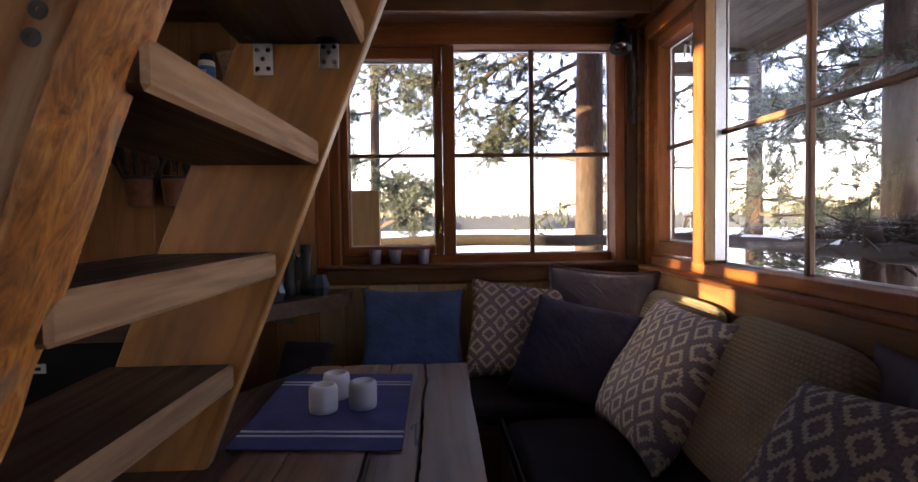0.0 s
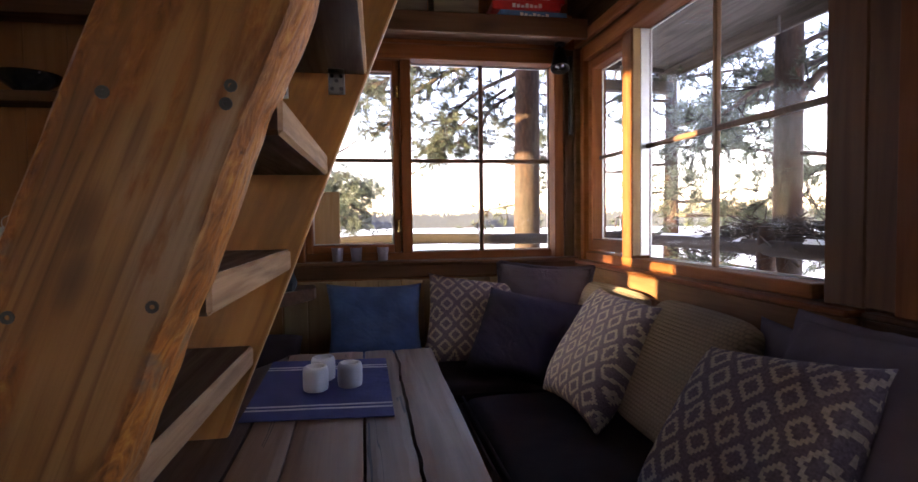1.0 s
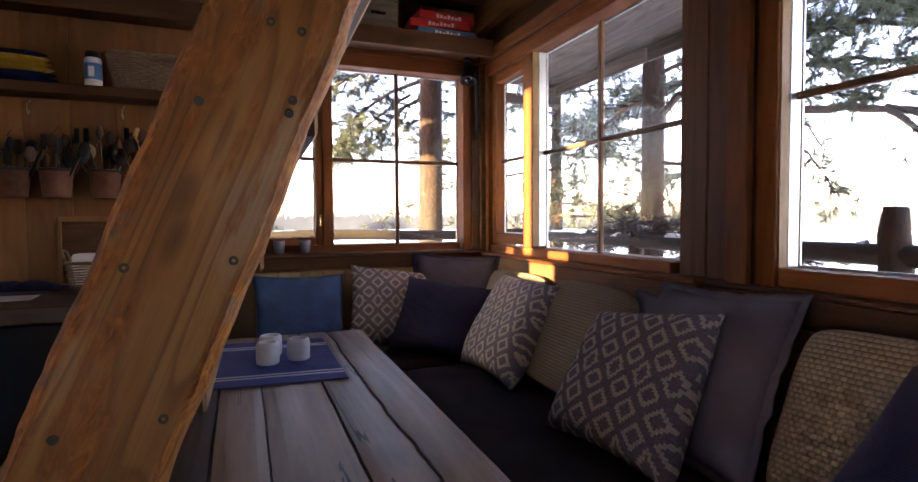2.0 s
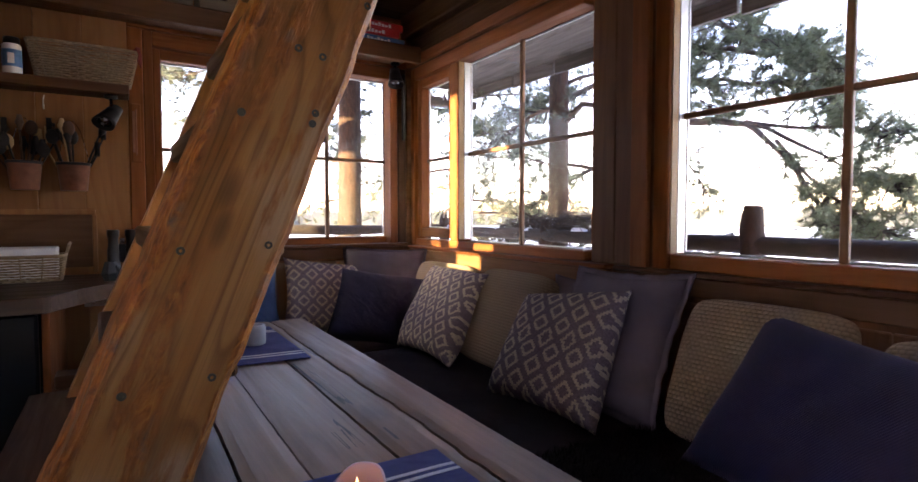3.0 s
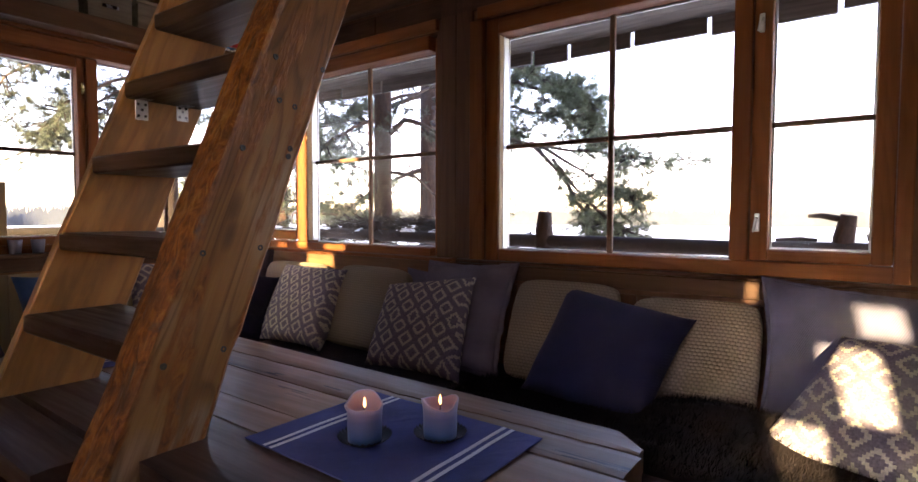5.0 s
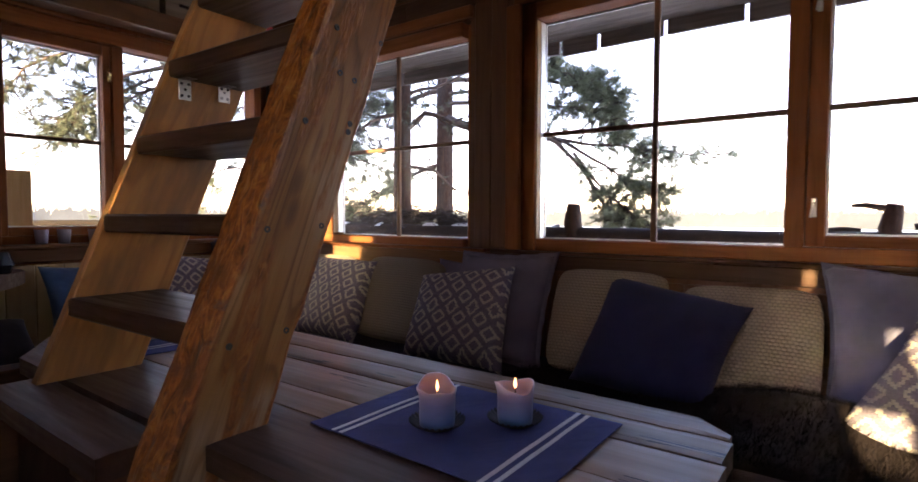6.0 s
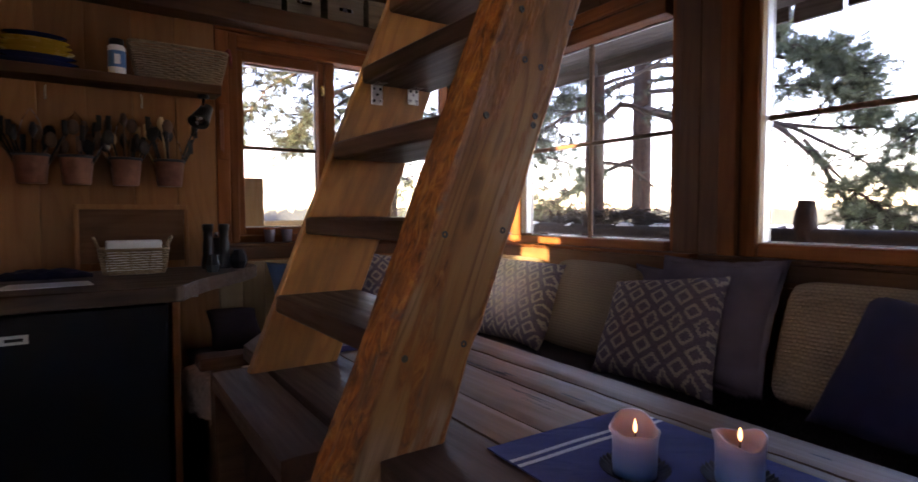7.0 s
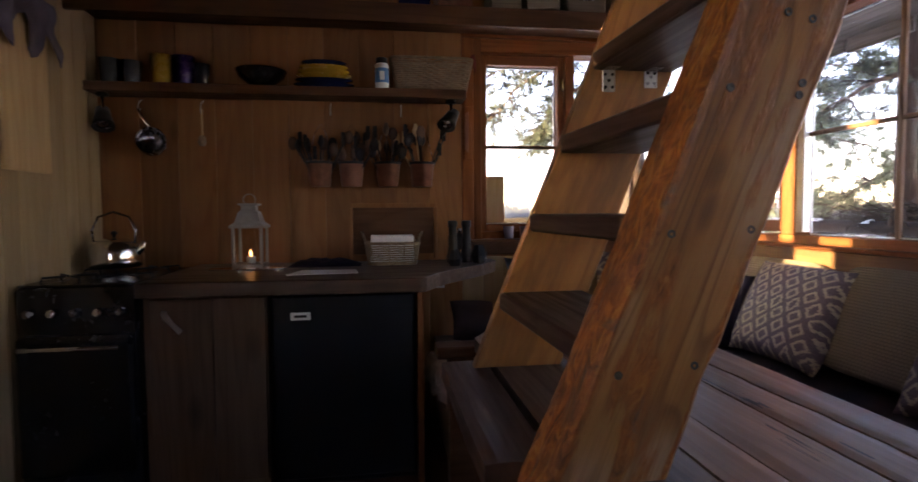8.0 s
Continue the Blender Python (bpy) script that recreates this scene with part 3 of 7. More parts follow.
# ---- windows ----
def window_bars(parent, axis, plane, depth, pieces, mats):
    """Straight frame pieces (name, from, to, bottom, top, inward offset) in one wall plane."""
    made = []
    for name, a, b, z0, z1, near, far in pieces:
        upright = (z1 - z0) > (b - a)
        if name == "glazing_bar":
            grow = 0.003
            a, b, z0, z1 = (a - grow, b + grow, z0, z1) if upright else (a, b, z0 - grow, z1 + grow)
        if axis == "y":
            bm = box(a, b, plane + near, plane + far, z0, z1, 0.004)
            made.append(part(name, bm, BAR if name == "glazing_bar" else mats[0] if upright else mats[1], parent))
        else:
            bm = box(plane + near, plane + far, a, b, z0, z1, 0.004)
            made.append(part(name, bm, BAR if name == "glazing_bar" else mats[0] if upright else mats[2], parent))
    return made


MATS = (PINE, PINE_X, PINE_Y)
ZB, ZT, ZM = 1.085, 2.115, 1.585


def pane(name, axis, plane, a, b, z0, z1, parent):
    bm = box(a, b, plane - 0.002, plane + 0.002, z0, z1, 0) if axis == "y" else box(plane - 0.002, plane + 0.002, a, b, z0, z1, 0)
    ob = part(name, bm, GLASS, parent)
    ob.visible_shadow = False
    spacer = bmesh.new()
    for p, q, r, t in ((a, b, z0, z0 + 0.013), (a, b, z1 - 0.013, z1), (a, a + 0.013, z0 + 0.013, z1 - 0.013), (b - 0.013, b, z0 + 0.013, z1 - 0.013)):
        if axis == "y":
            box(p, q, plane + 0.0025, plane + 0.0085, r, t, 0, spacer)
        else:
            box(plane + 0.0025, plane + 0.0085, p, q, r, t, 0, spacer)
    part("pane_spacer", spacer, SPACER, parent, "pale aluminium strip round the glass")
    return ob


def casement(parent, axis, plane, a, b, glass_a, glass_b, z0, z1, gz0, gz1, handle_at, handle_dir):
    """An opening sash: four rails, a crossbar, a pane and two brass catches."""
    name_bar = [("sash_stile", a, glass_a, z0, z1, -0.055, 0.012), ("sash_stile", glass_b, b, z0, z1, -0.055, 0.012),
                ("sash_rail", glass_a, glass_b, z0, gz0, -0.054, 0.012), ("sash_rail", glass_a, glass_b, gz1, z1, -0.054, 0.012),
                ("glazing_bar", glass_a, glass_b, ZM - 0.008, ZM + 0.008, -0.014, -0.004)]
    window_bars(parent, axis, plane, 0, name_bar, MATS)
    pane("pane", axis, plane + 0.003, glass_a - 0.006, glass_b + 0.006, gz0 - 0.006, gz1 + 0.006, parent)
    for z in (gz0 + 0.10, gz1 - 0.11):
        bm = bmesh.new()
        c = handle_at
        pts = [(0, 0), (0.0, 0.016), (handle_dir * 0.012, 0.022)]
        if axis == "y":
            box(c - 0.009, c + 0.009, plane - 0.064, plane - 0.055, z - 0.034, z + 0.034, 0.003, bm)
            tube([(c, plane - 0.062, z + 0.015), (c, plane - 0.085, z + 0.012), (c - 0.008, plane - 0.088, z - 0.035)], [0.006, 0.006, 0.004], 8, bm)
        else:
            box(plane - 0.064, plane - 0.055, c - 0.009, c + 0.009, z - 0.034, z + 0.034, 0.003, bm)
            tube([(plane - 0.062, c, z + 0.015), (plane - 0.085, c, z + 0.012), (plane - 0.088, c + 0.008, z - 0.035)], [0.006, 0.006, 0.004], 8, bm)
        part("window_catch", bm, BRASS if axis == "y" else STEEL, parent, "small metal window catch")


# north window
PN = 4.19
window_1 = thing("window_1", "orange-stained pine window with a closed sash and a barred fixed pane", "window", (1.68, PN, ZB), kind="structure")
bpy.context.view_layer.update()


def rooted(parent):
    """Parts are built in world places, so undo the parent's own place."""
    inv = parent.matrix_world.inverted()
    for ob in parent.children:
        ob.matrix_parent_inverse = inv


window_bars(window_1, "y", PN, 0, [
    ("frame_jamb", 0.93, 0.975, 1.03, 2.19, -0.10, 0.022), ("frame_jamb", 2.336, 2.388, 1.03, 2.19, -0.095, 0.022),
    ("frame_head", 0.975, 2.336, ZT, 2.19, -0.095, 0.022), ("frame_sill", 0.975, 2.336, 1.03, ZB, -0.03, 0.022),
    ("mullion", 1.482, 1.540, ZB, ZT, -0.07, 0.022),
    ("glazing_bar", 1.926, 1.944, ZB, ZT, -0.012, 0.010), ("glazing_bar", 1.540, 1.926, ZM - 0.008, ZM + 0.008, -0.010, 0.008),
    ("glazing_bar", 1.944, 2.336, ZM - 0.008, ZM + 0.008, -0.010, 0.008)], MATS)
pane("pane", "y", PN + 0.012, 1.534, 2.342, ZB - 0.006, ZT + 0.006, window_1)
casement(window_1, "y", PN, 0.977, 1.480, 1.013, 1.442, 1.087, 2.113, 1.130, 2.055, 1.468, -1)
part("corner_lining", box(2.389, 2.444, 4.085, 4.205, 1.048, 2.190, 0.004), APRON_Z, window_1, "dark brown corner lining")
part("sill_board", box(0.90, 2.45, 4.035, 4.158, 1.026, 1.045, 0.005), BEAM_X, window_1)
part("sill_apron", box(0.90, 2.445, 4.07, 4.099, 0.955, 1.024, 0.004), BEAM_X, window_1)
part("window_casing", box(0.86, 2.45, 4.078, 4.099, 2.192, 2.255, 0.004), PINE_X, window_1)
part("window_casing", box(0.86, 0.928, 4.078, 4.099, 1.032, 2.190, 0.004), PINE, window_1)
rooted(window_1)

# east windows
PE = 2.56
window_2 = thing("window_2", "orange-stained pine window with a narrow sash and a barred pane, sun on its post", "window", (PE, 3.2, ZB), kind="structure")
window_bars(window_2, "x", PE, 0, [
    ("frame_jamb", 4.03, 4.07, 1.03, 2.19, -0.085, 0.022), ("frame_jamb", 2.43, 2.478, 1.03, 2.19, -0.03, 0.022),
    ("frame_head", 2.478, 4.03, ZT, 2.19, -0.085, 0.022), ("frame_sill", 2.478, 4.03, 1.03, 1.074, -0.07, 0.022),
    ("mullion", 3.49, 3.585, 1.074, ZT, -0.075, 0.022),
    ("glazing_bar", 2.983, 3.001, 1.074, ZT, -0.012, 0.010), ("glazing_bar", 2.478, 2.983, ZM - 0.008, ZM + 0.008, -0.010, 0.008),
    ("glazing_bar", 3.001, 3.49, ZM - 0.008, ZM + 0.008, -0.010, 0.008)], MATS)
pane("pane", "x", PE + 0.012, 2.472, 3.496, 1.068, ZT + 0.006, window_2)
casement(window_2, "x", PE, 3.587, 4.028, 3.632, 3.980, 1.087, 2.113, 1.146, 2.060, 3.628, 1)
part("sill_board", box(2.425, 2.487, 2.30, 4.03, 1.012, 1.030, 0.005), PINE_Y, window_2)
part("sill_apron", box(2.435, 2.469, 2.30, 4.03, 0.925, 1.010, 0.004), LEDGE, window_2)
part("window_casing", box(2.440, 2.469, 2.40, 4.07, 2.192, 2.250, 0.004), PINE_Y, window_2)
rooted(window_2)

window_3 = thing("window_3", "orange-stained pine window with a barred pane and a closed sash above the bench", "window", (PE, 1.3, ZB), kind="structure")
window_bars(window_3, "x", PE, 0, [
    ("frame_jamb", 2.05, 2.115, 1.03, 2.19, -0.085, 0.022), ("frame_jamb", 0.49, 0.535, 1.03, 2.19, -0.085, 0.022),
    ("frame_head", 0.535, 2.05, ZT, 2.19, -0.085, 0.022), ("frame_sill", 0.535, 2.05, 1.03, ZB, -0.07, 0.022),
    ("mullion", 0.962, 1.025, ZB, ZT, -0.075, 0.022),
    ("glazing_bar", 1.506, 1.524, ZB, ZT, -0.012, 0.010), ("glazing_bar", 1.025, 1.506, ZM - 0.008, ZM + 0.008, -0.010, 0.008),
    ("glazing_bar", 1.524, 2.05, ZM - 0.008, ZM + 0.008, -0.010, 0.008)], MATS)
pane("pane", "x", PE + 0.012, 1.019, 2.056, ZB - 0.006, ZT + 0.006, window_3)
casement(window_3, "x", PE, 0.537, 0.960, 0.595, 0.900, 1.087, 2.113, 1.127, 2.060, 0.935, 1)
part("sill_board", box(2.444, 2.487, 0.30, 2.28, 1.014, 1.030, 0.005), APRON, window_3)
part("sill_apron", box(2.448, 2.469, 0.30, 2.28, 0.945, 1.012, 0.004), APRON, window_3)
part("window_casing", box(2.440, 2.469, 0.45, 2.15, 2.192, 2.250, 0.004), PINE_Y, window_3)
part("window_casing", box(2.440, 2.469, 2.117, 2.192, 1.032, 2.190, 0.004), PINE, window_3)
for parent, y in ((window_2, 3.4895), (window_3, 2.0495)):
    part("reveal_lining", box(PE - 0.072, PE - 0.036, y - 0.004, y, ZB + 0.002, ZT - 0.002, 0.001), TAN, parent, "pale pine reveal beside the glass")
    part("reveal_strip", box(PE - 0.034, PE + 0.008, y - 0.005, y, ZB + 0.002, ZT - 0.002, 0.001), SPACER, parent, "pale metal strip beside the glass")
rooted(window_2)
rooted(window_3)

# slits in the west wall: unseen openings, added to shape the sun patches
for nm, w in zip(("sun_slit_4", "sun_slit_5", "sun_slit_7", "sun_slit_8", "sun_slit_9", "sun_slit_10", "sun_slit_12", "sun_slit_14", "sun_slit_16", "sun_slit_17", "sun_slit_13"), SUN_SLITS):
    win = thing(nm, "added unseen slit pane that shapes a sun patch", "window", (XW, w[0], w[2]), kind="structure")
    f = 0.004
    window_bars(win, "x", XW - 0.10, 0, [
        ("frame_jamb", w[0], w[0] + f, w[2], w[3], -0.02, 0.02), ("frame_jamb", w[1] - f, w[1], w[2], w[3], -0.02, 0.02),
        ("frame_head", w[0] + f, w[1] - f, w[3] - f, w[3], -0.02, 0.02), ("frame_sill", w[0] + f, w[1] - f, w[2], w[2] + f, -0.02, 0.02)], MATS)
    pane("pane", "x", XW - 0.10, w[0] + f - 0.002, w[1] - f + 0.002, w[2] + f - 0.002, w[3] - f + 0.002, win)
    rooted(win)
for nm, w in zip(("unseen_window_6",), SWINS):
    win = thing(nm, "added unseen window that lights the room from the south", "window", (0.5 * (w[0] + w[1]), YS, w[2]), kind="structure")
    window_bars(win, "y", YS - 0.10, 0, [
        ("frame_jamb", w[0], w[0] + 0.04, w[2], w[3], -0.05, 0.06), ("frame_jamb", w[1] - 0.04, w[1], w[2], w[3], -0.05, 0.06),
        ("frame_head", w[0] + 0.04, w[1] - 0.04, w[3] - 0.04, w[3], -0.05, 0.06), ("frame_sill", w[0] + 0.04, w[1] - 0.04, w[2], w[2] + 0.04, -0.05, 0.06),
        ("crossbar", w[0] + 0.04, w[1] - 0.04, 1.60, 1.64, -0.05, 0.06)], MATS)
    pane("pane", "y", YS - 0.10, w[0] + 0.035, w[1] - 0.035, w[2] + 0.035, 1.605, win)
    pane("pane", "y", YS - 0.10, w[0] + 0.035, w[1] - 0.035, 1.635, w[3] - 0.035, win)
    rooted(win)
for nm, w in zip(("unseen_window_18",), WTALL):
    win = thing(nm, "added unseen window that lights the room from the west", "window", (XW, w[0], w[2]), kind="structure")
    window_bars(win, "x", XW - 0.10, 0, [
        ("frame_jamb", w[0], w[0] + 0.03, w[2], w[3], -0.05, 0.06), ("frame_jamb", w[1] - 0.03, w[1], w[2], w[3], -0.05, 0.06),
        ("frame_head", w[0] + 0.03, w[1] - 0.03, w[3] - 0.03, w[3], -0.05, 0.06), ("frame_sill", w[0] + 0.03, w[1] - 0.03, w[2], w[2] + 0.03, -0.05, 0.06)], MATS)
    pane("pane", "x", XW - 0.10, w[0] + 0.025, w[1] - 0.025, w[2] + 0.025, w[3] - 0.025, win)
    rooted(win)

# corner post and trims
tagged(part("corner_post", box(2.445, 2.488, 4.072, 4.117, 0.0, ZC, 0.006), BEAM_X), "brown corner post between two windows", "post", kind="structure")
tagged(part("wall_plate", box(2.40, 2.469, YS, 4.07, 2.37, ZC, 0.008), BEAM_Y), "brown beam along the top of the wall", "beam", kind="structure")

# ---- the ladder stair ----
LEAN = 0.40
stair = thing("ladder_stair", "steep open stair of dark treads between pine stringers", "stairs", (0.8, 2.2, 0.73))


def slanted(x0, x1, y0, y1, z0, z1, bevel, rows=1, wob=0.0, seed=0):
    """A slanted board: x0 and x1 at z = 0.73, leaning by LEAN, cut level at both ends."""
    bm = bmesh.new()
    n = 8
    rings = []
    for i in range(rows + 1):
        z = z0 + (z1 - z0) * i / rows
        sh = LEAN * (z - 0.73)
        ring = []
        r = bevel
        for (x, y) in ((x0 + r, y0), (x1 - r, y0), (x1, y0 + r), (x1, y1 - r), (x1 - r, y1), (x0 + r, y1), (x0, y1 - r), (x0, y0 + r)):
            w = wob * noise.noise(Vector((x * 3 + seed, y * 3, z * 4.0))) + 0.4 * wob * noise.noise(Vector((x * 9, y * 9 + seed, z * 17.0)))
            side = -1 if x < 0.5 * (x0 + x1) else 1
            ring.append(bm.verts.new((x + sh + side * w, y, z)))
        rings.append(ring)
    for a, b in zip(rings, rings[1:]):
        for k in range(n):
            bm.faces.new((a[k], a[(k + 1) % n], b[(k + 1) % n], b[k]))
    bm.faces.new(rings[0][::-1])
    bm.faces.new(rings[-1])
    return bm


def split_log(x0, x1, y0, y1, z0, z1, flare, rows=210):
    """A leaning split log: flat sawn front, lumpy waney sides that widen towards the back."""
    bm = bmesh.new()
    rings = []
    for i in range(rows + 1):
        z = z0 + (z1 - z0) * i / rows
        sh = LEAN * (z - 0.73)
        fl = flare * max(0.5, 1.5 - 0.75 * (z - 0.73))
        low = 0.007 * noise.noise(Vector((3.1, 0, z * 4.0)))
        west = 0.006 * noise.noise(Vector((7.7, 1, z * 5.0))) + 0.002 * noise.noise(Vector((7.7, 1, z * 21.0)))
        east = 0.7 * low + 0.003 * noise.noise(Vector((1.3, 5, z * 17.0))) - 0.012 * max(0, noise.noise(Vector((2.2, 8, z * 7.0))) - 0.15)
        ring = [(x0 + west + (x1 + east - x0 - west) * f, y0 + 0.0015 * noise.noise(Vector((f * 2, 4, z * 3)))) for f in (0.03, 0.27, 0.5, 0.73, 0.96)]
        for k in range(1, 7):
            f = k / 6
            lump = 0.0045 * noise.noise(Vector((f * 3.0, 9, z * 9.0))) + 0.0025 * noise.noise(Vector((f * 7.0, 2, z * 30.0)))
            ring.append((x1 + east + 0.010 * math.sin(f * 2.4) + 0.012 * f * (1 - f) + lump * math.sin(f * 2.8), y0 + (y1 - y0) * f))
        ring.append((0.5 * (x0 + x1), y1))
        for k in range(6, 0, -1):
            f = k / 6
            lump = 0.0060 * noise.noise(Vector((f * 3.0, 31, z * 10.0))) + 0.0030 * noise.noise(Vector((f * 7.0, 25, z * 32.0)))
            ring.append((x0 + west - fl * f - 0.012 * f * (1 - f) + lump * math.sin(f * 2.8), y0 + (y1 - y0) * f))
        rings.append([bm.verts.new((x + sh, y, z)) for x, y in ring])
    n = len(rings[0])
    for a, b in zip(rings, rings[1:]):
        for k in range(n):
            bm.faces.new((a[k], a[(k + 1) % n], b[(k + 1) % n], b[k]))
    bm.faces.new(rings[0][::-1])
    bm.faces.new(rings[-1])
    return bm


part("weathered_stringer", split_log(0.668, 0.887, 1.84, 1.930, 0.30, ZC - 0.01, 0.012), LOG, stair, "weathered pine beam with a waney orange edge")
part("stringer_board", slanted(0.664, 0.935, 2.57, 2.612, 0.732, ZC - 0.01, 0.004, 12, 0.002, 5), STRINGER, stair, "smooth golden pine stringer board")
for z in (0.960, 1.195, 1.430, 1.680, 1.925, 2.17, 2.40):
    sh = LEAN * (z - 0.73)
    bm = bmesh.new()
    prism([(0.668 + sh, 1.905), (0.895 + sh, 1.905), (0.912 + sh, 2.568), (0.650 + sh, 2.568)], z - 0.052, z, 0.006, bm)
    tread = part("tread", bm, TREAD, stair)
    tread.data.materials.append(TREAD_EDGE)
    for p in tread.data.polygons:
        if p.normal.x > 0.5:
            p.material_index = 1
for x, zb in ((1.082, 1.597), (1.218, 1.611)):
    bm = bmesh.new()
    box(x - 0.020, x + 0.020, 2.563, 2.568, zb - 0.033, 1.632, 0.001, bm)
    box(x - 0.020, x + 0.020, 2.515, 2.5625, 1.628, 1.632, 0.001, bm)
    br = part("angle_bracket", bm, STEEL, stair, "galvanised angle bracket with screws")
    for dx, dz in ((-0.011, 0.018), (0.011, 0.018), (0, 0), (-0.011, -0.020), (0.011, -0.020)):
        sc = bmesh.new()
        bmesh.ops.create_cone(sc, cap_ends=True, segments=10, radius1=0.0052, radius2=0.004, depth=0.003)
        bmesh.ops.transform(sc, matrix=pose(x + dx, 2.5612, min(zb + dz, 1.622), 90), verts=sc.verts)
        part("screw", sc, DARKMETAL, br)
for i, (x, z) in enumerate(((0.990, 1.413), (1.127, 1.424), (1.121, 1.403), (0.885, 1.162), (1.034, 1.168), (0.791, 0.920), (0.931, 0.931), (1.087, 1.653), (1.238, 1.652), (1.096, 1.545), (1.143, 1.535))):
    sc = bmesh.new()
    lathe([(0.0078, 0), (0.0074, 0.0022), (0.0030, 0.0018), (0.0028, 0.0004)], 12, sc)
    bmesh.ops.transform(sc, matrix=pose(x, 1.8405, z, 90), verts=sc.verts)
    part("coach_screw", sc, SCREW, stair, "sunken screw head")
rooted(stair)

# ---- the table ----
table = thing("plank_table", "long table of dark oiled planks with a clipped corner", "table", (1.07, 2.2, 0.0))


def plank(x0, x1, y0, y1, z0, z1, clip=0.0, seed=0, left=0.003, right=0.003, far_clip=0.0, taper=0.0):
    """A thick plank along y with a slightly wavy edge and a worn, uneven top."""
    n = 90
    bm = bmesh.new()
    cols = 5
    top, low = [], []
    for i in range(n + 1):
        y = y0 + (y1 - y0) * i / n
        a = x0 + 0.0012 + left * (noise.noise(Vector((round(x0, 1) * 7, y * 2.6, 0))) + 0.4 * noise.noise(Vector((x0, y * 19, 0))))
        b = x1 - 0.0012 + right * (noise.noise(Vector((round(x1, 1) * 7, y * 2.6, 0))) + 0.4 * noise.noise(Vector((x1, y * 19, 0))))
        b -= taper * (y1 - y)
        if far_clip and y > y1 - far_clip:
            a += (y - (y1 - far_clip)) * 0.58
        if clip and y - y0 < clip:
            b -= (clip - (y - y0)) * 0.9
        rt, rl = [], []
        for k in range(cols + 1):
            f = k / cols
            x = a + (b - a) * f
            dz = 0.0016 * noise.noise(Vector((x * 9, y * 3, seed))) - (0.0025 if k in (0, cols) else 0.0)
            rt.append(bm.verts.new((x, y, z1 + dz)))
            rl.append(bm.verts.new((x, y, z0)))
        top.append(rt)
        low.append(rl)
    for i in range(n):
        for k in range(cols):
            bm.faces.new((top[i][k], top[i][k + 1], top[i + 1][k + 1], top[i + 1][k]))
            bm.faces.new((low[i][k], low[i + 1][k], low[i + 1][k + 1], low[i][k + 1]))
        bm.faces.new((top[i][0], top[i + 1][0], low[i + 1][0], low[i][0]))
        bm.faces.new((top[i][-1], low[i][-1], low[i + 1][-1], top[i + 1][-1]))
    for i in (0, n):
        for k in range(cols):
            bm.faces.new((top[i][k], low[i][k], low[i][k + 1], top[i][k + 1]))
    return bm


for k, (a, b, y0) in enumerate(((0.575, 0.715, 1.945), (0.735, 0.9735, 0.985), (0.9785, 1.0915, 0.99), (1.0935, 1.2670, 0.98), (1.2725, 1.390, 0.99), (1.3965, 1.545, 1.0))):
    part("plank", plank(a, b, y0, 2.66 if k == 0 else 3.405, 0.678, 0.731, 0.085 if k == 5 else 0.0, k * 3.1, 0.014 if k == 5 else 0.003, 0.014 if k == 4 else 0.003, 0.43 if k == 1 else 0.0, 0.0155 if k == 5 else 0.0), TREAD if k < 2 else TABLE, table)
for y in (1.25, 2.1, 3.1):
    part("cross_batten", box(0.60, 1.52, y - 0.05, y + 0.05, 0.632, 0.677, 0.005), BEAM_X, table)
for x in (0.70, 1.42):
    for y in (1.25, 3.1):
        part("leg", box(x - 0.05, x + 0.05, y - 0.05, y + 0.05, 0.0, 0.631, 0.006), BEAM_X, table)
rooted(table)

# ---- benches ----
bench_e = thing("corner_bench", "built-in plank bench along the windows with black seat pads", "bench", (2.1, 1.7, 0))
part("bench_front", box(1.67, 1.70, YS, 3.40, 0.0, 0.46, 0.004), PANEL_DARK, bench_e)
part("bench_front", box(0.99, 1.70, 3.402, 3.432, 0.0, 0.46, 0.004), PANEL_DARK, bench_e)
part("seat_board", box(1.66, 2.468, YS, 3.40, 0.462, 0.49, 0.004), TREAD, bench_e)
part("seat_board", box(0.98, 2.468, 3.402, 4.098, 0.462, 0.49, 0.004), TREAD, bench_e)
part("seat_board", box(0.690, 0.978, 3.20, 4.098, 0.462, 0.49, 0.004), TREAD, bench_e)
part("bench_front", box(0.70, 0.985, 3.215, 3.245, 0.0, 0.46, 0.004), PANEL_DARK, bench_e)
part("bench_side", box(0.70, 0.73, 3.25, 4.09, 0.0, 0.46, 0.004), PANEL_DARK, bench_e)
rooted(bench_e)


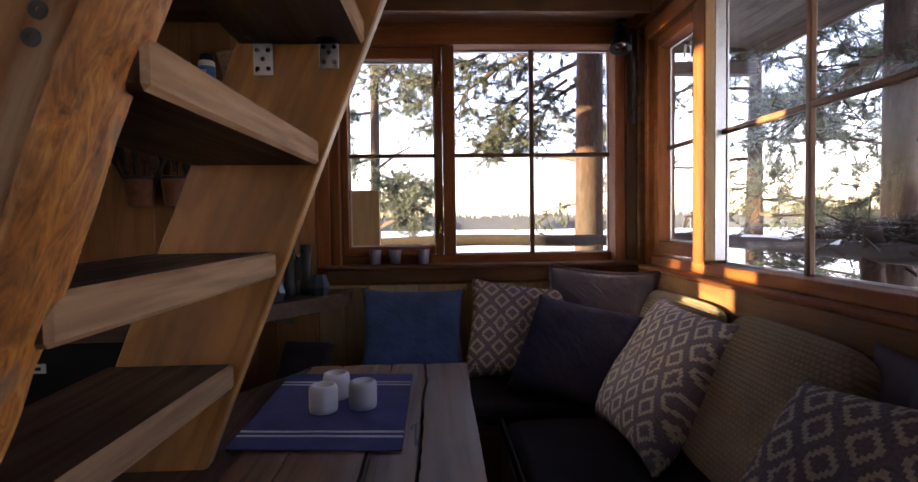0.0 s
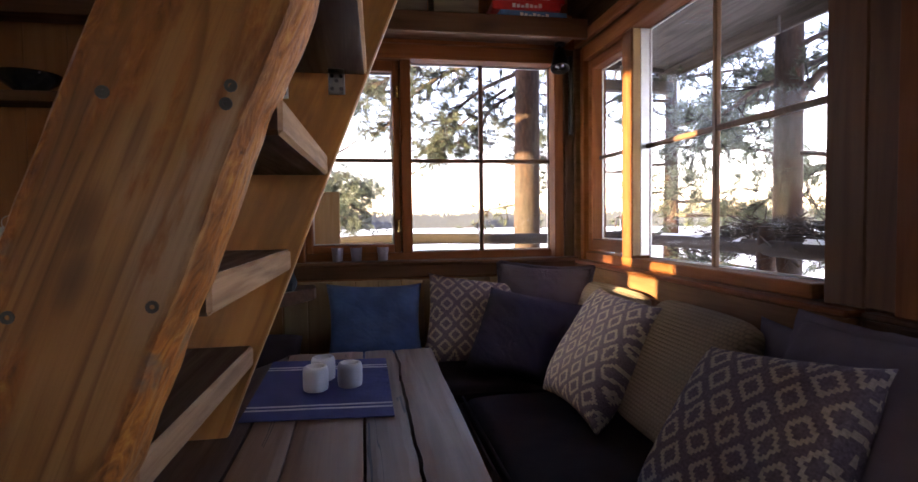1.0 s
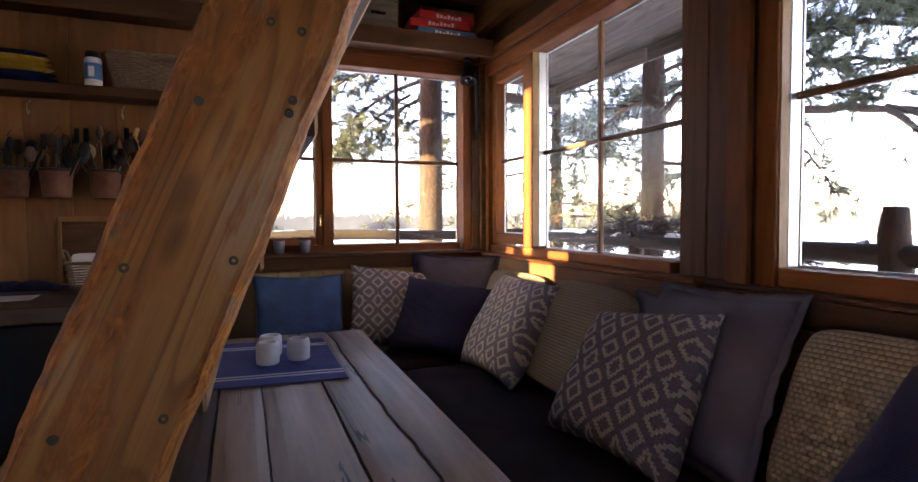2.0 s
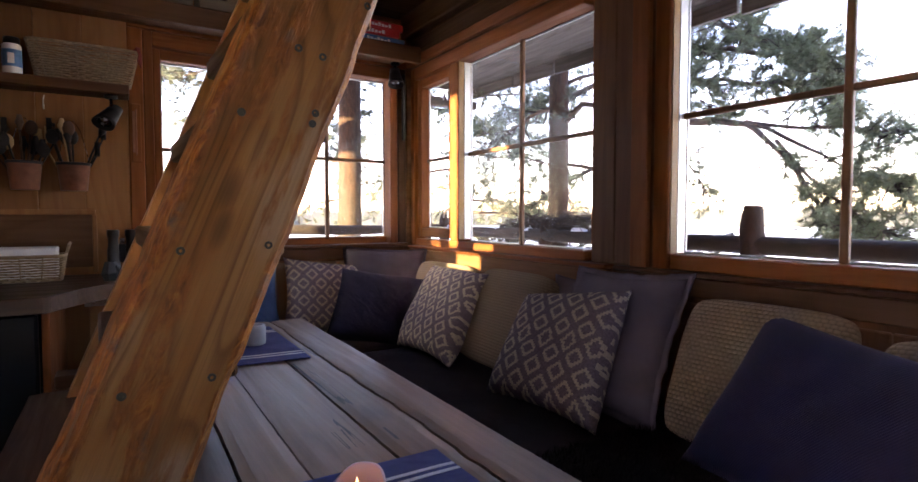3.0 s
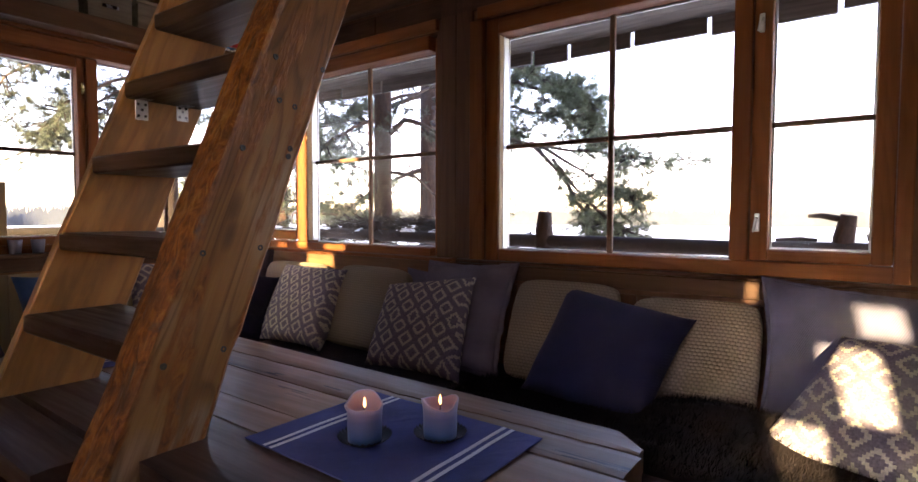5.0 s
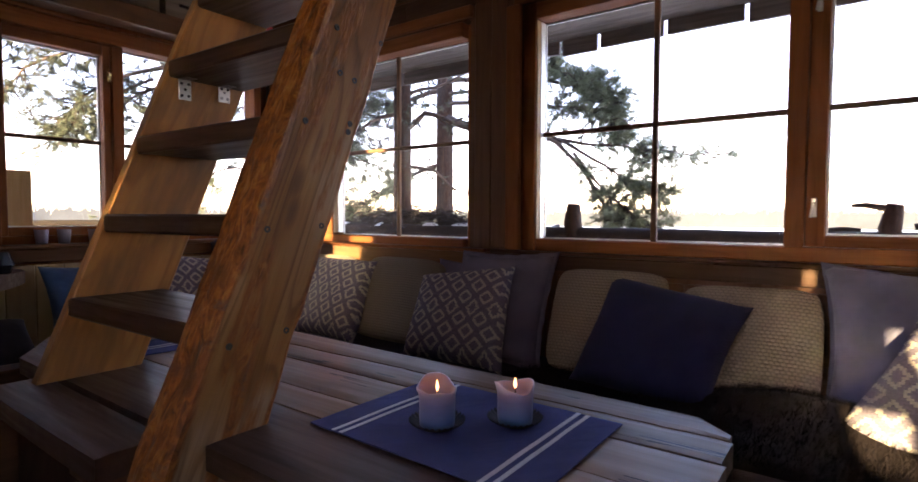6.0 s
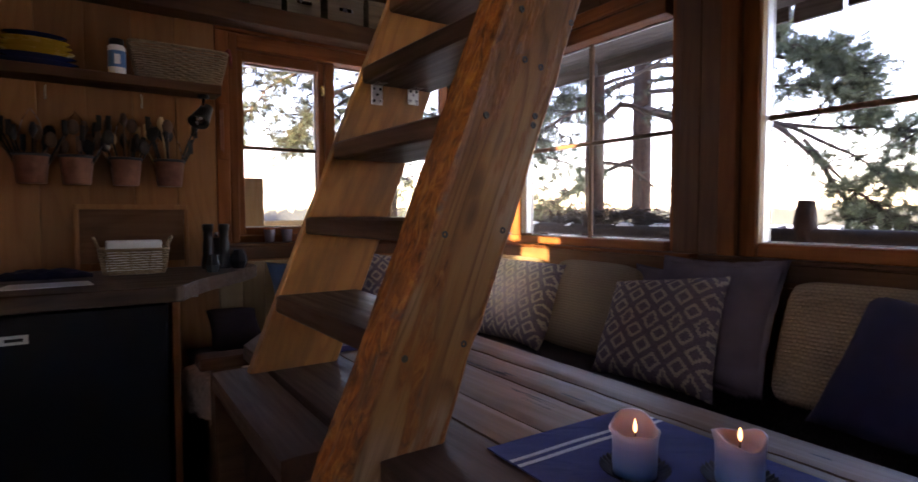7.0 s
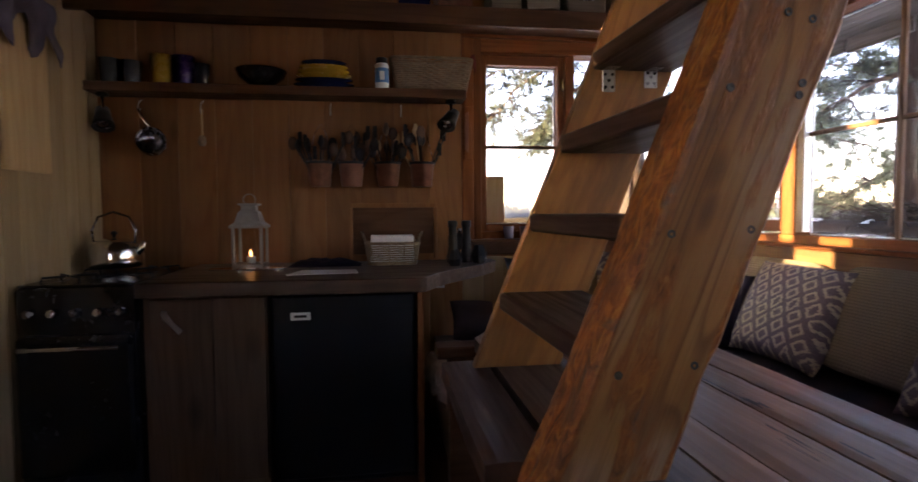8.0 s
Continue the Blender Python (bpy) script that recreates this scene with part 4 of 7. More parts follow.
def pad(name, x0, x1, y0, y1, z0, z1, seed):
    bm = bmesh.new()
    nx, ny = 30, 60
    grid = []
    for i in range(nx + 1):
        row = []
        for j in range(ny + 1):
            u, v = i / nx, j / ny
            e = (1 - (2 * u - 1) ** 10) * (1 - (2 * v - 1) ** 24)
            x, y = x0 + (x1 - x0) * u, y0 + (y1 - y0) * v
            row.append(bm.verts.new((x, y, z0 + (z1 - z0) * max(e, 0) ** 0.4 + 0.012 * noise.noise(Vector((x * 6, y * 6, seed))) * e)))
        grid.append(row)
    for i in range(nx):
        for j in range(ny):
            bm.faces.new((grid[i][j], grid[i + 1][j], grid[i + 1][j + 1], grid[i][j + 1]))
    ring = [grid[0][j] for j in range(ny + 1)] + [grid[i][ny] for i in range(1, nx + 1)] + [grid[nx][j] for j in range(ny - 1, -1, -1)] + [grid[i][0] for i in range(nx - 1, 0, -1)]
    bm.faces.new(ring)
    ob = part(name, bm, SEAT, None, "", True)
    zp = z0 + 0.032
    rim = [(x0 + 0.006, y1 - 0.01, zp), (x0 + 0.006, y0 + 0.01, zp), (x1 - 0.006, y0 + 0.01, zp), (x1 - 0.006, y1 - 0.01, zp)]
    part("piping", tube(rim, [0.006] * 4, 6), SEAT, ob, "black corded piping", True)
    return ob


tagged(pad("seat_pad", 1.665, 2.46, YS + 0.02, 3.39, 0.491, 0.555, 1), "thick black seat pad on the bench", "cushion", "seat pads")
tagged(pad("seat_pad", 0.985, 2.46, 3.405, 4.09, 0.491, 0.555, 2), "thick black seat pad under the north window", "cushion", "seat pads")


# ---- cushions ----
def cushion(name, label, corners, depth, mat, fine=26, knit=False, flange=0.0, group="scatter cushions", seed=0, sag=0.10):
    """A stuffed cushion between four corners (upper left, upper right, lower right, lower left)."""
    tl, tr, br, bl = (Vector(c) for c in corners)
    mid = (tl + tr + br + bl) / 4
    u = ((tr - tl) + (br - bl)).normalized()
    n = u.cross((tl - bl) + (tr - br)).normalized()
    v = n.cross(u)
    m = Matrix((u, v, n)).transposed().to_4x4()
    m.translation = mid
    inv = m.inverted()
    c = [inv @ p for p in (tl, tr, br, bl)]
    bm = bmesh.new()
    grids = []
    for side in (1, -1):
        grid = []
        for i in range(fine + 1):
            row = []
            for j in range(fine + 1):
                s, t = i / fine, j / fine
                p = (c[3] * (1 - s) + c[2] * s) * (1 - t) + (c[0] * (1 - s) + c[1] * s) * t
                a, b = 2 * s - 1, 2 * t - 1
                pull = 1.035 - 0.095 * ((1 - a * a) * abs(b) ** 6 + (1 - b * b) * abs(a) ** 6)
                if knit:
                    k = max(abs(a), abs(b))
                    rr = (a * a * b * b) ** 2
                    pull = 1 - 0.10 * rr
                e = max(0.0, (1 - a ** 4) * (1 - b ** 4))
                h = 0.5 * depth * e ** (0.36 if knit else 0.5)
                h *= 1 - sag * t
                q = p * pull
                wr = noise.noise(Vector((q.x * 5 + seed, q.y * 5, side + seed)))
                wr2 = noise.noise(Vector((q.x * 16 + seed, q.y * 9, 3 * side)))
                h += e * (0.012 * wr + 0.004 * wr2)
                if knit:
                    rowp = q.y / 0.0130
                    colp = q.x / 0.0165 + 0.5 * (math.floor(rowp) % 2)
                    h += e ** 0.5 * 0.0032 * ((0.30 + 0.70 * abs(math.sin(math.pi * rowp)) ** 0.6) * (0.25 + 0.75 * abs(math.sin(math.pi * colp)) ** 0.6) - 0.5)
                if side == -1 and (i in (0, fine) or j in (0, fine)):
                    row.append(grids[0][i][j])
                else:
                    row.append(bm.verts.new((q.x, q.y, q.z + side * h)))
            grid.append(row)
        grids.append(grid)
    for side, grid in zip((1, -1), grids):
        for i in range(fine):
            for j in range(fine):
                f = (grid[i][j], grid[i + 1][j], grid[i + 1][j + 1], grid[i][j + 1])
                bm.faces.new(f if side == 1 else f[::-1])
    ob = part(name, bm, mat, None, "", True)
    ob.matrix_world = m
    tagged(ob, label, "cushion", group)
    if flange:
        fb = bmesh.new()
        edge = [(s / 20, 0) for s in range(20)] + [(1, s / 20) for s in range(20)] + [(1 - s / 20, 1) for s in range(20)] + [(0, 1 - s / 20) for s in range(20)]
        rings = []
        for k, g in ((0, 0.97), (0.5, 1.02 + 0.5 * flange), (1, 1.03 + flange)):
            ring = []
            for idx, (s, t) in enumerate(edge):
                p = (c[3] * (1 - s) + c[2] * s) * (1 - t) + (c[0] * (1 - s) + c[1] * s) * t
                a, b = 2 * s - 1, 2 * t - 1
                q = p * (g - 0.085 * ((1 - a * a) * abs(b) ** 6 + (1 - b * b) * abs(a) ** 6))
                ring.append(Vector((q.x, q.y, q.z + k * 0.020 * noise.noise(Vector((idx * 0.55, seed, 0))))))
            rings.append(ring)
        lo, hi = ([[fb.verts.new(p + Vector((0, 0, dz))) for p in ring] for ring in rings] for dz in (-0.003, 0.003))
        nn = len(edge)
        for k in range(nn):
            k2 = (k + 1) % nn
            for r in (0, 1):
                fb.faces.new((hi[r][k], hi[r][k2], hi[r + 1][k2], hi[r + 1][k]))
                fb.faces.new((lo[r][k], lo[r + 1][k], lo[r + 1][k2], lo[r][k2]))
            fb.faces.new((hi[2][k], hi[2][k2], lo[2][k2], lo[2][k]))
        part("flange", fb, mat, ob, "", True)
    return ob


cushion("cushion", "black cushion tucked under the slanted worktop end", [(0.76, 3.88, 0.720), (0.98, 3.84, 0.715), (0.99, 3.66, 0.562), (0.75, 3.68, 0.562)], 0.11, SEAT, seed=16)
cushion("cushion", "teal velvet cushion propped on the bench under the window", [(1.094, 4.0, 0.935), (1.562, 4.0, 0.925), (1.555, 3.84, 0.57), (1.10, 3.84, 0.57)], 0.13, TEAL, seed=1)
cushion("cushion", "grey and cream diamond-knit cushion leaning beside a navy one", [(1.617, 4.0, 0.975), (2.10, 3.95, 0.91), (2.02, 3.72, 0.555), (1.55, 3.78, 0.57)], 0.15, DIAMOND, seed=2)
cushion("cushion", "slate grey linen cushion with a flanged edge in the corner", [(2.00, 4.03, 1.02), (2.405, 3.77, 1.0), (2.30, 3.60, 0.60), (1.93, 3.86, 0.60)], 0.13, GREY_SHADED, flange=0.07, seed=3)
cushion("cushion", "plain navy cotton cushion slumped in the corner of the bench", [(1.905, 3.82, 0.915), (2.27, 3.50, 0.86), (2.03, 3.32, 0.555), (1.72, 3.60, 0.57)], 0.14, NAVY_SHADED, seed=4)
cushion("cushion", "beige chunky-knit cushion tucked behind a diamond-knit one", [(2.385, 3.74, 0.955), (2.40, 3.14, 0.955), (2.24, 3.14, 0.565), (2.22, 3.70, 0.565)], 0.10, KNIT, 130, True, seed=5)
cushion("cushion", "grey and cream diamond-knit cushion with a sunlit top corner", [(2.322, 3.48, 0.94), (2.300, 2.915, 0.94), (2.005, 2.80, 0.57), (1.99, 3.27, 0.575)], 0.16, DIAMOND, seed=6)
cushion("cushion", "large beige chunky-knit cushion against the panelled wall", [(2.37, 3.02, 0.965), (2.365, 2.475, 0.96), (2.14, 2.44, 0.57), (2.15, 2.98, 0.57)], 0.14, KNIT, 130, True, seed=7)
cushion("cushion", "dark grey linen cushion half hidden behind another", [(2.41, 2.56, 0.965), (2.41, 2.10, 0.965), (2.30, 2.10, 0.57), (2.30, 2.52, 0.57)], 0.08, GREY, seed=8)
cushion("cushion", "slate grey linen cushion with a wide flanged edge", [(2.365, 2.36, 1.0), (2.385, 1.90, 1.01), (2.16, 1.87, 0.575), (2.14, 2.32, 0.575)], 0.13, GREY, flange=0.08, seed=9)
cushion("cushion", "grey and cream diamond-knit cushion standing upright before a grey one", [(2.215, 2.51, 0.90), (2.260, 2.03, 0.965), (2.0, 1.935, 0.57), (1.925, 2.385, 0.59)], 0.16, DIAMOND, seed=10)
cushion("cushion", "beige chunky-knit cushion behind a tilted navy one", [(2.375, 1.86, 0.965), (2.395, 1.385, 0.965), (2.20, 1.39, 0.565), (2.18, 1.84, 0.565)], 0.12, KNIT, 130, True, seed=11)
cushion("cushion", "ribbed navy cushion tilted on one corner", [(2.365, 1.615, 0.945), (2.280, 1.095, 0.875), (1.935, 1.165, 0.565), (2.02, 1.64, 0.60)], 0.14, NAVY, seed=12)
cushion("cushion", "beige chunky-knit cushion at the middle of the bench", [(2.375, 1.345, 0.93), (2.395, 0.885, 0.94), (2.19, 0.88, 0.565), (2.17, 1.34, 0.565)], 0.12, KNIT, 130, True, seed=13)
cushion("cushion", "large pale blue-grey linen cushion touched by the sun", [(2.40, 0.885, 1.025), (2.36, 0.26, 0.99), (2.12, 0.24, 0.57), (2.17, 0.86, 0.57)], 0.17, GREY_LIGHT, flange=0.03, seed=14)
cushion("cushion", "diamond-knit cushion lying back in bright sun", [(2.185, 0.655, 0.89), (2.12, 0.16, 0.90), (1.86, 0.34, 0.58), (1.95, 0.87, 0.57)], 0.16, DIAMOND, seed=15)

# ---- things on the table ----
def table_mat(label, corners, stripes):
    """A woven mat: four corners on the table, stripes as fractions of its length."""
    a, b, c, d = (Vector((x, y, 0.7345)) for x, y in corners)
    mat = thing("table_mat", label, "table mat", (a.x, a.y, 0.73), "table mats")

    def sheet(t0, t1, z, th, inset):
        bm = bmesh.new()
        rows = []
        n = max(2, int(24 * (t1 - t0)))
        for i in range(n + 1):
            t = t0 + (t1 - t0) * i / n
            row = []
            for k in range(13):
                s = inset + (1 - 2 * inset) * k / 12
                p = (a * (1 - s) + b * s) * (1 - t) + (d * (1 - s) + c * s) * t
                w = 0.0012 * noise.noise(Vector((p.x * 11, p.y * 11, 1)))
                row.append(Vector((p.x, p.y, p.z + z + w)))
            rows.append(row)
        up = [[bm.verts.new(p + Vector((0, 0, th))) for p in r] for r in rows]
        lo = [[bm.verts.new(p) for p in r] for r in rows]
        for i in range(n):
            for k in range(12):
                bm.faces.new((up[i][k], up[i][k + 1], up[i + 1][k + 1], up[i + 1][k]))
                bm.faces.new((lo[i][k], lo[i + 1][k], lo[i + 1][k + 1], lo[i][k + 1]))
            for k in (0, 12):
                bm.faces.new((up[i][k], lo[i][k], lo[i + 1][k], up[i + 1][k]))
        for i in (0, n):
            for k in range(12):
                bm.faces.new((up[i][k], lo[i][k], lo[i][k + 1], up[i][k + 1]))
        return bm

    part("weave", sheet(0, 1, 0, 0.003, 0.0), MAT_CLOTH, mat)
    for t in stripes:
        part("stripe", sheet(t - 0.009, t + 0.009, 0.0031, 0.0008, 0.002), MAT_STRIPE, mat, "white woven stripe")
    rooted(mat)
    return mat


table_mat("indigo woven mat with white double stripes under stone holders", [(0.942, 2.662), (1.350, 2.627), (1.352, 3.250), (0.935, 3.285)], (0.125, 0.172, 0.80, 0.845))
table_mat("indigo woven mat with white double stripes under two lit candles", [(0.922, 1.200), (1.338, 1.203), (1.346, 1.750), (0.932, 1.758)], (0.145, 0.187, 0.825, 0.867))


def holder(x, y):
    ob = part("tealight_holder", lathe([(0.030, 0), (0.037, 0.004), (0.039, 0.02), (0.039, 0.062), (0.036, 0.074), (0.031, 0.077), (0.025, 0.074), (0.023, 0.045), (0.0, 0.044)], 28), STONE, None, "", True)
    ob.location = (x, y, 0.7378)
    return tagged(ob, "rounded white stone tealight holder on a mat", "candle holder", "stone tealight holders")


holder(1.122, 2.895)
holder(1.226, 2.920)
holder(1.137, 3.012)


def pillar(x, y, spike, side, seed):
    """A half-burnt pillar candle on a fluted tin dish."""
    c = thing("pillar_candle", "lit pillar candle, pink above and blue below, in a tin dish", "candle", (x, y, 0.7378), "lit candles")
    bm = bmesh.new()
    n, rows = 36, []
    for r, z in ((0.0, 0.004), (0.038, 0.004), (0.039, 0.02), (0.039, 0.05), (0.0400, 0.070), (0.0440, 1.0), (0.0385, 1.0), (0.031, 0.066), (0.0, 0.061)):
        row = []
        for k in range(n):
            a = 2 * math.pi * k / n
            h = z
            if z == 1.0:
                h = 0.083 + spike * max(0, math.cos(a - 0.9)) ** 2.2 - side * math.cos(2 * (a - 0.9)) + 0.0018 * math.sin(5 * a + seed)
            rr = r + (0.0022 * math.sin(3 * a + seed) if z == 1.0 else 0)
            row.append(bm.verts.new((rr * math.cos(a), rr * math.sin(a), h)))
        rows.append(row)
    for p, q in zip(rows, rows[1:]):
        for k in range(n):
            bm.faces.new((p[k], p[(k + 1) % n], q[(k + 1) % n], q[k]))
    bmesh.ops.remove_doubles(bm, verts=bm.verts[:], dist=1e-5)
    part("wax", bm, CANDLE, c, "pink wax fading to blue", True)
    dish = bmesh.new()
    n, rows = 60, []
    for r, z in ((0.034, 0.0), (0.040, 0.001), (0.060, 0.012), (0.0605, 0.013), (0.040, 0.0025), (0.034, 0.0035)):
        rows.append([dish.verts.new(((r + (0.0022 * (k % 2) if r > 0.05 else 0)) * math.cos(2 * math.pi * k / n), (r + (0.0022 * (k % 2) if r > 0.05 else 0)) * math.sin(2 * math.pi * k / n), z + (0.0055 * (k % 2) if r > 0.05 else 0))) for k in range(n)])
    for p, q in zip(rows, rows[1:]):
        for k in range(n):
            dish.faces.new((p[k], p[(k + 1) % n], q[(k + 1) % n], q[k]))
    dish.faces.new(rows[0][::-1])
    dish.faces.new(rows[-1])
    part("dish", dish, TIN, c, "fluted dark tin dish")
    part("wick", tube([(0, 0, 0.064), (0.001, 0, 0.078)], 0.0012, 6), BLACK_MATT, c)
    part("flame", lathe([(0.0008, 0.077), (0.0030, 0.082), (0.0034, 0.085), (0.0026, 0.092), (0.0004, 0.101)], 12), FLAME, c, "small yellow candle flame", True)
    return c


pillar(1.082, 1.520, 0.025, 0.001, 0.4)
pillar(1.200, 1.395, 0.006, 0.008, 2.2)

# ---- cups on the north sill ----
for x in (1.140, 1.238, 1.378):
    ob = part("tealight_cup", lathe([(0.023, 0), (0.025, 0.003), (0.031, 0.070), (0.0305, 0.072), (0.0285, 0.071), (0.023, 0.012), (0, 0.011)], 24), CUP, None, "", True)
    ob.location = (x, 4.120, 1.0455)
    tagged(ob, "small smoky metallic tealight cup on the window sill", "candle holder", "cups on the sill")

# ---- kitchen ----
ZK = 0.93
top = part("worktop", prism([(-0.575, 3.27), (0.555, 3.235), (0.580, 3.250), (0.655, 3.415), (0.715, 3.510), (0.815, 3.640), (0.915, 3.775), (0.985, 3.890), (1.03, 3.975), (1.035, 4.03), (1.02, 4.097), (-0.575, 4.097)], ZK - 0.062, ZK, 0.005), COUNTER)
tagged(top, "dark worn wooden worktop with a slanted end", "worktop")
br = thing("angle_bracket", "galvanised bracket plate screwed to the wall under the worktop", "bracket", (0.70, 4.08, 0.79))
part("plate", box(-0.052, 0.052, 0.0, 0.0045, -0.022, 0.022, 0.001), STEEL, br)
for dx in (-0.038, -0.013, 0.013, 0.038):
    sc = lathe([(0.0055, 0), (0.0045, 0.002), (0.0, 0.002)], 10)
    bmesh.ops.transform(sc, matrix=pose(dx, 0.0, 0.006 if dx * 40 % 2 < 1 else -0.006, 90), verts=sc.verts)
    part("screw", sc, DARKMETAL, br)
cab = thing("base_cabinet", "grey-brown plank base cabinet with a pale hook handle", "cabinet", (-0.30, 3.6, 0))
part("body", box(-0.573, -0.085, 3.345, 4.095, 0.02, ZK - 0.064, 0.003), CABINET, cab)
for a, b in ((-0.545, -0.300), (-0.297, -0.090)):
    part("door_plank", box(a, b, 3.325, 3.344, 0.08, ZK - 0.075, 0.003), CABINET, cab)
part("handle", tube([(-0.485, 3.322, 0.80), (-0.475, 3.300, 0.79), (-0.445, 3.296, 0.755), (-0.415, 3.298, 0.722)], [0.012, 0.013, 0.010, 0.012], 10), LANTERN, cab, "worn white handle", True)
rooted(cab)
fr = thing("fridge", "small dark fridge with a white maker's plate under the worktop", "fridge", (0.25, 3.6, 0))
part("body", box(-0.075, 0.540, 3.372, 4.05, 0.02, 0.862, 0.006), FRIDGE, fr)
door = part("door", box(-0.068, 0.533, 3.325, 3.370, 0.06, 0.858, 0.010), FRIDGE, fr)
plate = part("name_plate", box(0.012, 0.095, 3.319, 3.3245, 0.752, 0.785, 0.002), PLASTIC_WHITE, door, "white plate with dark lettering bars")
rooted(fr)
part("lettering", box(0.028, 0.080, 3.3175, 3.3188, 0.763, 0.774, 0.0), BLACK_MATT, plate)
tagged(part("end_panel", box(0.545, 0.570, 3.32, 4.09, 0.0, ZK - 0.064, 0.003), PINE), "orange-brown pine end panel of the worktop", "panel")

stove = thing("cooker", "black enamel cooker with steel knobs and a pan rest", "cooker", (-0.82, 3.6, 0))
part("body", box(-1.045, -0.590, 3.335, 4.05, 0.02, 0.91, 0.012), BLACK, stove)
ovd = part("oven_door", box(-1.03, -0.605, 3.300, 3.333, 0.15, 0.72, 0.012), BLACK, stove)
part("door_bar", tube([(-1.00, 3.262, 0.68), (-0.635, 3.262, 0.68)], 0.009, 10), CHROME, ovd, "polished bar", True)
part("hob", box(-1.040, -0.595, 3.345, 4.04, 0.911, 0.922, 0.004), BLACK, stove)
for k in range(5):
    kb = bmesh.new()
    lathe([(0.019, 0), (0.018, 0.016), (0.013, 0.022), (0.0, 0.022)], 18, kb)
    bmesh.ops.transform(kb, matrix=pose(-0.99 + 0.085 * k, 3.334, 0.81, 90), verts=kb.verts)
    part("knob", kb, CHROME if k % 2 else DARKMETAL, stove, "", True)
for cx in (-0.93, -0.70):
    for cy in (3.52, 3.86):
        g = bmesh.new()
        for k in range(4):
            a = math.pi / 2 * k + 0.78
            tube([(cx + 0.02 * math.cos(a), cy + 0.02 * math.sin(a), 0.940), (cx + 0.10 * math.cos(a), cy + 0.10 * math.sin(a), 0.940), (cx + 0.105 * math.cos(a), cy + 0.105 * math.sin(a), 0.923)], 0.005, 6, g)
        part("pan_rest", g, BLACK_MATT, stove)
rooted(stove)

kettle = thing("kettle", "polished steel kettle with a wire handle on the cooker", "kettle", (-0.90, 3.86, 0.945))
part("body", lathe([(0.108, 0), (0.118, 0.005), (0.121, 0.03), (0.117, 0.085), (0.108, 0.112), (0.085, 0.128), (0.055, 0.138), (0.0, 0.142)], 36), CHROME, kettle, "", True)
part("lid_knob", lathe([(0.008, 0.144), (0.008, 0.155), (0.016, 0.163), (0.012, 0.175), (0.0, 0.178)], 16), BLACK_MATT, kettle, "", True)
part("spout", tube([(0.085, -0.01, 0.06), (0.125, -0.015, 0.085), (0.150, -0.018, 0.125)], [0.026, 0.018, 0.013], 14), CHROME, kettle, "", True)
part("handle", tube([(-0.095, 0, 0.12), (-0.10, 0, 0.18), (-0.07, 0, 0.245), (0, 0, 0.27), (0.07, 0, 0.245), (0.10, 0, 0.18), (0.095, 0, 0.12)], 0.006, 8), DARKMETAL, kettle, "", True)

lan = thing("lantern", "white metal lantern with a lit candle inside", "lantern", (-0.270, 3.90, ZK))
part("base", box(-0.075, 0.075, -0.075, 0.075, 0.0, 0.018, 0.004), LANTERN, lan)
for sx in (-1, 1):
    for sy in (-1, 1):
        part("post", box(sx * 0.066 - 0.007, sx * 0.066 + 0.007, sy * 0.066 - 0.007, sy * 0.066 + 0.007, 0.018, 0.195, 0.002), LANTERN, lan)
for ax, side in (("y", -1), ("y", 1), ("x", -1), ("x", 1)):
    b = box(-0.058, 0.058, side * 0.066 - 0.0012, side * 0.066 + 0.0012, 0.02, 0.193, 0) if ax == "y" else box(side * 0.066 - 0.0012, side * 0.066 + 0.0012, -0.058, 0.058, 0.02, 0.193, 0)
    p = part("pane", b, GLASS, lan)
    p.visible_shadow = False
roof = bmesh.new()
rings = []
for h, z in ((0.082, 0.195), (0.082, 0.207), (0.060, 0.225), (0.046, 0.275), (0.034, 0.283), (0.034, 0.305), (0.046, 0.309), (0.046, 0.317)):
    rings.append([roof.verts.new((sx * h, sy * h, z)) for sx, sy in ((-1, -1), (1, -1), (1, 1), (-1, 1))])
for a, b in zip(rings, rings[1:]):
    for k in range(4):
        roof.faces.new((a[k], a[(k + 1) % 4], b[(k + 1) % 4], b[k]))
roof.faces.new(rings[0][::-1])
roof.faces.new(rings[-1])
part("roof", roof, LANTERN, lan)
part("ring", tube([(0.03 * math.cos(a), 0, 0.335 + 0.03 * math.sin(a)) for a in [k * math.pi / 8 for k in range(17)]], 0.002, 6), LANTERN, lan)
part("candle", lathe([(0.022, 0.018), (0.022, 0.05), (0.016, 0.052), (0, 0.05)], 18), CERAMIC, lan, "", True)
part("flame", lathe([(0.001, 0.052), (0.0065, 0.060), (0.0065, 0.068), (0.0012, 0.086)], 12), FLAME, lan, "small orange flame", True)
lan.scale = (1.02, 1.02, 1.02)


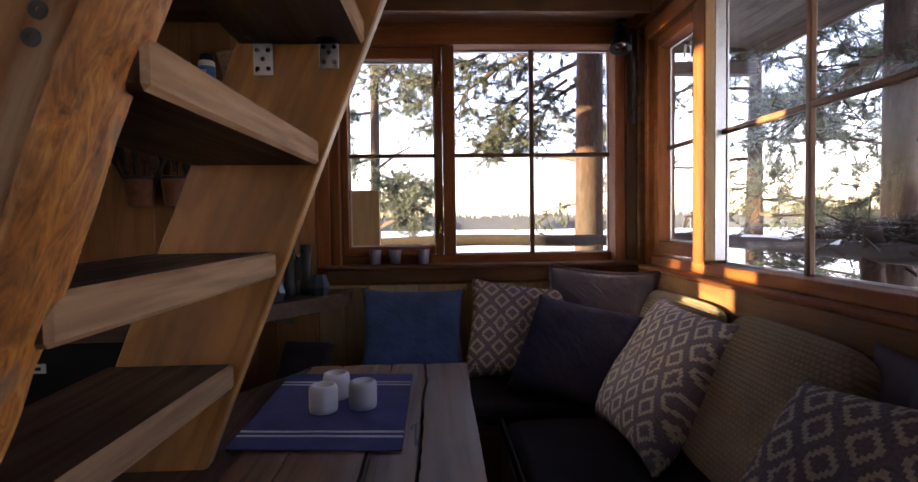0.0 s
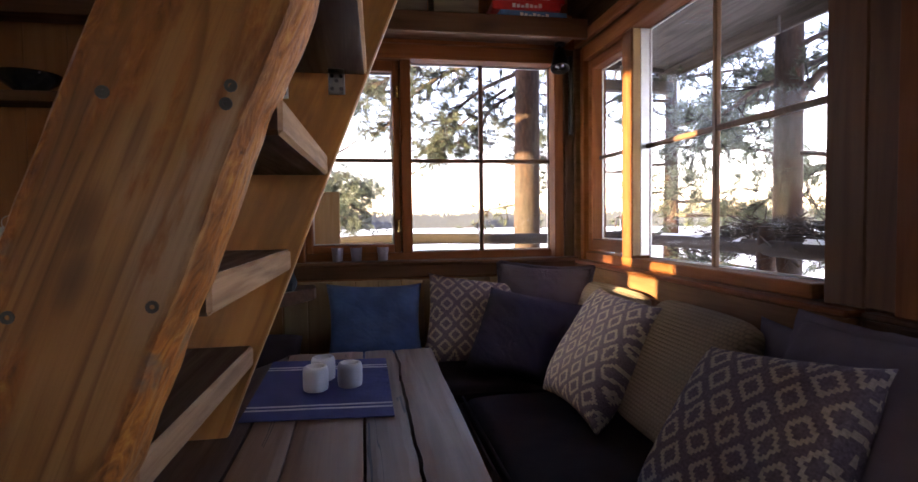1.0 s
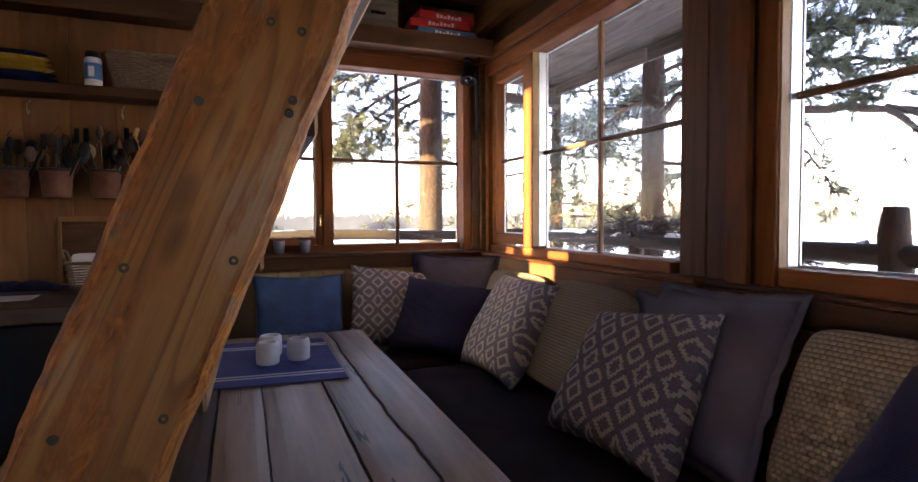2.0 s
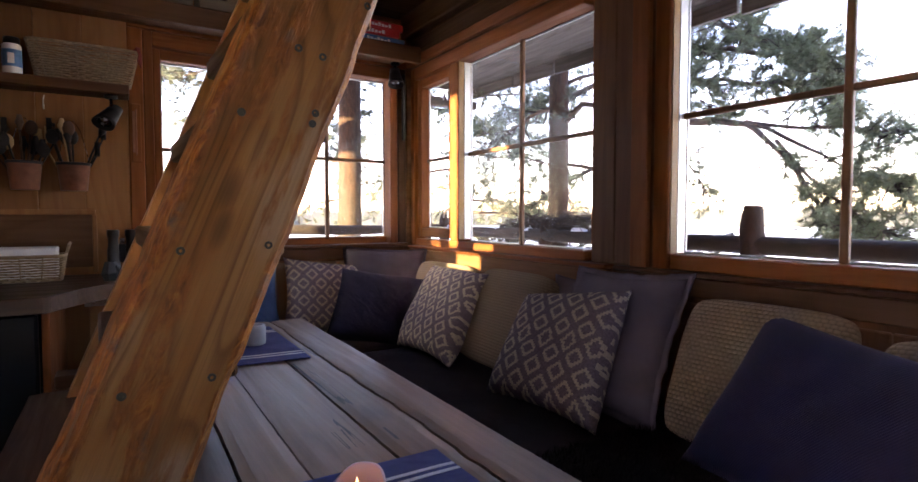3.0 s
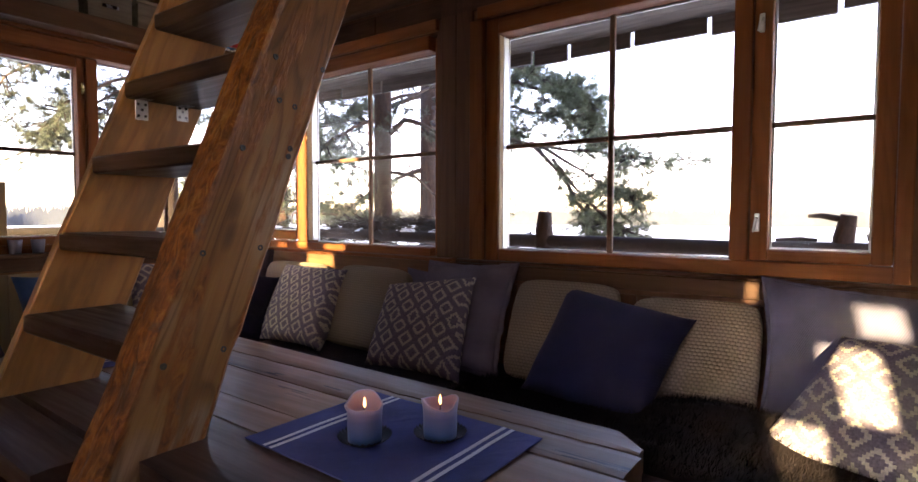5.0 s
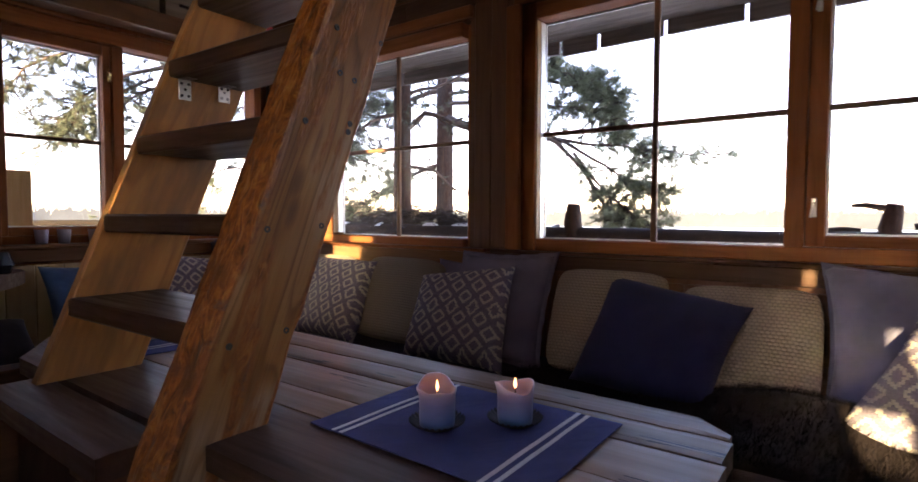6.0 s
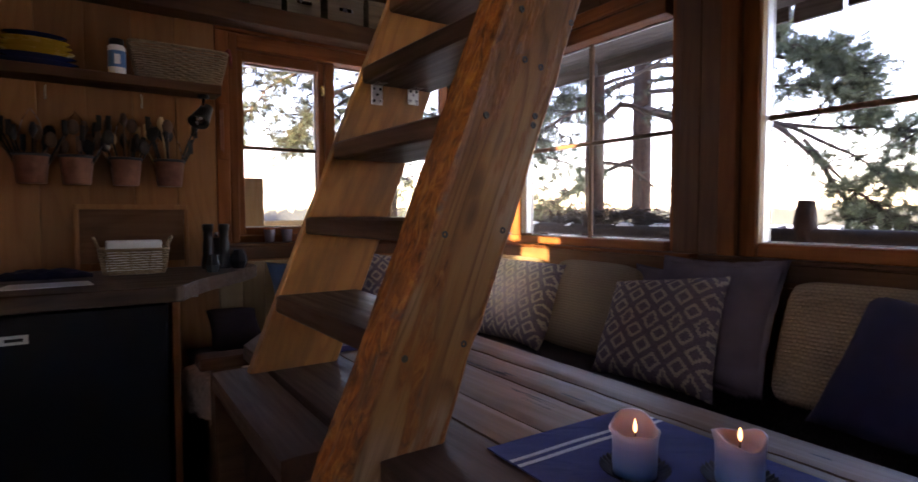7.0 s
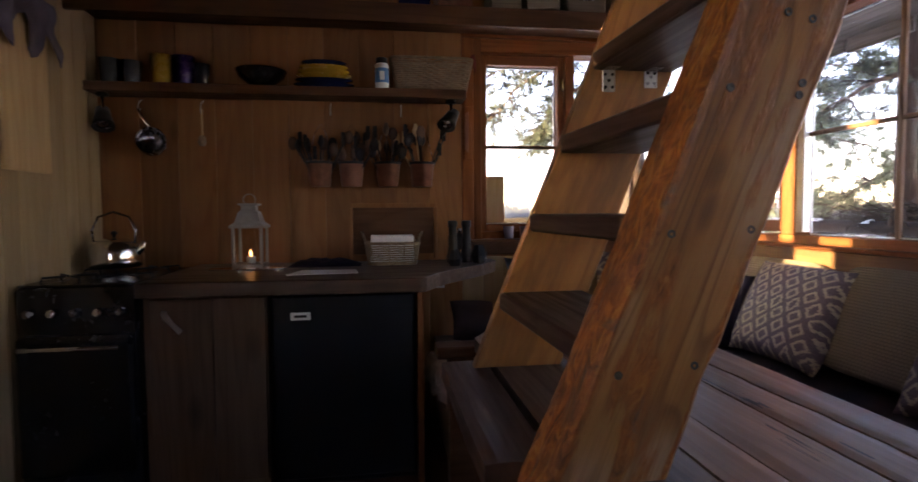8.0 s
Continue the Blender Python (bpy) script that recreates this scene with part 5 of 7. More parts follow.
def woven(name, label, x0, x1, y0, y1, z0, z1, flare, mat, handles=True):
    """A basket of stakes with strands woven in and out of them."""
    cx, cy = 0.5 * (x0 + x1), 0.5 * (y0 + y1)
    b = thing(name, label, "basket", (cx, cy, z0))
    hx, hy, h = 0.5 * (x1 - x0), 0.5 * (y1 - y0), z1 - z0
    rim = []
    for k in range(44):
        a = 2 * math.pi * k / 44
        ca, sa = math.cos(a), math.sin(a)
        q = (abs(ca) ** 6 + abs(sa) ** 6) ** (-1 / 6)
        rim.append((hx * q * ca, hy * q * sa))
    part("bottom", prism([(0.9 * (1 - flare) * x, 0.9 * (1 - flare) * y) for x, y in rim], 0.0, 0.012, 0), mat, b)
    st = bmesh.new()
    rows = max(7, int(h / 0.0110))
    for r in range(rows):
        z = 0.006 + (h - 0.012) * r / (rows - 1)
        s = 1 - flare * (1 - z / h)
        pts = []
        for k in range(45):
            x, y = rim[k % 44]
            o = 0.0055 * (1 if (k % 44 + r) % 2 else -1) / math.hypot(x, y)
            pts.append((x * (s + o), y * (s + o), z + 0.0012 * math.sin(k % 44 * 1.7 + r)))
        tube(pts, 0.0041, 5, st)
    part("weave", st, mat, b)
    for k in range(0, 44, 2):
        x, y = rim[k]
        if k % 4 == 0:
            part("stake", tube([(x * (1 - flare), y * (1 - flare), 0.0), (x, y, h + 0.004)], 0.003, 5), mat, b)
    part("rim", tube([(x * 1.01, y * 1.01, h) for x, y in rim + rim[:1]], 0.007, 6), mat, b)
    if handles:
        for sx in (-1, 1):
            part("handle", tube([(sx * hx * 1.0, -0.04, h), (sx * (hx + 0.015), -0.035, h + 0.045), (sx * (hx + 0.02), 0, h + 0.055), (sx * (hx + 0.015), 0.035, h + 0.045), (sx * hx, 0.04, h)], 0.006, 6), mat, b)
    return b


woven("napkin_basket", "wicker basket holding white napkins on the worktop", 0.315, 0.590, 3.78, 3.96, ZK, ZK + 0.115, 0.14, WICKER)
for k in range(7):
    tagged(part("napkin", box(0.342, 0.562, 3.800 + 0.020 * k, 3.817 + 0.020 * k, ZK + 0.013, ZK + 0.150 + 0.004 * (k % 2), 0.003), PAPER), "folded white napkin standing in a basket", "napkin", "napkins in the basket")
tagged(part("paper_sheet", prism([(-0.02, 3.43), (0.29, 3.46), (0.275, 3.62), (0.02, 3.63)], ZK + 0.0005, ZK + 0.0025, 0), PAPER), "sheet of white paper lying on the worktop", "paper")
cl = bmesh.new()
gr = [[cl.verts.new((-0.07 + 0.36 * i / 24, 3.78 + 0.16 * j / 10, ZK + 0.004 + (0.030 + 0.016 * noise.noise(Vector((i * 0.3, j * 0.5, 2)))) * max(0, (1 - (2 * i / 24 - 1) ** 4) * (1 - (2 * j / 10 - 1) ** 4)))) for j in range(11)] for i in range(25)]
for i in range(24):
    for j in range(10):
        cl.faces.new((gr[i][j], gr[i + 1][j], gr[i + 1][j + 1], gr[i][j + 1]))
lo = [cl.verts.new((v.co.x, v.co.y, ZK + 0.001)) for v in [gr[0][j] for j in range(11)] + [gr[i][10] for i in range(1, 25)] + [gr[24][j] for j in range(9, -1, -1)] + [gr[i][0] for i in range(23, 0, -1)]]
cl.faces.new(lo)
tagged(part("kitchen_cloth", cl, NAVY, None, "", True), "crumpled navy kitchen cloth on the worktop", "cloth")
tray = thing("serving_tray", "shiny steel tray with small things beside the lantern", "tray", (-0.25, 3.74, ZK))
part("plate", prism([(0.16 * math.cos(a) * (1 + 0.15 * math.cos(2 * a)), 0.075 * math.sin(a)) for a in [k * math.pi / 16 for k in range(32)]], 0.001, 0.008, 0.002), CHROME, tray)


def binoculars():
    b = thing("binoculars", "black binoculars standing on the end of the worktop", "binoculars", (0.815, 3.90, ZK))
    for s in (-1, 1):
        part("barrel", lathe([(0.030, 0), (0.034, 0.004), (0.034, 0.03), (0.026, 0.075), (0.026, 0.13), (0.022, 0.15), (0.022, 0.19), (0.026, 0.195), (0.026, 0.225), (0.018, 0.227), (0.016, 0.21)], 22, None, (s * 0.037, 0, 0)), BLACK_MATT, b, "", True)
    part("hinge", box(-0.015, 0.015, -0.012, 0.012, 0.07, 0.16, 0.004), BLACK_MATT, b)
    part("focus_wheel", lathe([(0.011, 0.162), (0.011, 0.185)], 16), DARKMETAL, b, "", True)


binoculars()
for x, y, r, h, lab in ((0.915, 3.865, 0.048, 0.095, "faceted glass vase beside the binoculars"), (0.765, 3.72, 0.040, 0.085, "small faceted glass vase on the worktop")):
    v = part("glass_vase", lathe([(r * 0.7, 0), (r, h * 0.4), (r * 0.72, h * 0.82), (r * 0.6, h), (r * 0.5, h), (r * 0.62, h * 0.8), (r * 0.85, h * 0.4), (r * 0.55, 0.008), (0, 0.008)], 7), SMOKE)
    v.location = (x, y, ZK)
    tagged(v, lab, "vase", "glass vases")

# lower shelf and what stands on it
SH = 1.862
sh1 = part("wall_shelf", box(-1.045, 0.862, 3.925, 4.083, SH - 0.048, SH, 0.004), BEAM_X)
tagged(sh1, "long brown shelf over the kitchen worktop", "shelf")


def tumbler(x, r, h, mat, label, flare=1.12):
    ob = part("tumbler", lathe([(r * 0.86, 0), (r * 0.9, 0.003), (r * flare, h), (r * flare - 0.003, h), (r * 0.82, 0.008), (0, 0.008)], 22), mat, None, "", True)
    ob.location = (x, 4.0, SH + 0.0005)
    return tagged(ob, label, "cup", "cups on the shelf")


tumbler(-0.955, 0.042, 0.125, SMOKE, "smoky glass tumbler on the shelf")
tumbler(-0.845, 0.042, 0.115, SMOKE, "smoky glass tumbler on the shelf")
tumbler(-0.705, 0.046, 0.150, YELLOW, "tall yellow cup on the shelf")
tumbler(-0.600, 0.055, 0.145, PURPLE, "wide purple cup on the shelf", 1.0)
tumbler(-0.508, 0.034, 0.110, SMOKE, "narrow green-grey glass on the shelf")
bowl = part("bowl", lathe([(0.05, 0), (0.058, 0.006), (0.112, 0.048), (0.128, 0.078), (0.129, 0.082), (0.125, 0.081), (0.105, 0.050), (0.05, 0.012), (0, 0.010)], 30), BLACK, None, "", True)
bowl.location = (-0.212, 3.985, SH + 0.0005)
tagged(bowl, "black bowl with a pale rim on the shelf", "bowl")
for k, (z, m, nm) in enumerate(((0, BLUEGLAZE, "blue"), (0.024, BLUEGLAZE, "blue"), (0.048, YELLOW, "yellow"), (0.070, YELLOW, "yellow"), (0.092, YELLOW, "yellow"), (0.114, BLUEGLAZE, "blue"))):
    p = part("plate", lathe([(0.075, 0), (0.08, 0.004), (0.140, 0.020), (0.141, 0.023), (0.135, 0.023), (0.08, 0.008), (0, 0.007)], 32, None, (0, 0, 0), 0.55), m, None, "", True)
    p.scale = (1.14 - 0.06 * k, 1.0, 1.0)
    p.location = (0.106, 4.004, SH + 0.0005 + z)
    tagged(p, nm + " glazed plate in a stack on the shelf", "plate", "stacked plates")
can = thing("spray_can", "white and blue can with a dark cap on the shelf", "can", (0.412, 3.965, SH))
part("body", lathe([(0.034, 0), (0.036, 0.003), (0.036, 0.125), (0.03, 0.133), (0, 0.133)], 24), WHITE, can, "", True)
part("label_band", lathe([(0.0363, 0.03), (0.0368, 0.031), (0.0368, 0.105), (0.0363, 0.106)], 24), BLUE_PRINT, can, "blue printed band", True)
part("figure", box(-0.012, 0.012, -0.0385, -0.0372, 0.042, 0.088, 0.002), WHITE, can, "small white figure on the blue band")
part("cap", lathe([(0.031, 0.134), (0.031, 0.16), (0.028, 0.163), (0, 0.163)], 22), BLACK_MATT, can, "dark cap", True)
woven("wicker_basket", "pale wicker basket at the end of the shelf", 0.462, 0.902, 3.935, 4.075, SH, SH + 0.168, 0.17, WICKER, False)

for k in range(3):
    st = tube([(0.880 + 0.008 * k, 3.95 + 0.012 * k, SH + 0.165), (0.897 + 0.006 * k, 3.938, SH + 0.188), (0.908 + 0.004 * k, 3.930 + 0.006 * k, SH + 0.150), (0.902 + 0.006 * k, 3.926 + 0.006 * k, SH + 0.118 - 0.012 * k)], 0.0042, 6)
    tagged(part("red_cord", st, DARKRED, None, "", True), "loop of red cord over the basket's end", "cord", "red cords")

# upper shelf and boxes
Z2 = 2.245
sh2 = part("upper_shelf", box(XW + 0.004, 2.395, 3.80, 4.083, Z2 - 0.035, Z2, 0.004), BEAM_X)
tagged(sh2, "deep brown shelf under the ceiling round the room", "shelf")
tagged(part("shelf_lip", box(XW + 0.004, 2.395, 3.772, 3.7995, Z2 - 0.092, Z2 + 0.004, 0.004), BEAM_X), "brown board along the shelf front", "board")


def crate(x0, x1, h, label, mat):
    c = thing("storage_box", label, "box", (0.5 * (x0 + x1), 3.9, Z2), "boxes on the upper shelf")
    hx = 0.5 * (x1 - x0)
    part("body", box(-hx, hx, -0.085, 0.13, 0.0005, h, 0.003), mat, c)
    part("lid", box(-hx - 0.003, hx + 0.003, -0.089, 0.134, h + 0.0005, h + 0.022, 0.003), mat, c)
    part("handle", box(-0.04, 0.04, -0.093, -0.0855, h * 0.5, h * 0.5 + 0.018, 0.003), DARKMETAL, c, "dark slot handle")


crate(0.98, 1.14, 0.16, "weathered wooden storage box on the upper shelf", BOXWOOD)
crate(1.17, 1.35, 0.14, "weathered grey storage box on the upper shelf", BOXWOOD)
crate(1.39, 1.60, 0.15, "weathered wooden storage box with a handle", BOXWOOD)
crate(1.63, 1.85, 0.15, "weathered wooden storage box with a handle", BOXWOOD)
crate(0.50, 0.66, 0.13, "dark blue storage box on the upper shelf", BLUEGLAZE)
crate(0.70, 0.88, 0.13, "dark red storage box on the upper shelf", COPPER)
for z, x0, x1, tw, m, lab in ((0.0005, 1.955, 2.300, 1.5, BLUE_PRINT, "flat blue board-game box under a red one"), (0.046, 1.925, 2.270, -3.0, RED, "flat red board-game box on a blue one"), (0.088, 1.96, 2.29, 2.5, RED, "flat red board-game box on top of a stack")):
    g = thing("game_box", lab, "game box", (0.5 * (x0 + x1), 3.91, Z2 + z), "board games")
    hx = 0.5 * (x1 - x0)
    part("box", box(-hx, hx, -0.10, 0.12, 0, 0.041, 0.002), m, g)
    for k in range(7):
        part("lettering", box(-hx + 0.10 + 0.022 * k, -hx + 0.116 + 0.022 * k, -0.1018, -0.1003, 0.010, 0.030 - 0.004 * (k % 3), 0), WHITE, g)
    g.rotation_euler = (0, 0, radians(tw))


def spotlight(x, y, z, target, stem):
    """A small black clamp spotlight with a chrome band."""
    s = thing("spotlight", "small black spotlight on a bracket, unlit", "lamp", (x, y, z), "spotlights")
    part("mount", lathe([(0.024, stem), (0.024, stem - 0.014), (0.018, stem - 0.018), (0, stem - 0.018)], 18), BLACK_MATT, s, "", True)
    part("stem", tube([(0, 0, stem - 0.016), (0, 0, 0.02), (0, 0, 0)], 0.006, 8), CHROME, s, "chrome stem", True)
    d = (Vector(target) - Vector((x, y, z))).normalized()
    m = d.to_track_quat("Z", "Y").to_matrix().to_4x4()
    hb = lathe([(0.014, -0.05), (0.026, -0.046), (0.031, 0.0), (0.040, 0.055), (0.043, 0.076), (0.040, 0.076), (0.035, 0.062), (0, 0.058)], 22)
    bmesh.ops.transform(hb, matrix=m, verts=hb.verts)
    part("head", hb, BLACK_MATT, s, "", True)
    lens = lathe([(0.026, 0.0595), (0.026, 0.064), (0, 0.066)], 20)
    bmesh.ops.transform(lens, matrix=m, verts=lens.verts)
    part("lens", lens, DARKMETAL, s, "smoky lens", True)
    s.scale = (1.2, 1.2, 1.0)
    return s


spotlight(0.785, 3.985, 1.722, (0.66, 3.80, 1.48), SH - 0.048 - 1.722)
spotlight(-0.985, 3.985, 1.70, (-0.90, 3.80, 1.40), SH - 0.048 - 1.70)
spotlight(2.345, 4.035, 2.13, (2.31, 3.93, 1.90), Z2 - 0.036 - 2.13)
tagged(part("cable_cover", box(2.405, 2.425, 4.048, 4.068, 1.72, 2.15, 0.003), BLACK_MATT), "black cable cover on the corner post", "cable")

# hanging pots with utensils
rng = random.Random(11)


def utensil_pot(x, mats):
    p = thing("utensil_pot", "aged copper pot of wooden spoons and tools hung on the wall", "pot", (x, 4.012, 1.345), "hanging utensil pots")
    part("pot", lathe([(0.052, 0), (0.055, 0.003), (0.068, 0.128), (0.071, 0.131), (0.068, 0.134), (0.064, 0.13), (0.050, 0.008), (0, 0.008)], 26), COPPER, p, "", True)
    part("rim_band", lathe([(0.0685, 0.120), (0.072, 0.122), (0.072, 0.132), (0.0685, 0.133)], 26), TIN, p, "dull steel rim", True)
    part("wire", tube([(-0.066, 0, 0.13), (-0.03, 0.05, 0.29), (0, 0.062, 0.345), (0.03, 0.05, 0.29), (0.066, 0, 0.13)], 0.0016, 5), DARKMETAL, p)
    for k in range(13):
        a, r = rng.uniform(0, 6.28), rng.uniform(0.01, 0.045)
        lean, ln = rng.uniform(0.03, 0.11), rng.uniform(0.20, 0.33)
        x0, y0 = r * math.cos(a), 0.7 * r * math.sin(a)
        x1, y1 = (r + lean) * math.cos(a), 0.45 * (r + lean) * math.sin(a) - 0.01
        u = bmesh.new()
        tube([(x0 * 0.5, y0 * 0.5, 0.015), (x1, y1, ln - 0.05)], 0.0045, 6, u)
        if k % 3 == 0:
            bmesh.ops.create_uvsphere(u, u_segments=10, v_segments=7, radius=1.0, matrix=Matrix.Translation((x1 * 1.1, y1, ln - 0.03)) @ Matrix.Diagonal((0.026, 0.009, 0.036, 1)))
        elif k % 3 == 1:
            box(x1 - 0.011, x1 + 0.011, y1 - 0.003, y1 + 0.003, ln - 0.06, ln + 0.01, 0.002, u)
        else:
            tube([(x1, y1, ln - 0.055), (x1 * 1.15, y1, ln - 0.02), (x1 * 1.1, y1, ln + 0.015)], [0.005, 0.018, 0.008], 8, u)
        part("utensil", u, mats[k % len(mats)], p, "", True)


DARKWOOD = wood("dark_spoon_wood", (0.13, 0.07, 0.04), (0.06, 0.03, 0.018), "z", 0.5, 20)
for x, ms in ((0.075, (DARKWOOD, BLACK_MATT, BLACK_MATT)), (0.242, (BLACK_MATT, DARKWOOD, DARKWOOD, BLACK_MATT)), (0.437, (BLACK_MATT, BLACK_MATT, DARKWOOD, BLACK_MATT, RAWPINE)), (0.625, (BLACK_MATT, BLACK_MATT, BLACK_MATT, DARKWOOD, BLACK_MATT, RAWPINE))):
    utensil_pot(x, ms)


def hook(x):
    h = part("cup_hook", tube([(x, 4.075, 1.80), (x, 4.03, 1.775), (x, 4.025, 1.745), (x, 4.035, 1.730), (x, 4.05, 1.735), (x, 4.052, 1.752)], 0.0028, 6), STEEL, None, "", True)
    return tagged(h, "small steel hook under the kitchen shelf", "hook", "hooks under the shelf")


for x in (-0.835, -0.53, 0.133, 0.514):
    hook(x)
pan = thing("small_pan", "small polished steel pan hanging from a hook", "pan", (-0.79, 4.03, 1.60))
b = lathe([(0.055, 0), (0.066, 0.006), (0.069, 0.06), (0.072, 0.062), (0.066, 0.060), (0.062, 0.01), (0, 0.008)], 26)
bmesh.ops.transform(b, matrix=pose(0, 0.04, -0.03, 78, 0, 15), verts=b.verts)
part("bowl", b, DARKMETAL, pan, "", True)
part("handle", tube([(0.02, 0.01, 0.03), (-0.03, -0.005, 0.10), (-0.045, -0.005, 0.145)], [0.007, 0.006, 0.008], 8), CHROME, pan, "", True)
br2 = thing("dish_brush", "small pale dish brush hanging from a hook", "brush", (-0.53, 4.04, 1.56))
part("handle", tube([(0, 0, 0.19), (0, 0, 0.05)], [0.005, 0.006], 8), RAWPINE, br2, "", True)
part("bristles", lathe([(0.014, 0.0), (0.020, 0.02), (0.016, 0.05), (0.006, 0.055)], 14), WICKER, br2, "", True)

# framed board behind the basket, thermometer, wall board
niche = thing("serving_hatch", "dark framed board on the wall behind the worktop", "panel", (0.466, 4.08, 0.97))
part("board", box(-0.225, 0.225, -0.012, -0.004, 0.0, 0.26, 0.002), BEAM_X, niche)
for a, b_, z0, z1 in ((-0.240, 0.240, 0.26, 0.285), (-0.245, -0.225, -0.03, 0.26), (0.225, 0.245, -0.03, 0.26)):
    part("frame", box(a, b_, -0.020, -0.003, z0, z1, 0.003), PANEL, niche)
th = thing("thermometer", "narrow red-brown wooden thermometer beside the window", "thermometer", (0.892, 4.077, 1.50))
part("backing", box(-0.022, 0.022, -0.010, -0.0005, 0, 0.30, 0.003), PINE, th)
part("tube", tube([(0, -0.013, 0.04), (0, -0.013, 0.27)], 0.003, 8), COPPER, th)
part("scale", box(-0.016, -0.005, -0.0118, -0.0102, 0.05, 0.26, 0), COPPER, th)
wb = thing("hanging_board", "pale wooden board hung on the wall with a dark cloth", "board", (XW, 3.46, 1.38))
part("board", box(0.002, 0.024, -0.16, 0.15, 0.0, 0.70, 0.008), RAWPINE, wb)
clo = bmesh.new()
gr = [[clo.verts.new((0.028 + 0.016 * (1 + math.sin(j * 1.1 + 0.4 * i)) * (i / 14), -0.19 + 0.40 * j / 20 + 0.03 * math.sin(i * 0.8) * (j / 20 - 0.5), 0.74 - 0.27 * i / 14 * (0.7 + 0.3 * math.sin(j * 0.7)))) for j in range(21)] for i in range(15)]
for i in range(14):
    for j in range(20):
        clo.faces.new((gr[i][j], gr[i + 1][j], gr[i + 1][j + 1], gr[i][j + 1]))
ob = part("cloth", clo, GREY, wb, "dark folded cloth", True)
ob.modifiers.new("thick", "SOLIDIFY").thickness = 0.006

# fleece over the bench end
flc = thing("sheepskin", "pale brown sheepskin hanging over the end of the bench", "sheepskin", (0.69, 3.4, 0.49))
frng = random.Random(8)


def fleece_at(u, v):
    """u runs from the seat over the edge and down, v along the edge."""
    y = 3.17 + 0.46 * v + 0.02 * noise.noise(Vector((u * 4, v * 5, 0)))
    s = 0.52 * u
    lump = 0.014 * noise.noise(Vector((u * 6, v * 6, 4)))
    edge = 0.735 - 0.16 * v * 0.5
    if s < 0.24:
        return Vector((edge + 0.24 - s, y, 0.515 + lump))
    return Vector((edge - 0.035 - 0.02 * math.sin((s - 0.24) * 9) + lump, y, 0.515 - (s - 0.24) * (0.55 + 0.35 * noise.noise(Vector((v * 5, 2, 1))))))


bm = bmesh.new()
gr = [[bm.verts.new(fleece_at(i / 26, j / 24)) for j in range(25)] for i in range(27)]
for i in range(26):
    for j in range(24):
        bm.faces.new((gr[i][j], gr[i + 1][j], gr[i + 1][j + 1], gr[i][j + 1]))
part("hide", bm, PELT, flc, "", True)
wv, wf = [], []
for k in range(9000):
    p = fleece_at(frng.random(), frng.random())
    d = Vector((frng.uniform(-1.2, 0.5) * 0.02, frng.uniform(-1, 1) * 0.012, frng.uniform(-0.016, 0.014)))
    q = Vector((frng.uniform(-1, 1), frng.uniform(-1, 1), 0)) * 0.0016
    n0 = len(wv)
    wv += [p - q, p + q, p + d]
    wf.append((n0, n0 + 1, n0 + 2))
wme = bpy.data.meshes.new("wool")
wme.from_pydata(wv, [], wf)
wme.materials.append(PELT)
wool = new("wool", wme)
wool.parent = flc
tagged(wool, kind="stuff")
rooted(flc)

# fur throw over the bench
fur = bmesh.new()
frng = random.Random(4)


def fur_height(u, v):
    e = max(0, (1 - u ** 4) * (1 - v ** 4))
    return e ** 0.5 * (0.045 + 0.085 * math.exp(-((u - 0.2) ** 2) / 0.25 - ((v + 0.05) ** 2) / 0.10) + 0.012 * noise.noise(Vector((u * 5, v * 7, 3))))


def fur_at(u, v):
    return Vector((1.97 + 0.27 * u, 0.98 + 0.95 * v, 0.548 + fur_height(u, v)))


gr = [[fur.verts.new(fur_at(2 * i / 30 - 1, 2 * j / 80 - 1)) for j in range(81)] for i in range(31)]
for i in range(30):
    for j in range(80):
        fur.faces.new((gr[i][j], gr[i + 1][j], gr[i + 1][j + 1], gr[i][j + 1]))
throw = thing("fur_throw", "dark brown fur throw bunched on the bench", "throw", (1.97, 0.98, 0.55))
part("hide", fur, FUR, throw, "", True)
hair_v, hair_f = [], []
for k in range(26000):
    u, v = frng.uniform(-0.99, 0.99), frng.uniform(-0.99, 0.99)
    p = fur_at(u, v)
    d = Vector((frng.uniform(-1, 1) * 0.012, frng.uniform(-1, 1) * 0.012 - 0.006, frng.uniform(0.010, 0.026)))
    s = Vector((frng.uniform(-1, 1), frng.uniform(-1, 1), 0)) * 0.0012
    n0 = len(hair_v)
    hair_v += [p - s, p + s, p + d]
    hair_f.append((n0, n0 + 1, n0 + 2))
hme = bpy.data.meshes.new("hair")
hme.from_pydata(hair_v, [], hair_f)
hme.materials.append(FUR)
hair = new("hair", hme)
hair.parent = throw
tagged(hair, kind="stuff")
rooted(throw)

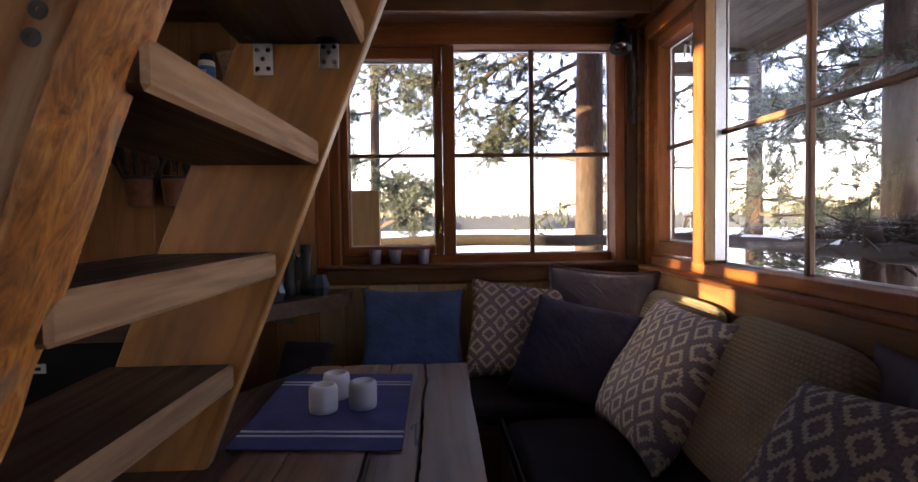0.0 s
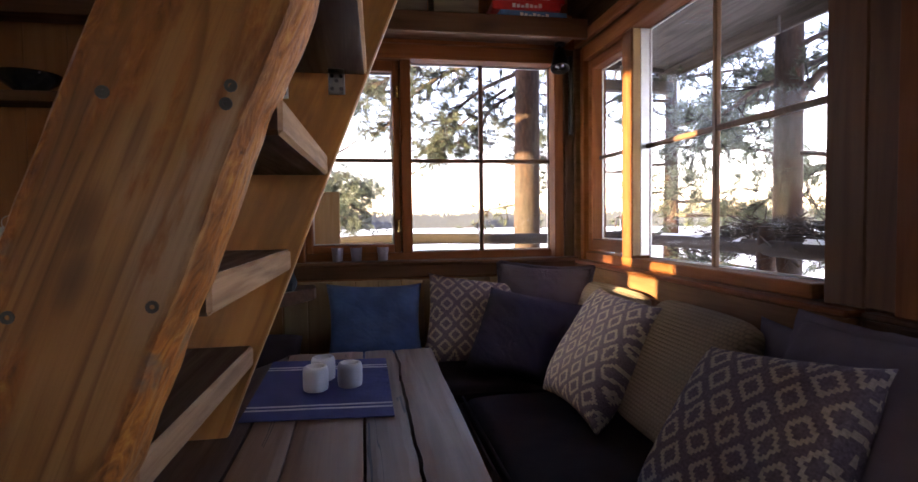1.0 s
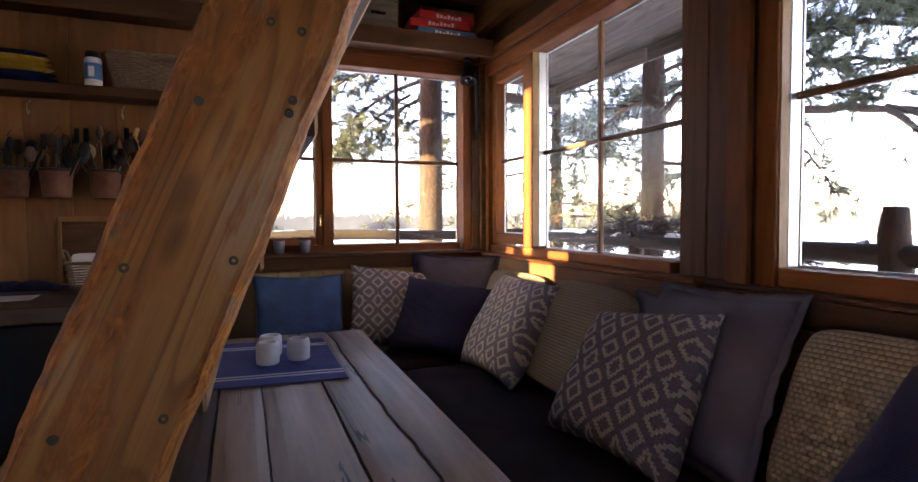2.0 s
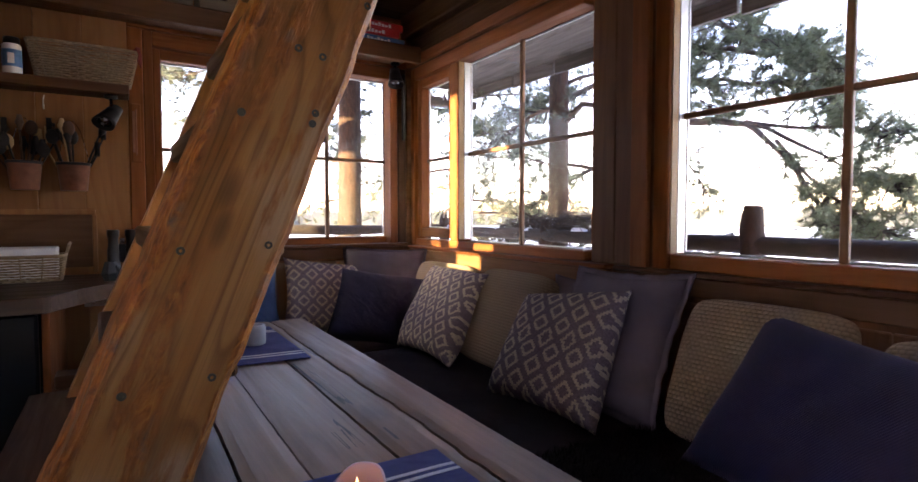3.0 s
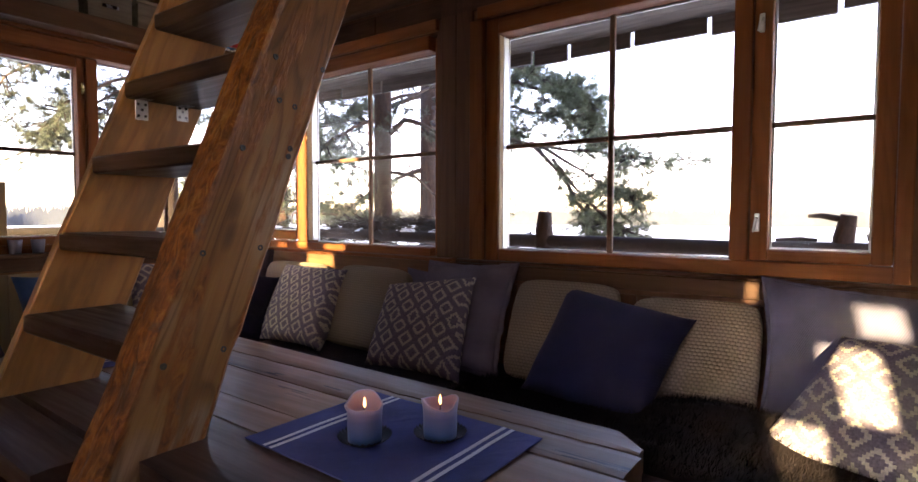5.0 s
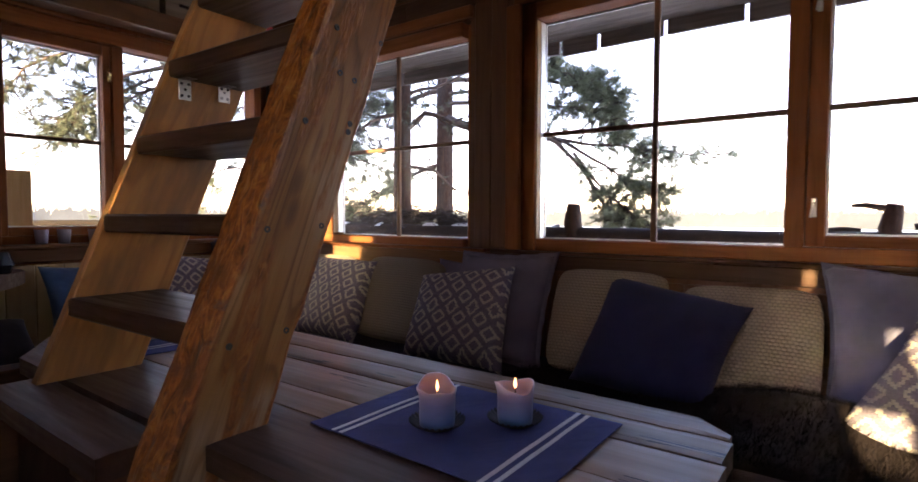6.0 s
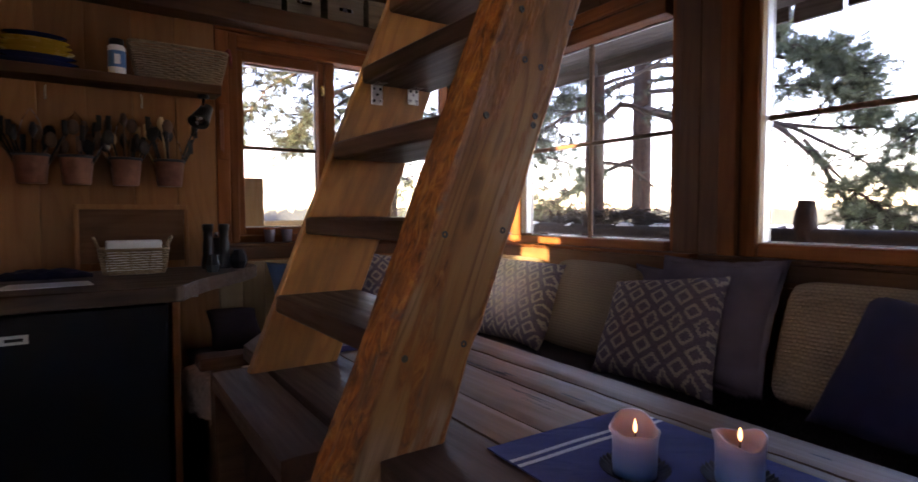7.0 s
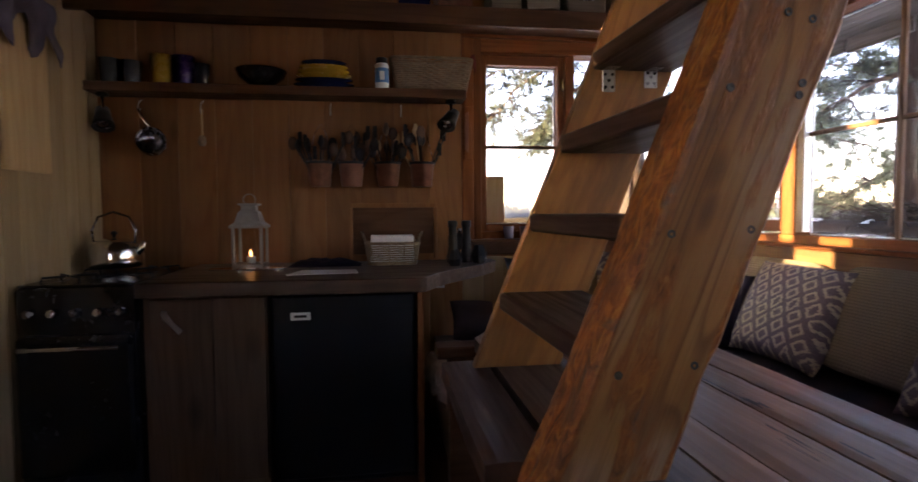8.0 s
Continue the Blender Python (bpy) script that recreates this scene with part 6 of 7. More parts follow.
# ---- outdoors ----
bm = bmesh.new()
rings = []
for r in (0.0, 6, 12, 20, 35, 60, 110, 250, 700, 2500):
    ring = []
    for k in range(48):
        a = 2 * math.pi * k / 48
        x, y = 1 + r * math.cos(a), 2 + r * math.sin(a)
        ring.append(bm.verts.new((x, y, -4.5 + (0.35 * noise.noise(Vector((x * 0.09, y * 0.09, 0))) if r < 100 else 0))))
    rings.append(ring)
for a, b in zip(rings, rings[1:]):
    for k in range(48):
        bm.faces.new((a[k], a[(k + 1) % 48], b[(k + 1) % 48], b[k]))
tagged(part("ground", bm, SNOW, None, "", True), "snow-covered ground and frozen lake out to the far shore", "ground", kind="structure")

# far shore of spruce: three ranks of treetops
bm = bmesh.new()
rng = random.Random(5)
for r, base in ((330, 9.0), (370, 12.5), (420, 16.0), (480, 19.0)):
    a = -0.45
    while a < 2.0:
        rr = r + 14 * noise.noise(Vector((a * 9, r, 0)))
        h = base * (0.74 + 0.26 * noise.noise(Vector((a * 13, r, 1))) + 0.16 * noise.noise(Vector((a * 60, r, 2)))) * rng.uniform(0.72, 1.12)
        w = rng.uniform(0.0020, 0.0042)
        pts = []
        for da, f in ((-w, 0.0), (-0.55 * w, 0.42), (-0.30 * w, 0.72), (0.0, 1.0), (0.30 * w, 0.70), (0.6 * w, 0.38), (w, 0.0)):
            pts.append(bm.verts.new((1 + rr * math.cos(a + da), 2 + rr * math.sin(a + da), -4.7 + h * f)))
        bm.faces.new(pts)
        a += w * rng.uniform(0.5, 1.0)
tagged(part("far_forest", bm, FAR, None, "", True), "pale hazy spruce forest on the far lake shore", "forest", kind="stuff")

# veranda: deck, eaves, rails
deck = thing("veranda_deck", "snowy board deck round the cabin", "deck", (3.0, 2.0, -0.1), kind="structure")
for k in range(8):
    x = 2.66 + 0.128 * k
    part("deck_board", box(x, x + 0.122, YS - 0.5, 5.5, -0.12, -0.09, 0.003), GREYWOOD_Y, deck)
for k in range(9):
    y = 4.32 + 0.128 * k
    part("deck_board", box(-1.2, 2.65, y, y + 0.122, -0.12, -0.09, 0.003), GREYWOOD_X, deck)
rooted(deck)

eave = thing("eaves", "weathered grey board soffit and slotted fascia", "eaves", (3.0, 2.0, 2.3), kind="structure")
for k in range(6):
    x0 = 2.645 + 0.145 * k
    z0, z1 = 2.46 - 0.020 * k, 2.44 - 0.020 * k
    bm = bmesh.new()
    vs = [bm.verts.new(p) for p in ((x0, YS - 0.6, z0), (x0 + 0.142, YS - 0.6, z1), (x0 + 0.142, 5.05, z1), (x0, 5.05, z0), (x0, YS - 0.6, z0 + 0.022), (x0 + 0.142, YS - 0.6, z1 + 0.022), (x0 + 0.142, 5.05, z1 + 0.022), (x0, 5.05, z0 + 0.022))]
    for q in ((0, 3, 2, 1), (4, 5, 6, 7), (0, 1, 5, 4), (1, 2, 6, 5), (2, 3, 7, 6), (3, 0, 4, 7)):
        bm.faces.new([vs[i] for i in q])
    part("soffit_board", bm, GREYWOOD_Y, eave)
cuts = [YS - 0.6, 0.16, 0.735, 1.330, 1.757, 2.165, 2.423, 3.12, 3.815, 4.30, 5.05]
for k, (a, b) in enumerate(zip(cuts, cuts[1:])):
    part("fascia_board", box(3.50, 3.525, a + 0.011, b - 0.011, 2.250 + 0.010 * math.sin(k * 2.3), 2.47, 0.004), GREYWOOD_Y, eave)
for k in range(5):
    y0 = 4.275 + 0.13 * k
    part("soffit_board", box(-1.3, 2.64, y0, y0 + 0.127, 2.44 - 0.015 * k, 2.462 - 0.015 * k, 0.003), GREYWOOD_X, eave)
part("fascia_board", box(-1.3, 3.49, 4.925, 4.95, 2.325, 2.46, 0.004), GREYWOOD_X, eave)
# Unseen roof slopes; ridge height set so their shadow covers the pine tops.
for outer, foot in ((3.62, 2.50), (-1.55, 2.78)):
    bm = bmesh.new()
    lo = [(outer, foot), (0.71, 3.85), (0.71, 3.93), (outer, foot + 0.07)]
    a, b = ([bm.verts.new((x, y, z)) for x, z in lo] for y in (YS - 0.7, 5.10))
    for k in range(4):
        bm.faces.new((a[k], a[(k + 1) % 4], b[(k + 1) % 4], b[k]))
    bm.faces.new(a[::-1])
    bm.faces.new(b)
    part("roof_slope", bm, GREYWOOD_Y, eave, "unseen pitched board roof, raised to shade the pines")
for y in (YS - T, YN + T - 0.06):
    bm = bmesh.new()
    tri = [(XW - T, 2.62), (XE + T, 2.62), (XE + T, 2.90), (0.71, 3.83), (XW - T, 2.93)]
    a, b = ([bm.verts.new((x, q, z)) for x, z in tri] for q in (y, y + 0.06))
    for k in range(5):
        bm.faces.new((a[k], a[(k + 1) % 5], b[(k + 1) % 5], b[k]))
    bm.faces.new(a[::-1])
    bm.faces.new(b)
    part("gable", bm, GREYWOOD_X, eave, "boarded gable above the ceiling")
for y in (4.62, 0.2):
    part("bracket_beam", box(2.64, 3.35, y - 0.04, y + 0.04, 2.10, 2.17, 0.006), GREYWOOD_X, eave)
rooted(eave)


def log_rail(label, a, b, r, seed, mat=None):
    pts, rad = [], []
    for k in range(25):
        t = k / 24
        p = Vector(a).lerp(Vector(b), t)
        p += Vector((0.02 * noise.noise(Vector((seed, t * 3, 0))), 0.02 * noise.noise(Vector((seed, t * 3, 4))), 0.018 * noise.noise(Vector((seed + 9, t * 4, 0)))))
        pts.append(p)
        rad.append(r * (1 + 0.15 * noise.noise(Vector((seed, t * 11, 7)))))
    return tagged(part("log_rail", tube(pts, rad, 10), mat or LIMB, None, "", True), label, "rail", "veranda rails")


log_rail("rough dark log rail along the veranda", (3.45, -0.8, 1.075), (3.45, 5.35, 1.085), 0.045, 1)
log_rail("rough dark log rail along the north veranda", (-1.2, 5.30, 1.10), (3.45, 5.32, 1.105), 0.042, 2)
log_rail("lower dark log rail of the veranda", (3.46, -0.8, 0.62), (3.46, 5.35, 0.63), 0.040, 3)
log_rail("lower dark log rail of the north veranda", (-1.2, 5.31, 0.62), (3.45, 5.31, 0.63), 0.040, 4)
for k, (x, y, h, r) in enumerate(((3.44, 2.29, 1.272, 0.058), (3.46, 0.683, 1.255, 0.048), (3.47, 3.85, 1.20, 0.05), (3.46, 5.30, 1.24, 0.05), (0.2, 5.30, 1.2, 0.05))):
    pts = [(x + 0.012 * math.sin(j * 1.3 + k), y + 0.012 * math.cos(j * 1.7 + k), -0.09 + (h + 0.09) * j / 12) for j in range(13)]
    rad = [r * (1.06 - 0.05 * j / 12 + 0.05 * math.sin(j * 2.1 + k)) for j in range(12)] + [r * 0.72]
    tagged(part("rail_post", tube(pts, rad, 12), BARK, None, "", True), "short rough log post carrying the rail", "post", "veranda posts")
for k, (a, b) in enumerate((((3.45, 0.70, 1.235), (3.50, 0.84, 1.25)), ((3.46, 0.60, 1.15), (3.47, 0.42, 1.17)), ((3.48, 0.98, 1.12), (3.50, 0.80, 1.13)))):
    tagged(part("branch_stub", tube([a, Vector(a).lerp(Vector(b), 0.6) + Vector((0, 0, 0.008)), b], [0.017, 0.014, 0.009], 7), LIMB, None, "", True), "bare branch stub on the rail", "branch")
# snow lying on the rails
for (x0, x1, y0, y1) in ((3.425, 3.475, 2.40, 3.55), (3.42, 3.475, 4.0, 5.2), (0.9, 2.1, 5.285, 5.33)):
    bm = bmesh.new()
    n = 40
    gr = []
    for i in range(n + 1):
        row = []
        for j in range(7):
            u, v = i / n, j / 6
            along_y = (y1 - y0) > (x1 - x0)
            x = x0 + (x1 - x0) * (v if along_y else u)
            y = y0 + (y1 - y0) * (u if along_y else v)
            e = max(0, 1 - (2 * v - 1) ** 2) * max(0, min(1, 3 * noise.noise(Vector((u * 5, x0, 2))) + 0.5))
            row.append(bm.verts.new((x, y, 1.112 + 0.030 * e)))
        gr.append(row)
    for i in range(n):
        for j in range(6):
            bm.faces.new((gr[i][j], gr[i + 1][j], gr[i + 1][j + 1], gr[i][j + 1]))
    tagged(part("snow_cap", bm, SNOW, None, "", True), "patchy snow lying along the log rail", "snow", "snow on the rails")

# brushwood heaped on the corner of the veranda
bv, bf = [], []
rng = random.Random(21)


def twig(v, f, a, b, r0, r1):
    d = (b - a).normalized()
    s = d.cross(Vector((0.3, 0.2, 0.9))).normalized()
    t = s.cross(d)
    n0 = len(v)
    for p, r in ((a, r0), (b, r1)):
        for k in range(3):
            w = 2.094 * k
            v.append(p + r * (math.cos(w) * s + math.sin(w) * t))
    for k in range(3):
        j = (k + 1) % 3
        f.append((n0 + k, n0 + j, n0 + 3 + j, n0 + 3 + k))


for k in range(1500):
    c = Vector((rng.gauss(3.62, 0.10), rng.uniform(2.75, 4.75), 0))
    c.z = 1.0 + 0.24 * max(0, 1 - ((c.y - 3.8) / 1.1) ** 2) * rng.random() ** 0.6
    d = Vector((rng.uniform(-0.5, 0.5), rng.uniform(-1, 1), rng.uniform(-0.22, 0.28))).normalized() * rng.uniform(0.08, 0.26)
    twig(bv, bf, c - d * 0.5, c + d * 0.5, rng.uniform(0.002, 0.006), 0.0015)
me = bpy.data.meshes.new("brushwood")
me.from_pydata(bv, [], bf)
me.materials.append(LIMB)
tagged(new("brushwood", me), "dark tangled brushwood heaped beyond the rail", "brushwood", kind="stuff")
tagged(part("raw_board", box(1.000, 1.150, 4.275, 4.30, 0.2, 1.42, 0.003), RAWPINE), "raw pine board leaning outside the window", "board")


# ---- pines ----
def tufts(v, f, a, b, rng, size, blades):
    """A shoot from a to b, with needles that spray forward all round its outer part."""
    axis = (b - a).normalized()
    s = axis.cross(Vector((0.3, 0.2, 0.9))).normalized()
    t = s.cross(axis)
    for k in range(blades):
        w = rng.uniform(0, 6.283)
        p = b - axis * size * 1.1 * rng.random()
        d = (axis * rng.uniform(0.25, 1.0) + (math.cos(w) * s + math.sin(w) * t) * rng.uniform(0.5, 1.0)).normalized() * size * rng.uniform(0.65, 1.05)
        q = d.cross(Vector((rng.uniform(-1, 1), rng.uniform(-1, 1), rng.uniform(-1, 1)))).normalized() * 0.040 * size
        n0 = len(v)
        v += [p - q, p + q, p + d]
        f.append((n0, n0 + 1, n0 + 2))


def pine(label, trunk, limbs, seed, size=0.070, blades=34, bark=None, leaf=None):
    """trunk: points with radii; limbs: (points, radius, twigs, spread, tufts a twig)."""
    rng = random.Random(seed)
    t = thing("pine_tree", label, "tree", trunk[0][0], "pines")
    pts = [Vector(p) for p, r in trunk]
    part("trunk", tube(pts, [r for p, r in trunk], 14), bark or BARK, t, "", True)
    nv, nf = [], []
    for pl, r, twigs, spread, per, *rest in limbs:
        start = rest[0] if rest else 0.15
        pl = [Vector(p) for p in pl]
        fine = []
        for a, b in zip(pl, pl[1:]):
            for k in range(5):
                q = a.lerp(b, k / 5)
                fine.append(q + Vector((noise.noise(q * 3), noise.noise(q * 3 + Vector((5, 0, 0))), noise.noise(q * 3 + Vector((0, 7, 0))))) * 0.05)
        fine.append(pl[-1])
        n = len(fine)
        lv = tube(fine, [max(0.004, r * (1 - 0.85 * i / (n - 1))) for i in range(n)], 7)
        limb = part("limb", lv, BOUGH, t, "", True)
        tv, tf = [], []
        for k in range(twigs):
            i = min(n - 1, int((start + (1 - start) * rng.random() ** 0.8) * n))
            a = fine[i]
            fwd = (fine[min(i + 1, n - 1)] - fine[max(i - 1, 0)]).normalized()
            d = (fwd * rng.uniform(0.2, 1.0) + Vector((rng.uniform(-1, 1), rng.uniform(-1, 1), rng.uniform(-0.75, 0.55)))).normalized() * spread * rng.uniform(0.35, 1.0)
            m = a + d * 0.55 + Vector((0, 0, -0.04 * spread))
            e = a + d
            twig(tv, tf, a, m, 0.008, 0.005)
            twig(tv, tf, m, e, 0.005, 0.003)
            for q in range(per):
                w = rng.random() ** 0.7
                o = m.lerp(e, w) if w > 0.3 else a.lerp(m, 0.6 + w)
                c = o + (d.normalized() * rng.uniform(0.2, 1.0) + Vector((rng.gauss(0, 0.55), rng.gauss(0, 0.55), rng.gauss(0.12, 0.45)))) * size * 1.5
                twig(tv, tf, o, c, 0.003, 0.002)
                tufts(nv, nf, o, c, rng, size, blades)
        me = bpy.data.meshes.new("twigs")
        me.from_pydata(tv, [], tf)
        me.materials.append(LIMB)
        tw = new("twigs", me)
        tw.parent = limb
        tw["kind"] = "stuff"
    me = bpy.data.meshes.new("needles")
    me.from_pydata(nv, [], nf)
    me.materials.append(leaf or NEEDLE)
    nd = new("needles", me)
    nd.parent = t
    nd["kind"] = "stuff"
    rooted(t)
    return t


pine("old pine with ruddy bark close to the veranda", [((2.64, 5.72, -4.6), 0.16), ((2.66, 5.72, 0.0), 0.118), ((2.67, 5.72, 1.5), 0.110), ((2.68, 5.72, 2.6), 0.102), ((2.70, 5.75, 5.5), 0.08)], [
    ([(2.66, 5.75, 2.75), (2.2, 6.1, 2.66), (1.75, 6.4, 2.42), (1.55, 6.5, 2.20)], 0.026, 61, 0.34, 3),
    ([(2.66, 5.75, 2.55), (2.35, 6.0, 2.42), (2.05, 6.2, 2.20), (1.95, 6.3, 2.00)], 0.022, 61, 0.30, 3),
    ([(2.66, 5.80, 2.40), (2.45, 6.2, 2.25), (2.30, 6.5, 2.02)], 0.020, 56, 0.30, 3),
    ([(2.66, 5.75, 2.95), (1.9, 6.2, 2.70), (1.45, 6.4, 2.55)], 0.026, 53, 0.34, 3),
    ([(2.68, 5.78, 2.60), (2.85, 6.2, 2.40), (2.95, 6.6, 2.05)], 0.022, 47, 0.32, 3),
    ([(2.66, 5.75, 3.2), (1.5, 6.6, 3.0), (0.9, 7.0, 2.70)], 0.03, 56, 0.45, 3),
    ([(2.60, 6.0, 2.45), (2.2, 6.4, 2.15), (1.95, 6.6, 1.84)], 0.016, 30, 0.26, 2),
    ([(2.66, 5.75, 2.3), (2.85, 6.2, 1.95), (2.95, 6.5, 1.60)], 0.018, 30, 0.30, 3),
    ([(2.66, 5.80, 1.75), (2.50, 5.95, 1.78), (2.34, 6.05, 1.80)], 0.032, 0, 0.15, 1),
    ([(2.66, 5.78, 1.42), (2.45, 6.1, 1.35), (2.35, 6.3, 1.22)], 0.012, 14, 0.18, 1),
    ([(2.68, 5.78, 1.45), (2.95, 6.2, 1.35), (3.05, 6.7, 1.1)], 0.016, 16, 0.3, 3)], 31, 0.060, 52)
pine("slender pine further along the shore", [((0.50, 10.3, -4.6), 0.12), ((0.50, 10.3, 1.0), 0.085), ((0.52, 10.3, 3.5), 0.07), ((0.5, 10.4, 7.0), 0.04)], [
    ([(0.5, 10.3, 3.6), (0.95, 10.1, 3.5), (1.5, 9.9, 3.25)], 0.03, 58, 0.5, 4),
    ([(0.5, 10.3, 3.0), (0.1, 10.2, 2.95), (-0.3, 10.0, 2.7)], 0.03, 50, 0.5, 4),
    ([(0.5, 10.3, 3.1), (0.9, 10.2, 3.2), (1.2, 10.1, 3.05)], 0.026, 33, 0.4, 4),
    ([(0.52, 10.3, 2.05), (0.85, 10.2, 2.32), (1.05, 10.1, 2.40), (1.25, 10.1, 2.55)], 0.030, 2, 0.2, 1),
    ([(0.5, 10.3, 2.3), (0.2, 10.1, 2.15), (-0.1, 9.9, 1.9)], 0.022, 36, 0.4, 4),
    ([(0.5, 10.3, 2.0), (0.85, 10.1, 1.95), (1.35, 9.9, 1.75)], 0.022, 61, 0.36, 4),
    ([(0.5, 10.3, 1.9), (0.8, 10.1, 1.75), (1.15, 9.9, 1.45)], 0.022, 64, 0.36, 4),
    ([(0.5, 10.3, 1.6), (0.75, 10.2, 1.5), (1.15, 10.1, 1.20)], 0.018, 47, 0.32, 4),
    ([(0.5, 10.3, 1.10), (0.85, 10.2, 1.28), (1.18, 10.1, 1.58)], 0.055, 0, 0.2, 1),
    ([(0.5, 10.3, 4.2), (0.9, 10.1, 4.1), (1.4, 10.0, 3.9)], 0.026, 50, 0.5, 4)], 32, 0.085, 44)
pine("bare-stemmed pine beside the veranda", [((3.84, 4.14, -4.6), 0.13), ((3.85, 4.14, 0.5), 0.085), ((3.85, 4.14, 2.4), 0.078), ((3.88, 4.16, 6.0), 0.06)], [
    ([(3.85, 4.14, 1.95), (3.82, 3.85, 2.06), (3.92, 3.5, 1.93), (4.05, 3.1, 1.75)], 0.032, 11, 0.3, 2),
    ([(3.86, 4.16, 2.25), (4.05, 3.8, 2.40), (4.2, 3.4, 2.50)], 0.020, 14, 0.35, 3),
    ([(3.85, 4.14, 1.60), (4.0, 3.9, 1.62), (4.15, 3.75, 1.45), (4.1, 3.72, 1.25)], 0.018, 7, 0.2, 1),
    ([(3.84, 4.18, 2.4), (3.75, 4.8, 2.5), (3.7, 5.4, 2.45)], 0.024, 36, 0.4, 5),
    ([(3.84, 4.18, 2.1), (3.95, 4.8, 2.05), (4.0, 5.5, 1.9)], 0.022, 28, 0.4, 5)], 33)
pine("tall pine with long drooping boughs over the lake", [((5.08, 4.62, -4.6), 0.17), ((5.08, 4.62, 1.0), 0.10), ((5.08, 4.62, 3.0), 0.09), ((5.1, 4.65, 7.5), 0.06)], [
    ([(5.08, 4.6, 2.30), (4.97, 3.63, 2.00), (4.92, 3.19, 1.90), (4.90, 2.82, 1.58), (4.90, 2.58, 1.12)], 0.042, 46, 0.22, 3, 0.58),
    ([(4.97, 3.63, 2.02), (4.95, 3.00, 1.86), (4.95, 2.48, 1.80), (4.95, 2.15, 1.70)], 0.022, 49, 0.21, 3, 0.45),
    ([(4.95, 2.30, 1.74), (4.97, 2.00, 1.72), (4.98, 1.76, 1.70)], 0.010, 11, 0.10, 2, 0.5),
    ([(4.92, 3.19, 1.92), (4.92, 2.80, 1.72), (4.92, 2.50, 1.55), (4.94, 2.20, 1.38)], 0.020, 58, 0.24, 3, 0.45),
    ([(4.90, 2.95, 1.75), (4.88, 2.60, 1.38), (4.88, 2.28, 1.13)], 0.018, 49, 0.22, 3, 0.45),
    ([(4.90, 2.85, 1.60), (4.90, 2.68, 1.30), (4.90, 2.52, 1.05)], 0.014, 28, 0.19, 3, 0.4),
    ([(5.06, 4.6, 2.70), (4.97, 3.40, 2.55), (4.92, 2.82, 2.40), (4.90, 2.60, 2.22)], 0.030, 86, 0.25, 3, 0.50),
    ([(5.06, 4.6, 2.90), (4.97, 3.60, 2.82), (4.92, 3.15, 2.62), (4.92, 2.92, 2.45)], 0.030, 76, 0.25, 3, 0.45),
    ([(5.06, 4.6, 2.45), (4.97, 3.42, 2.32), (4.92, 2.85, 2.16), (4.92, 2.55, 1.98)], 0.026, 84, 0.25, 3, 0.42),
    ([(5.06, 4.6, 3.10), (4.97, 3.80, 2.95), (4.95, 3.25, 2.78)], 0.028, 64, 0.33, 3, 0.4),
    ([(5.06, 4.6, 2.55), (4.97, 3.90, 2.50), (4.95, 3.50, 2.30)], 0.022, 46, 0.33, 3, 0.4),
    ([(5.00, 4.2, 2.12), (4.97, 3.78, 1.75), (4.96, 3.54, 1.40)], 0.014, 25, 0.18, 2, 0.4),
    ([(5.06, 4.66, 2.6), (4.9, 5.4, 2.5), (4.7, 6.2, 2.3)], 0.034, 70, 0.45, 5),
    ([(5.06, 4.66, 1.8), (5.0, 5.3, 1.6), (4.95, 5.9, 1.3)], 0.030, 61, 0.42, 5),
    ([(5.06, 4.6, 2.75), (4.97, 3.95, 2.72), (4.95, 3.62, 2.60)], 0.020, 56, 0.26, 3, 0.3),
    ([(5.00, 4.3, 2.20), (4.95, 3.75, 2.18), (4.94, 3.35, 2.05)], 0.016, 30, 0.20, 3, 0.3)], 34, 0.064, 44, None, NEEDLE_LIT)
pine("dense young pine behind the others", [((4.55, 6.6, -4.6), 0.13), ((4.55, 6.6, 1.0), 0.08), ((4.55, 6.6, 4.6), 0.03)], [
    ([(4.55, 6.6, z), (4.55 + 0.75 * math.cos(a), 6.6 + 0.75 * math.sin(a), z - 0.05), (4.55 + 1.25 * math.cos(a), 6.6 + 1.25 * math.sin(a), z - 0.2)], 0.020, 22, 0.42, 5)
    for z, a in ((1.1, 3.6), (1.3, 5.2), (1.6, 4.2), (1.8, 2.9), (2.0, 5.8), (2.2, 4.6), (2.5, 3.5), (2.7, 5.0), (3.0, 4.1), (1.0, 4.5), (1.45, 0.3), (2.35, 0.2), (3.2, 2.8), (0.8, 5.4))], 35, 0.080, 30, None, NEEDLE_LIT)

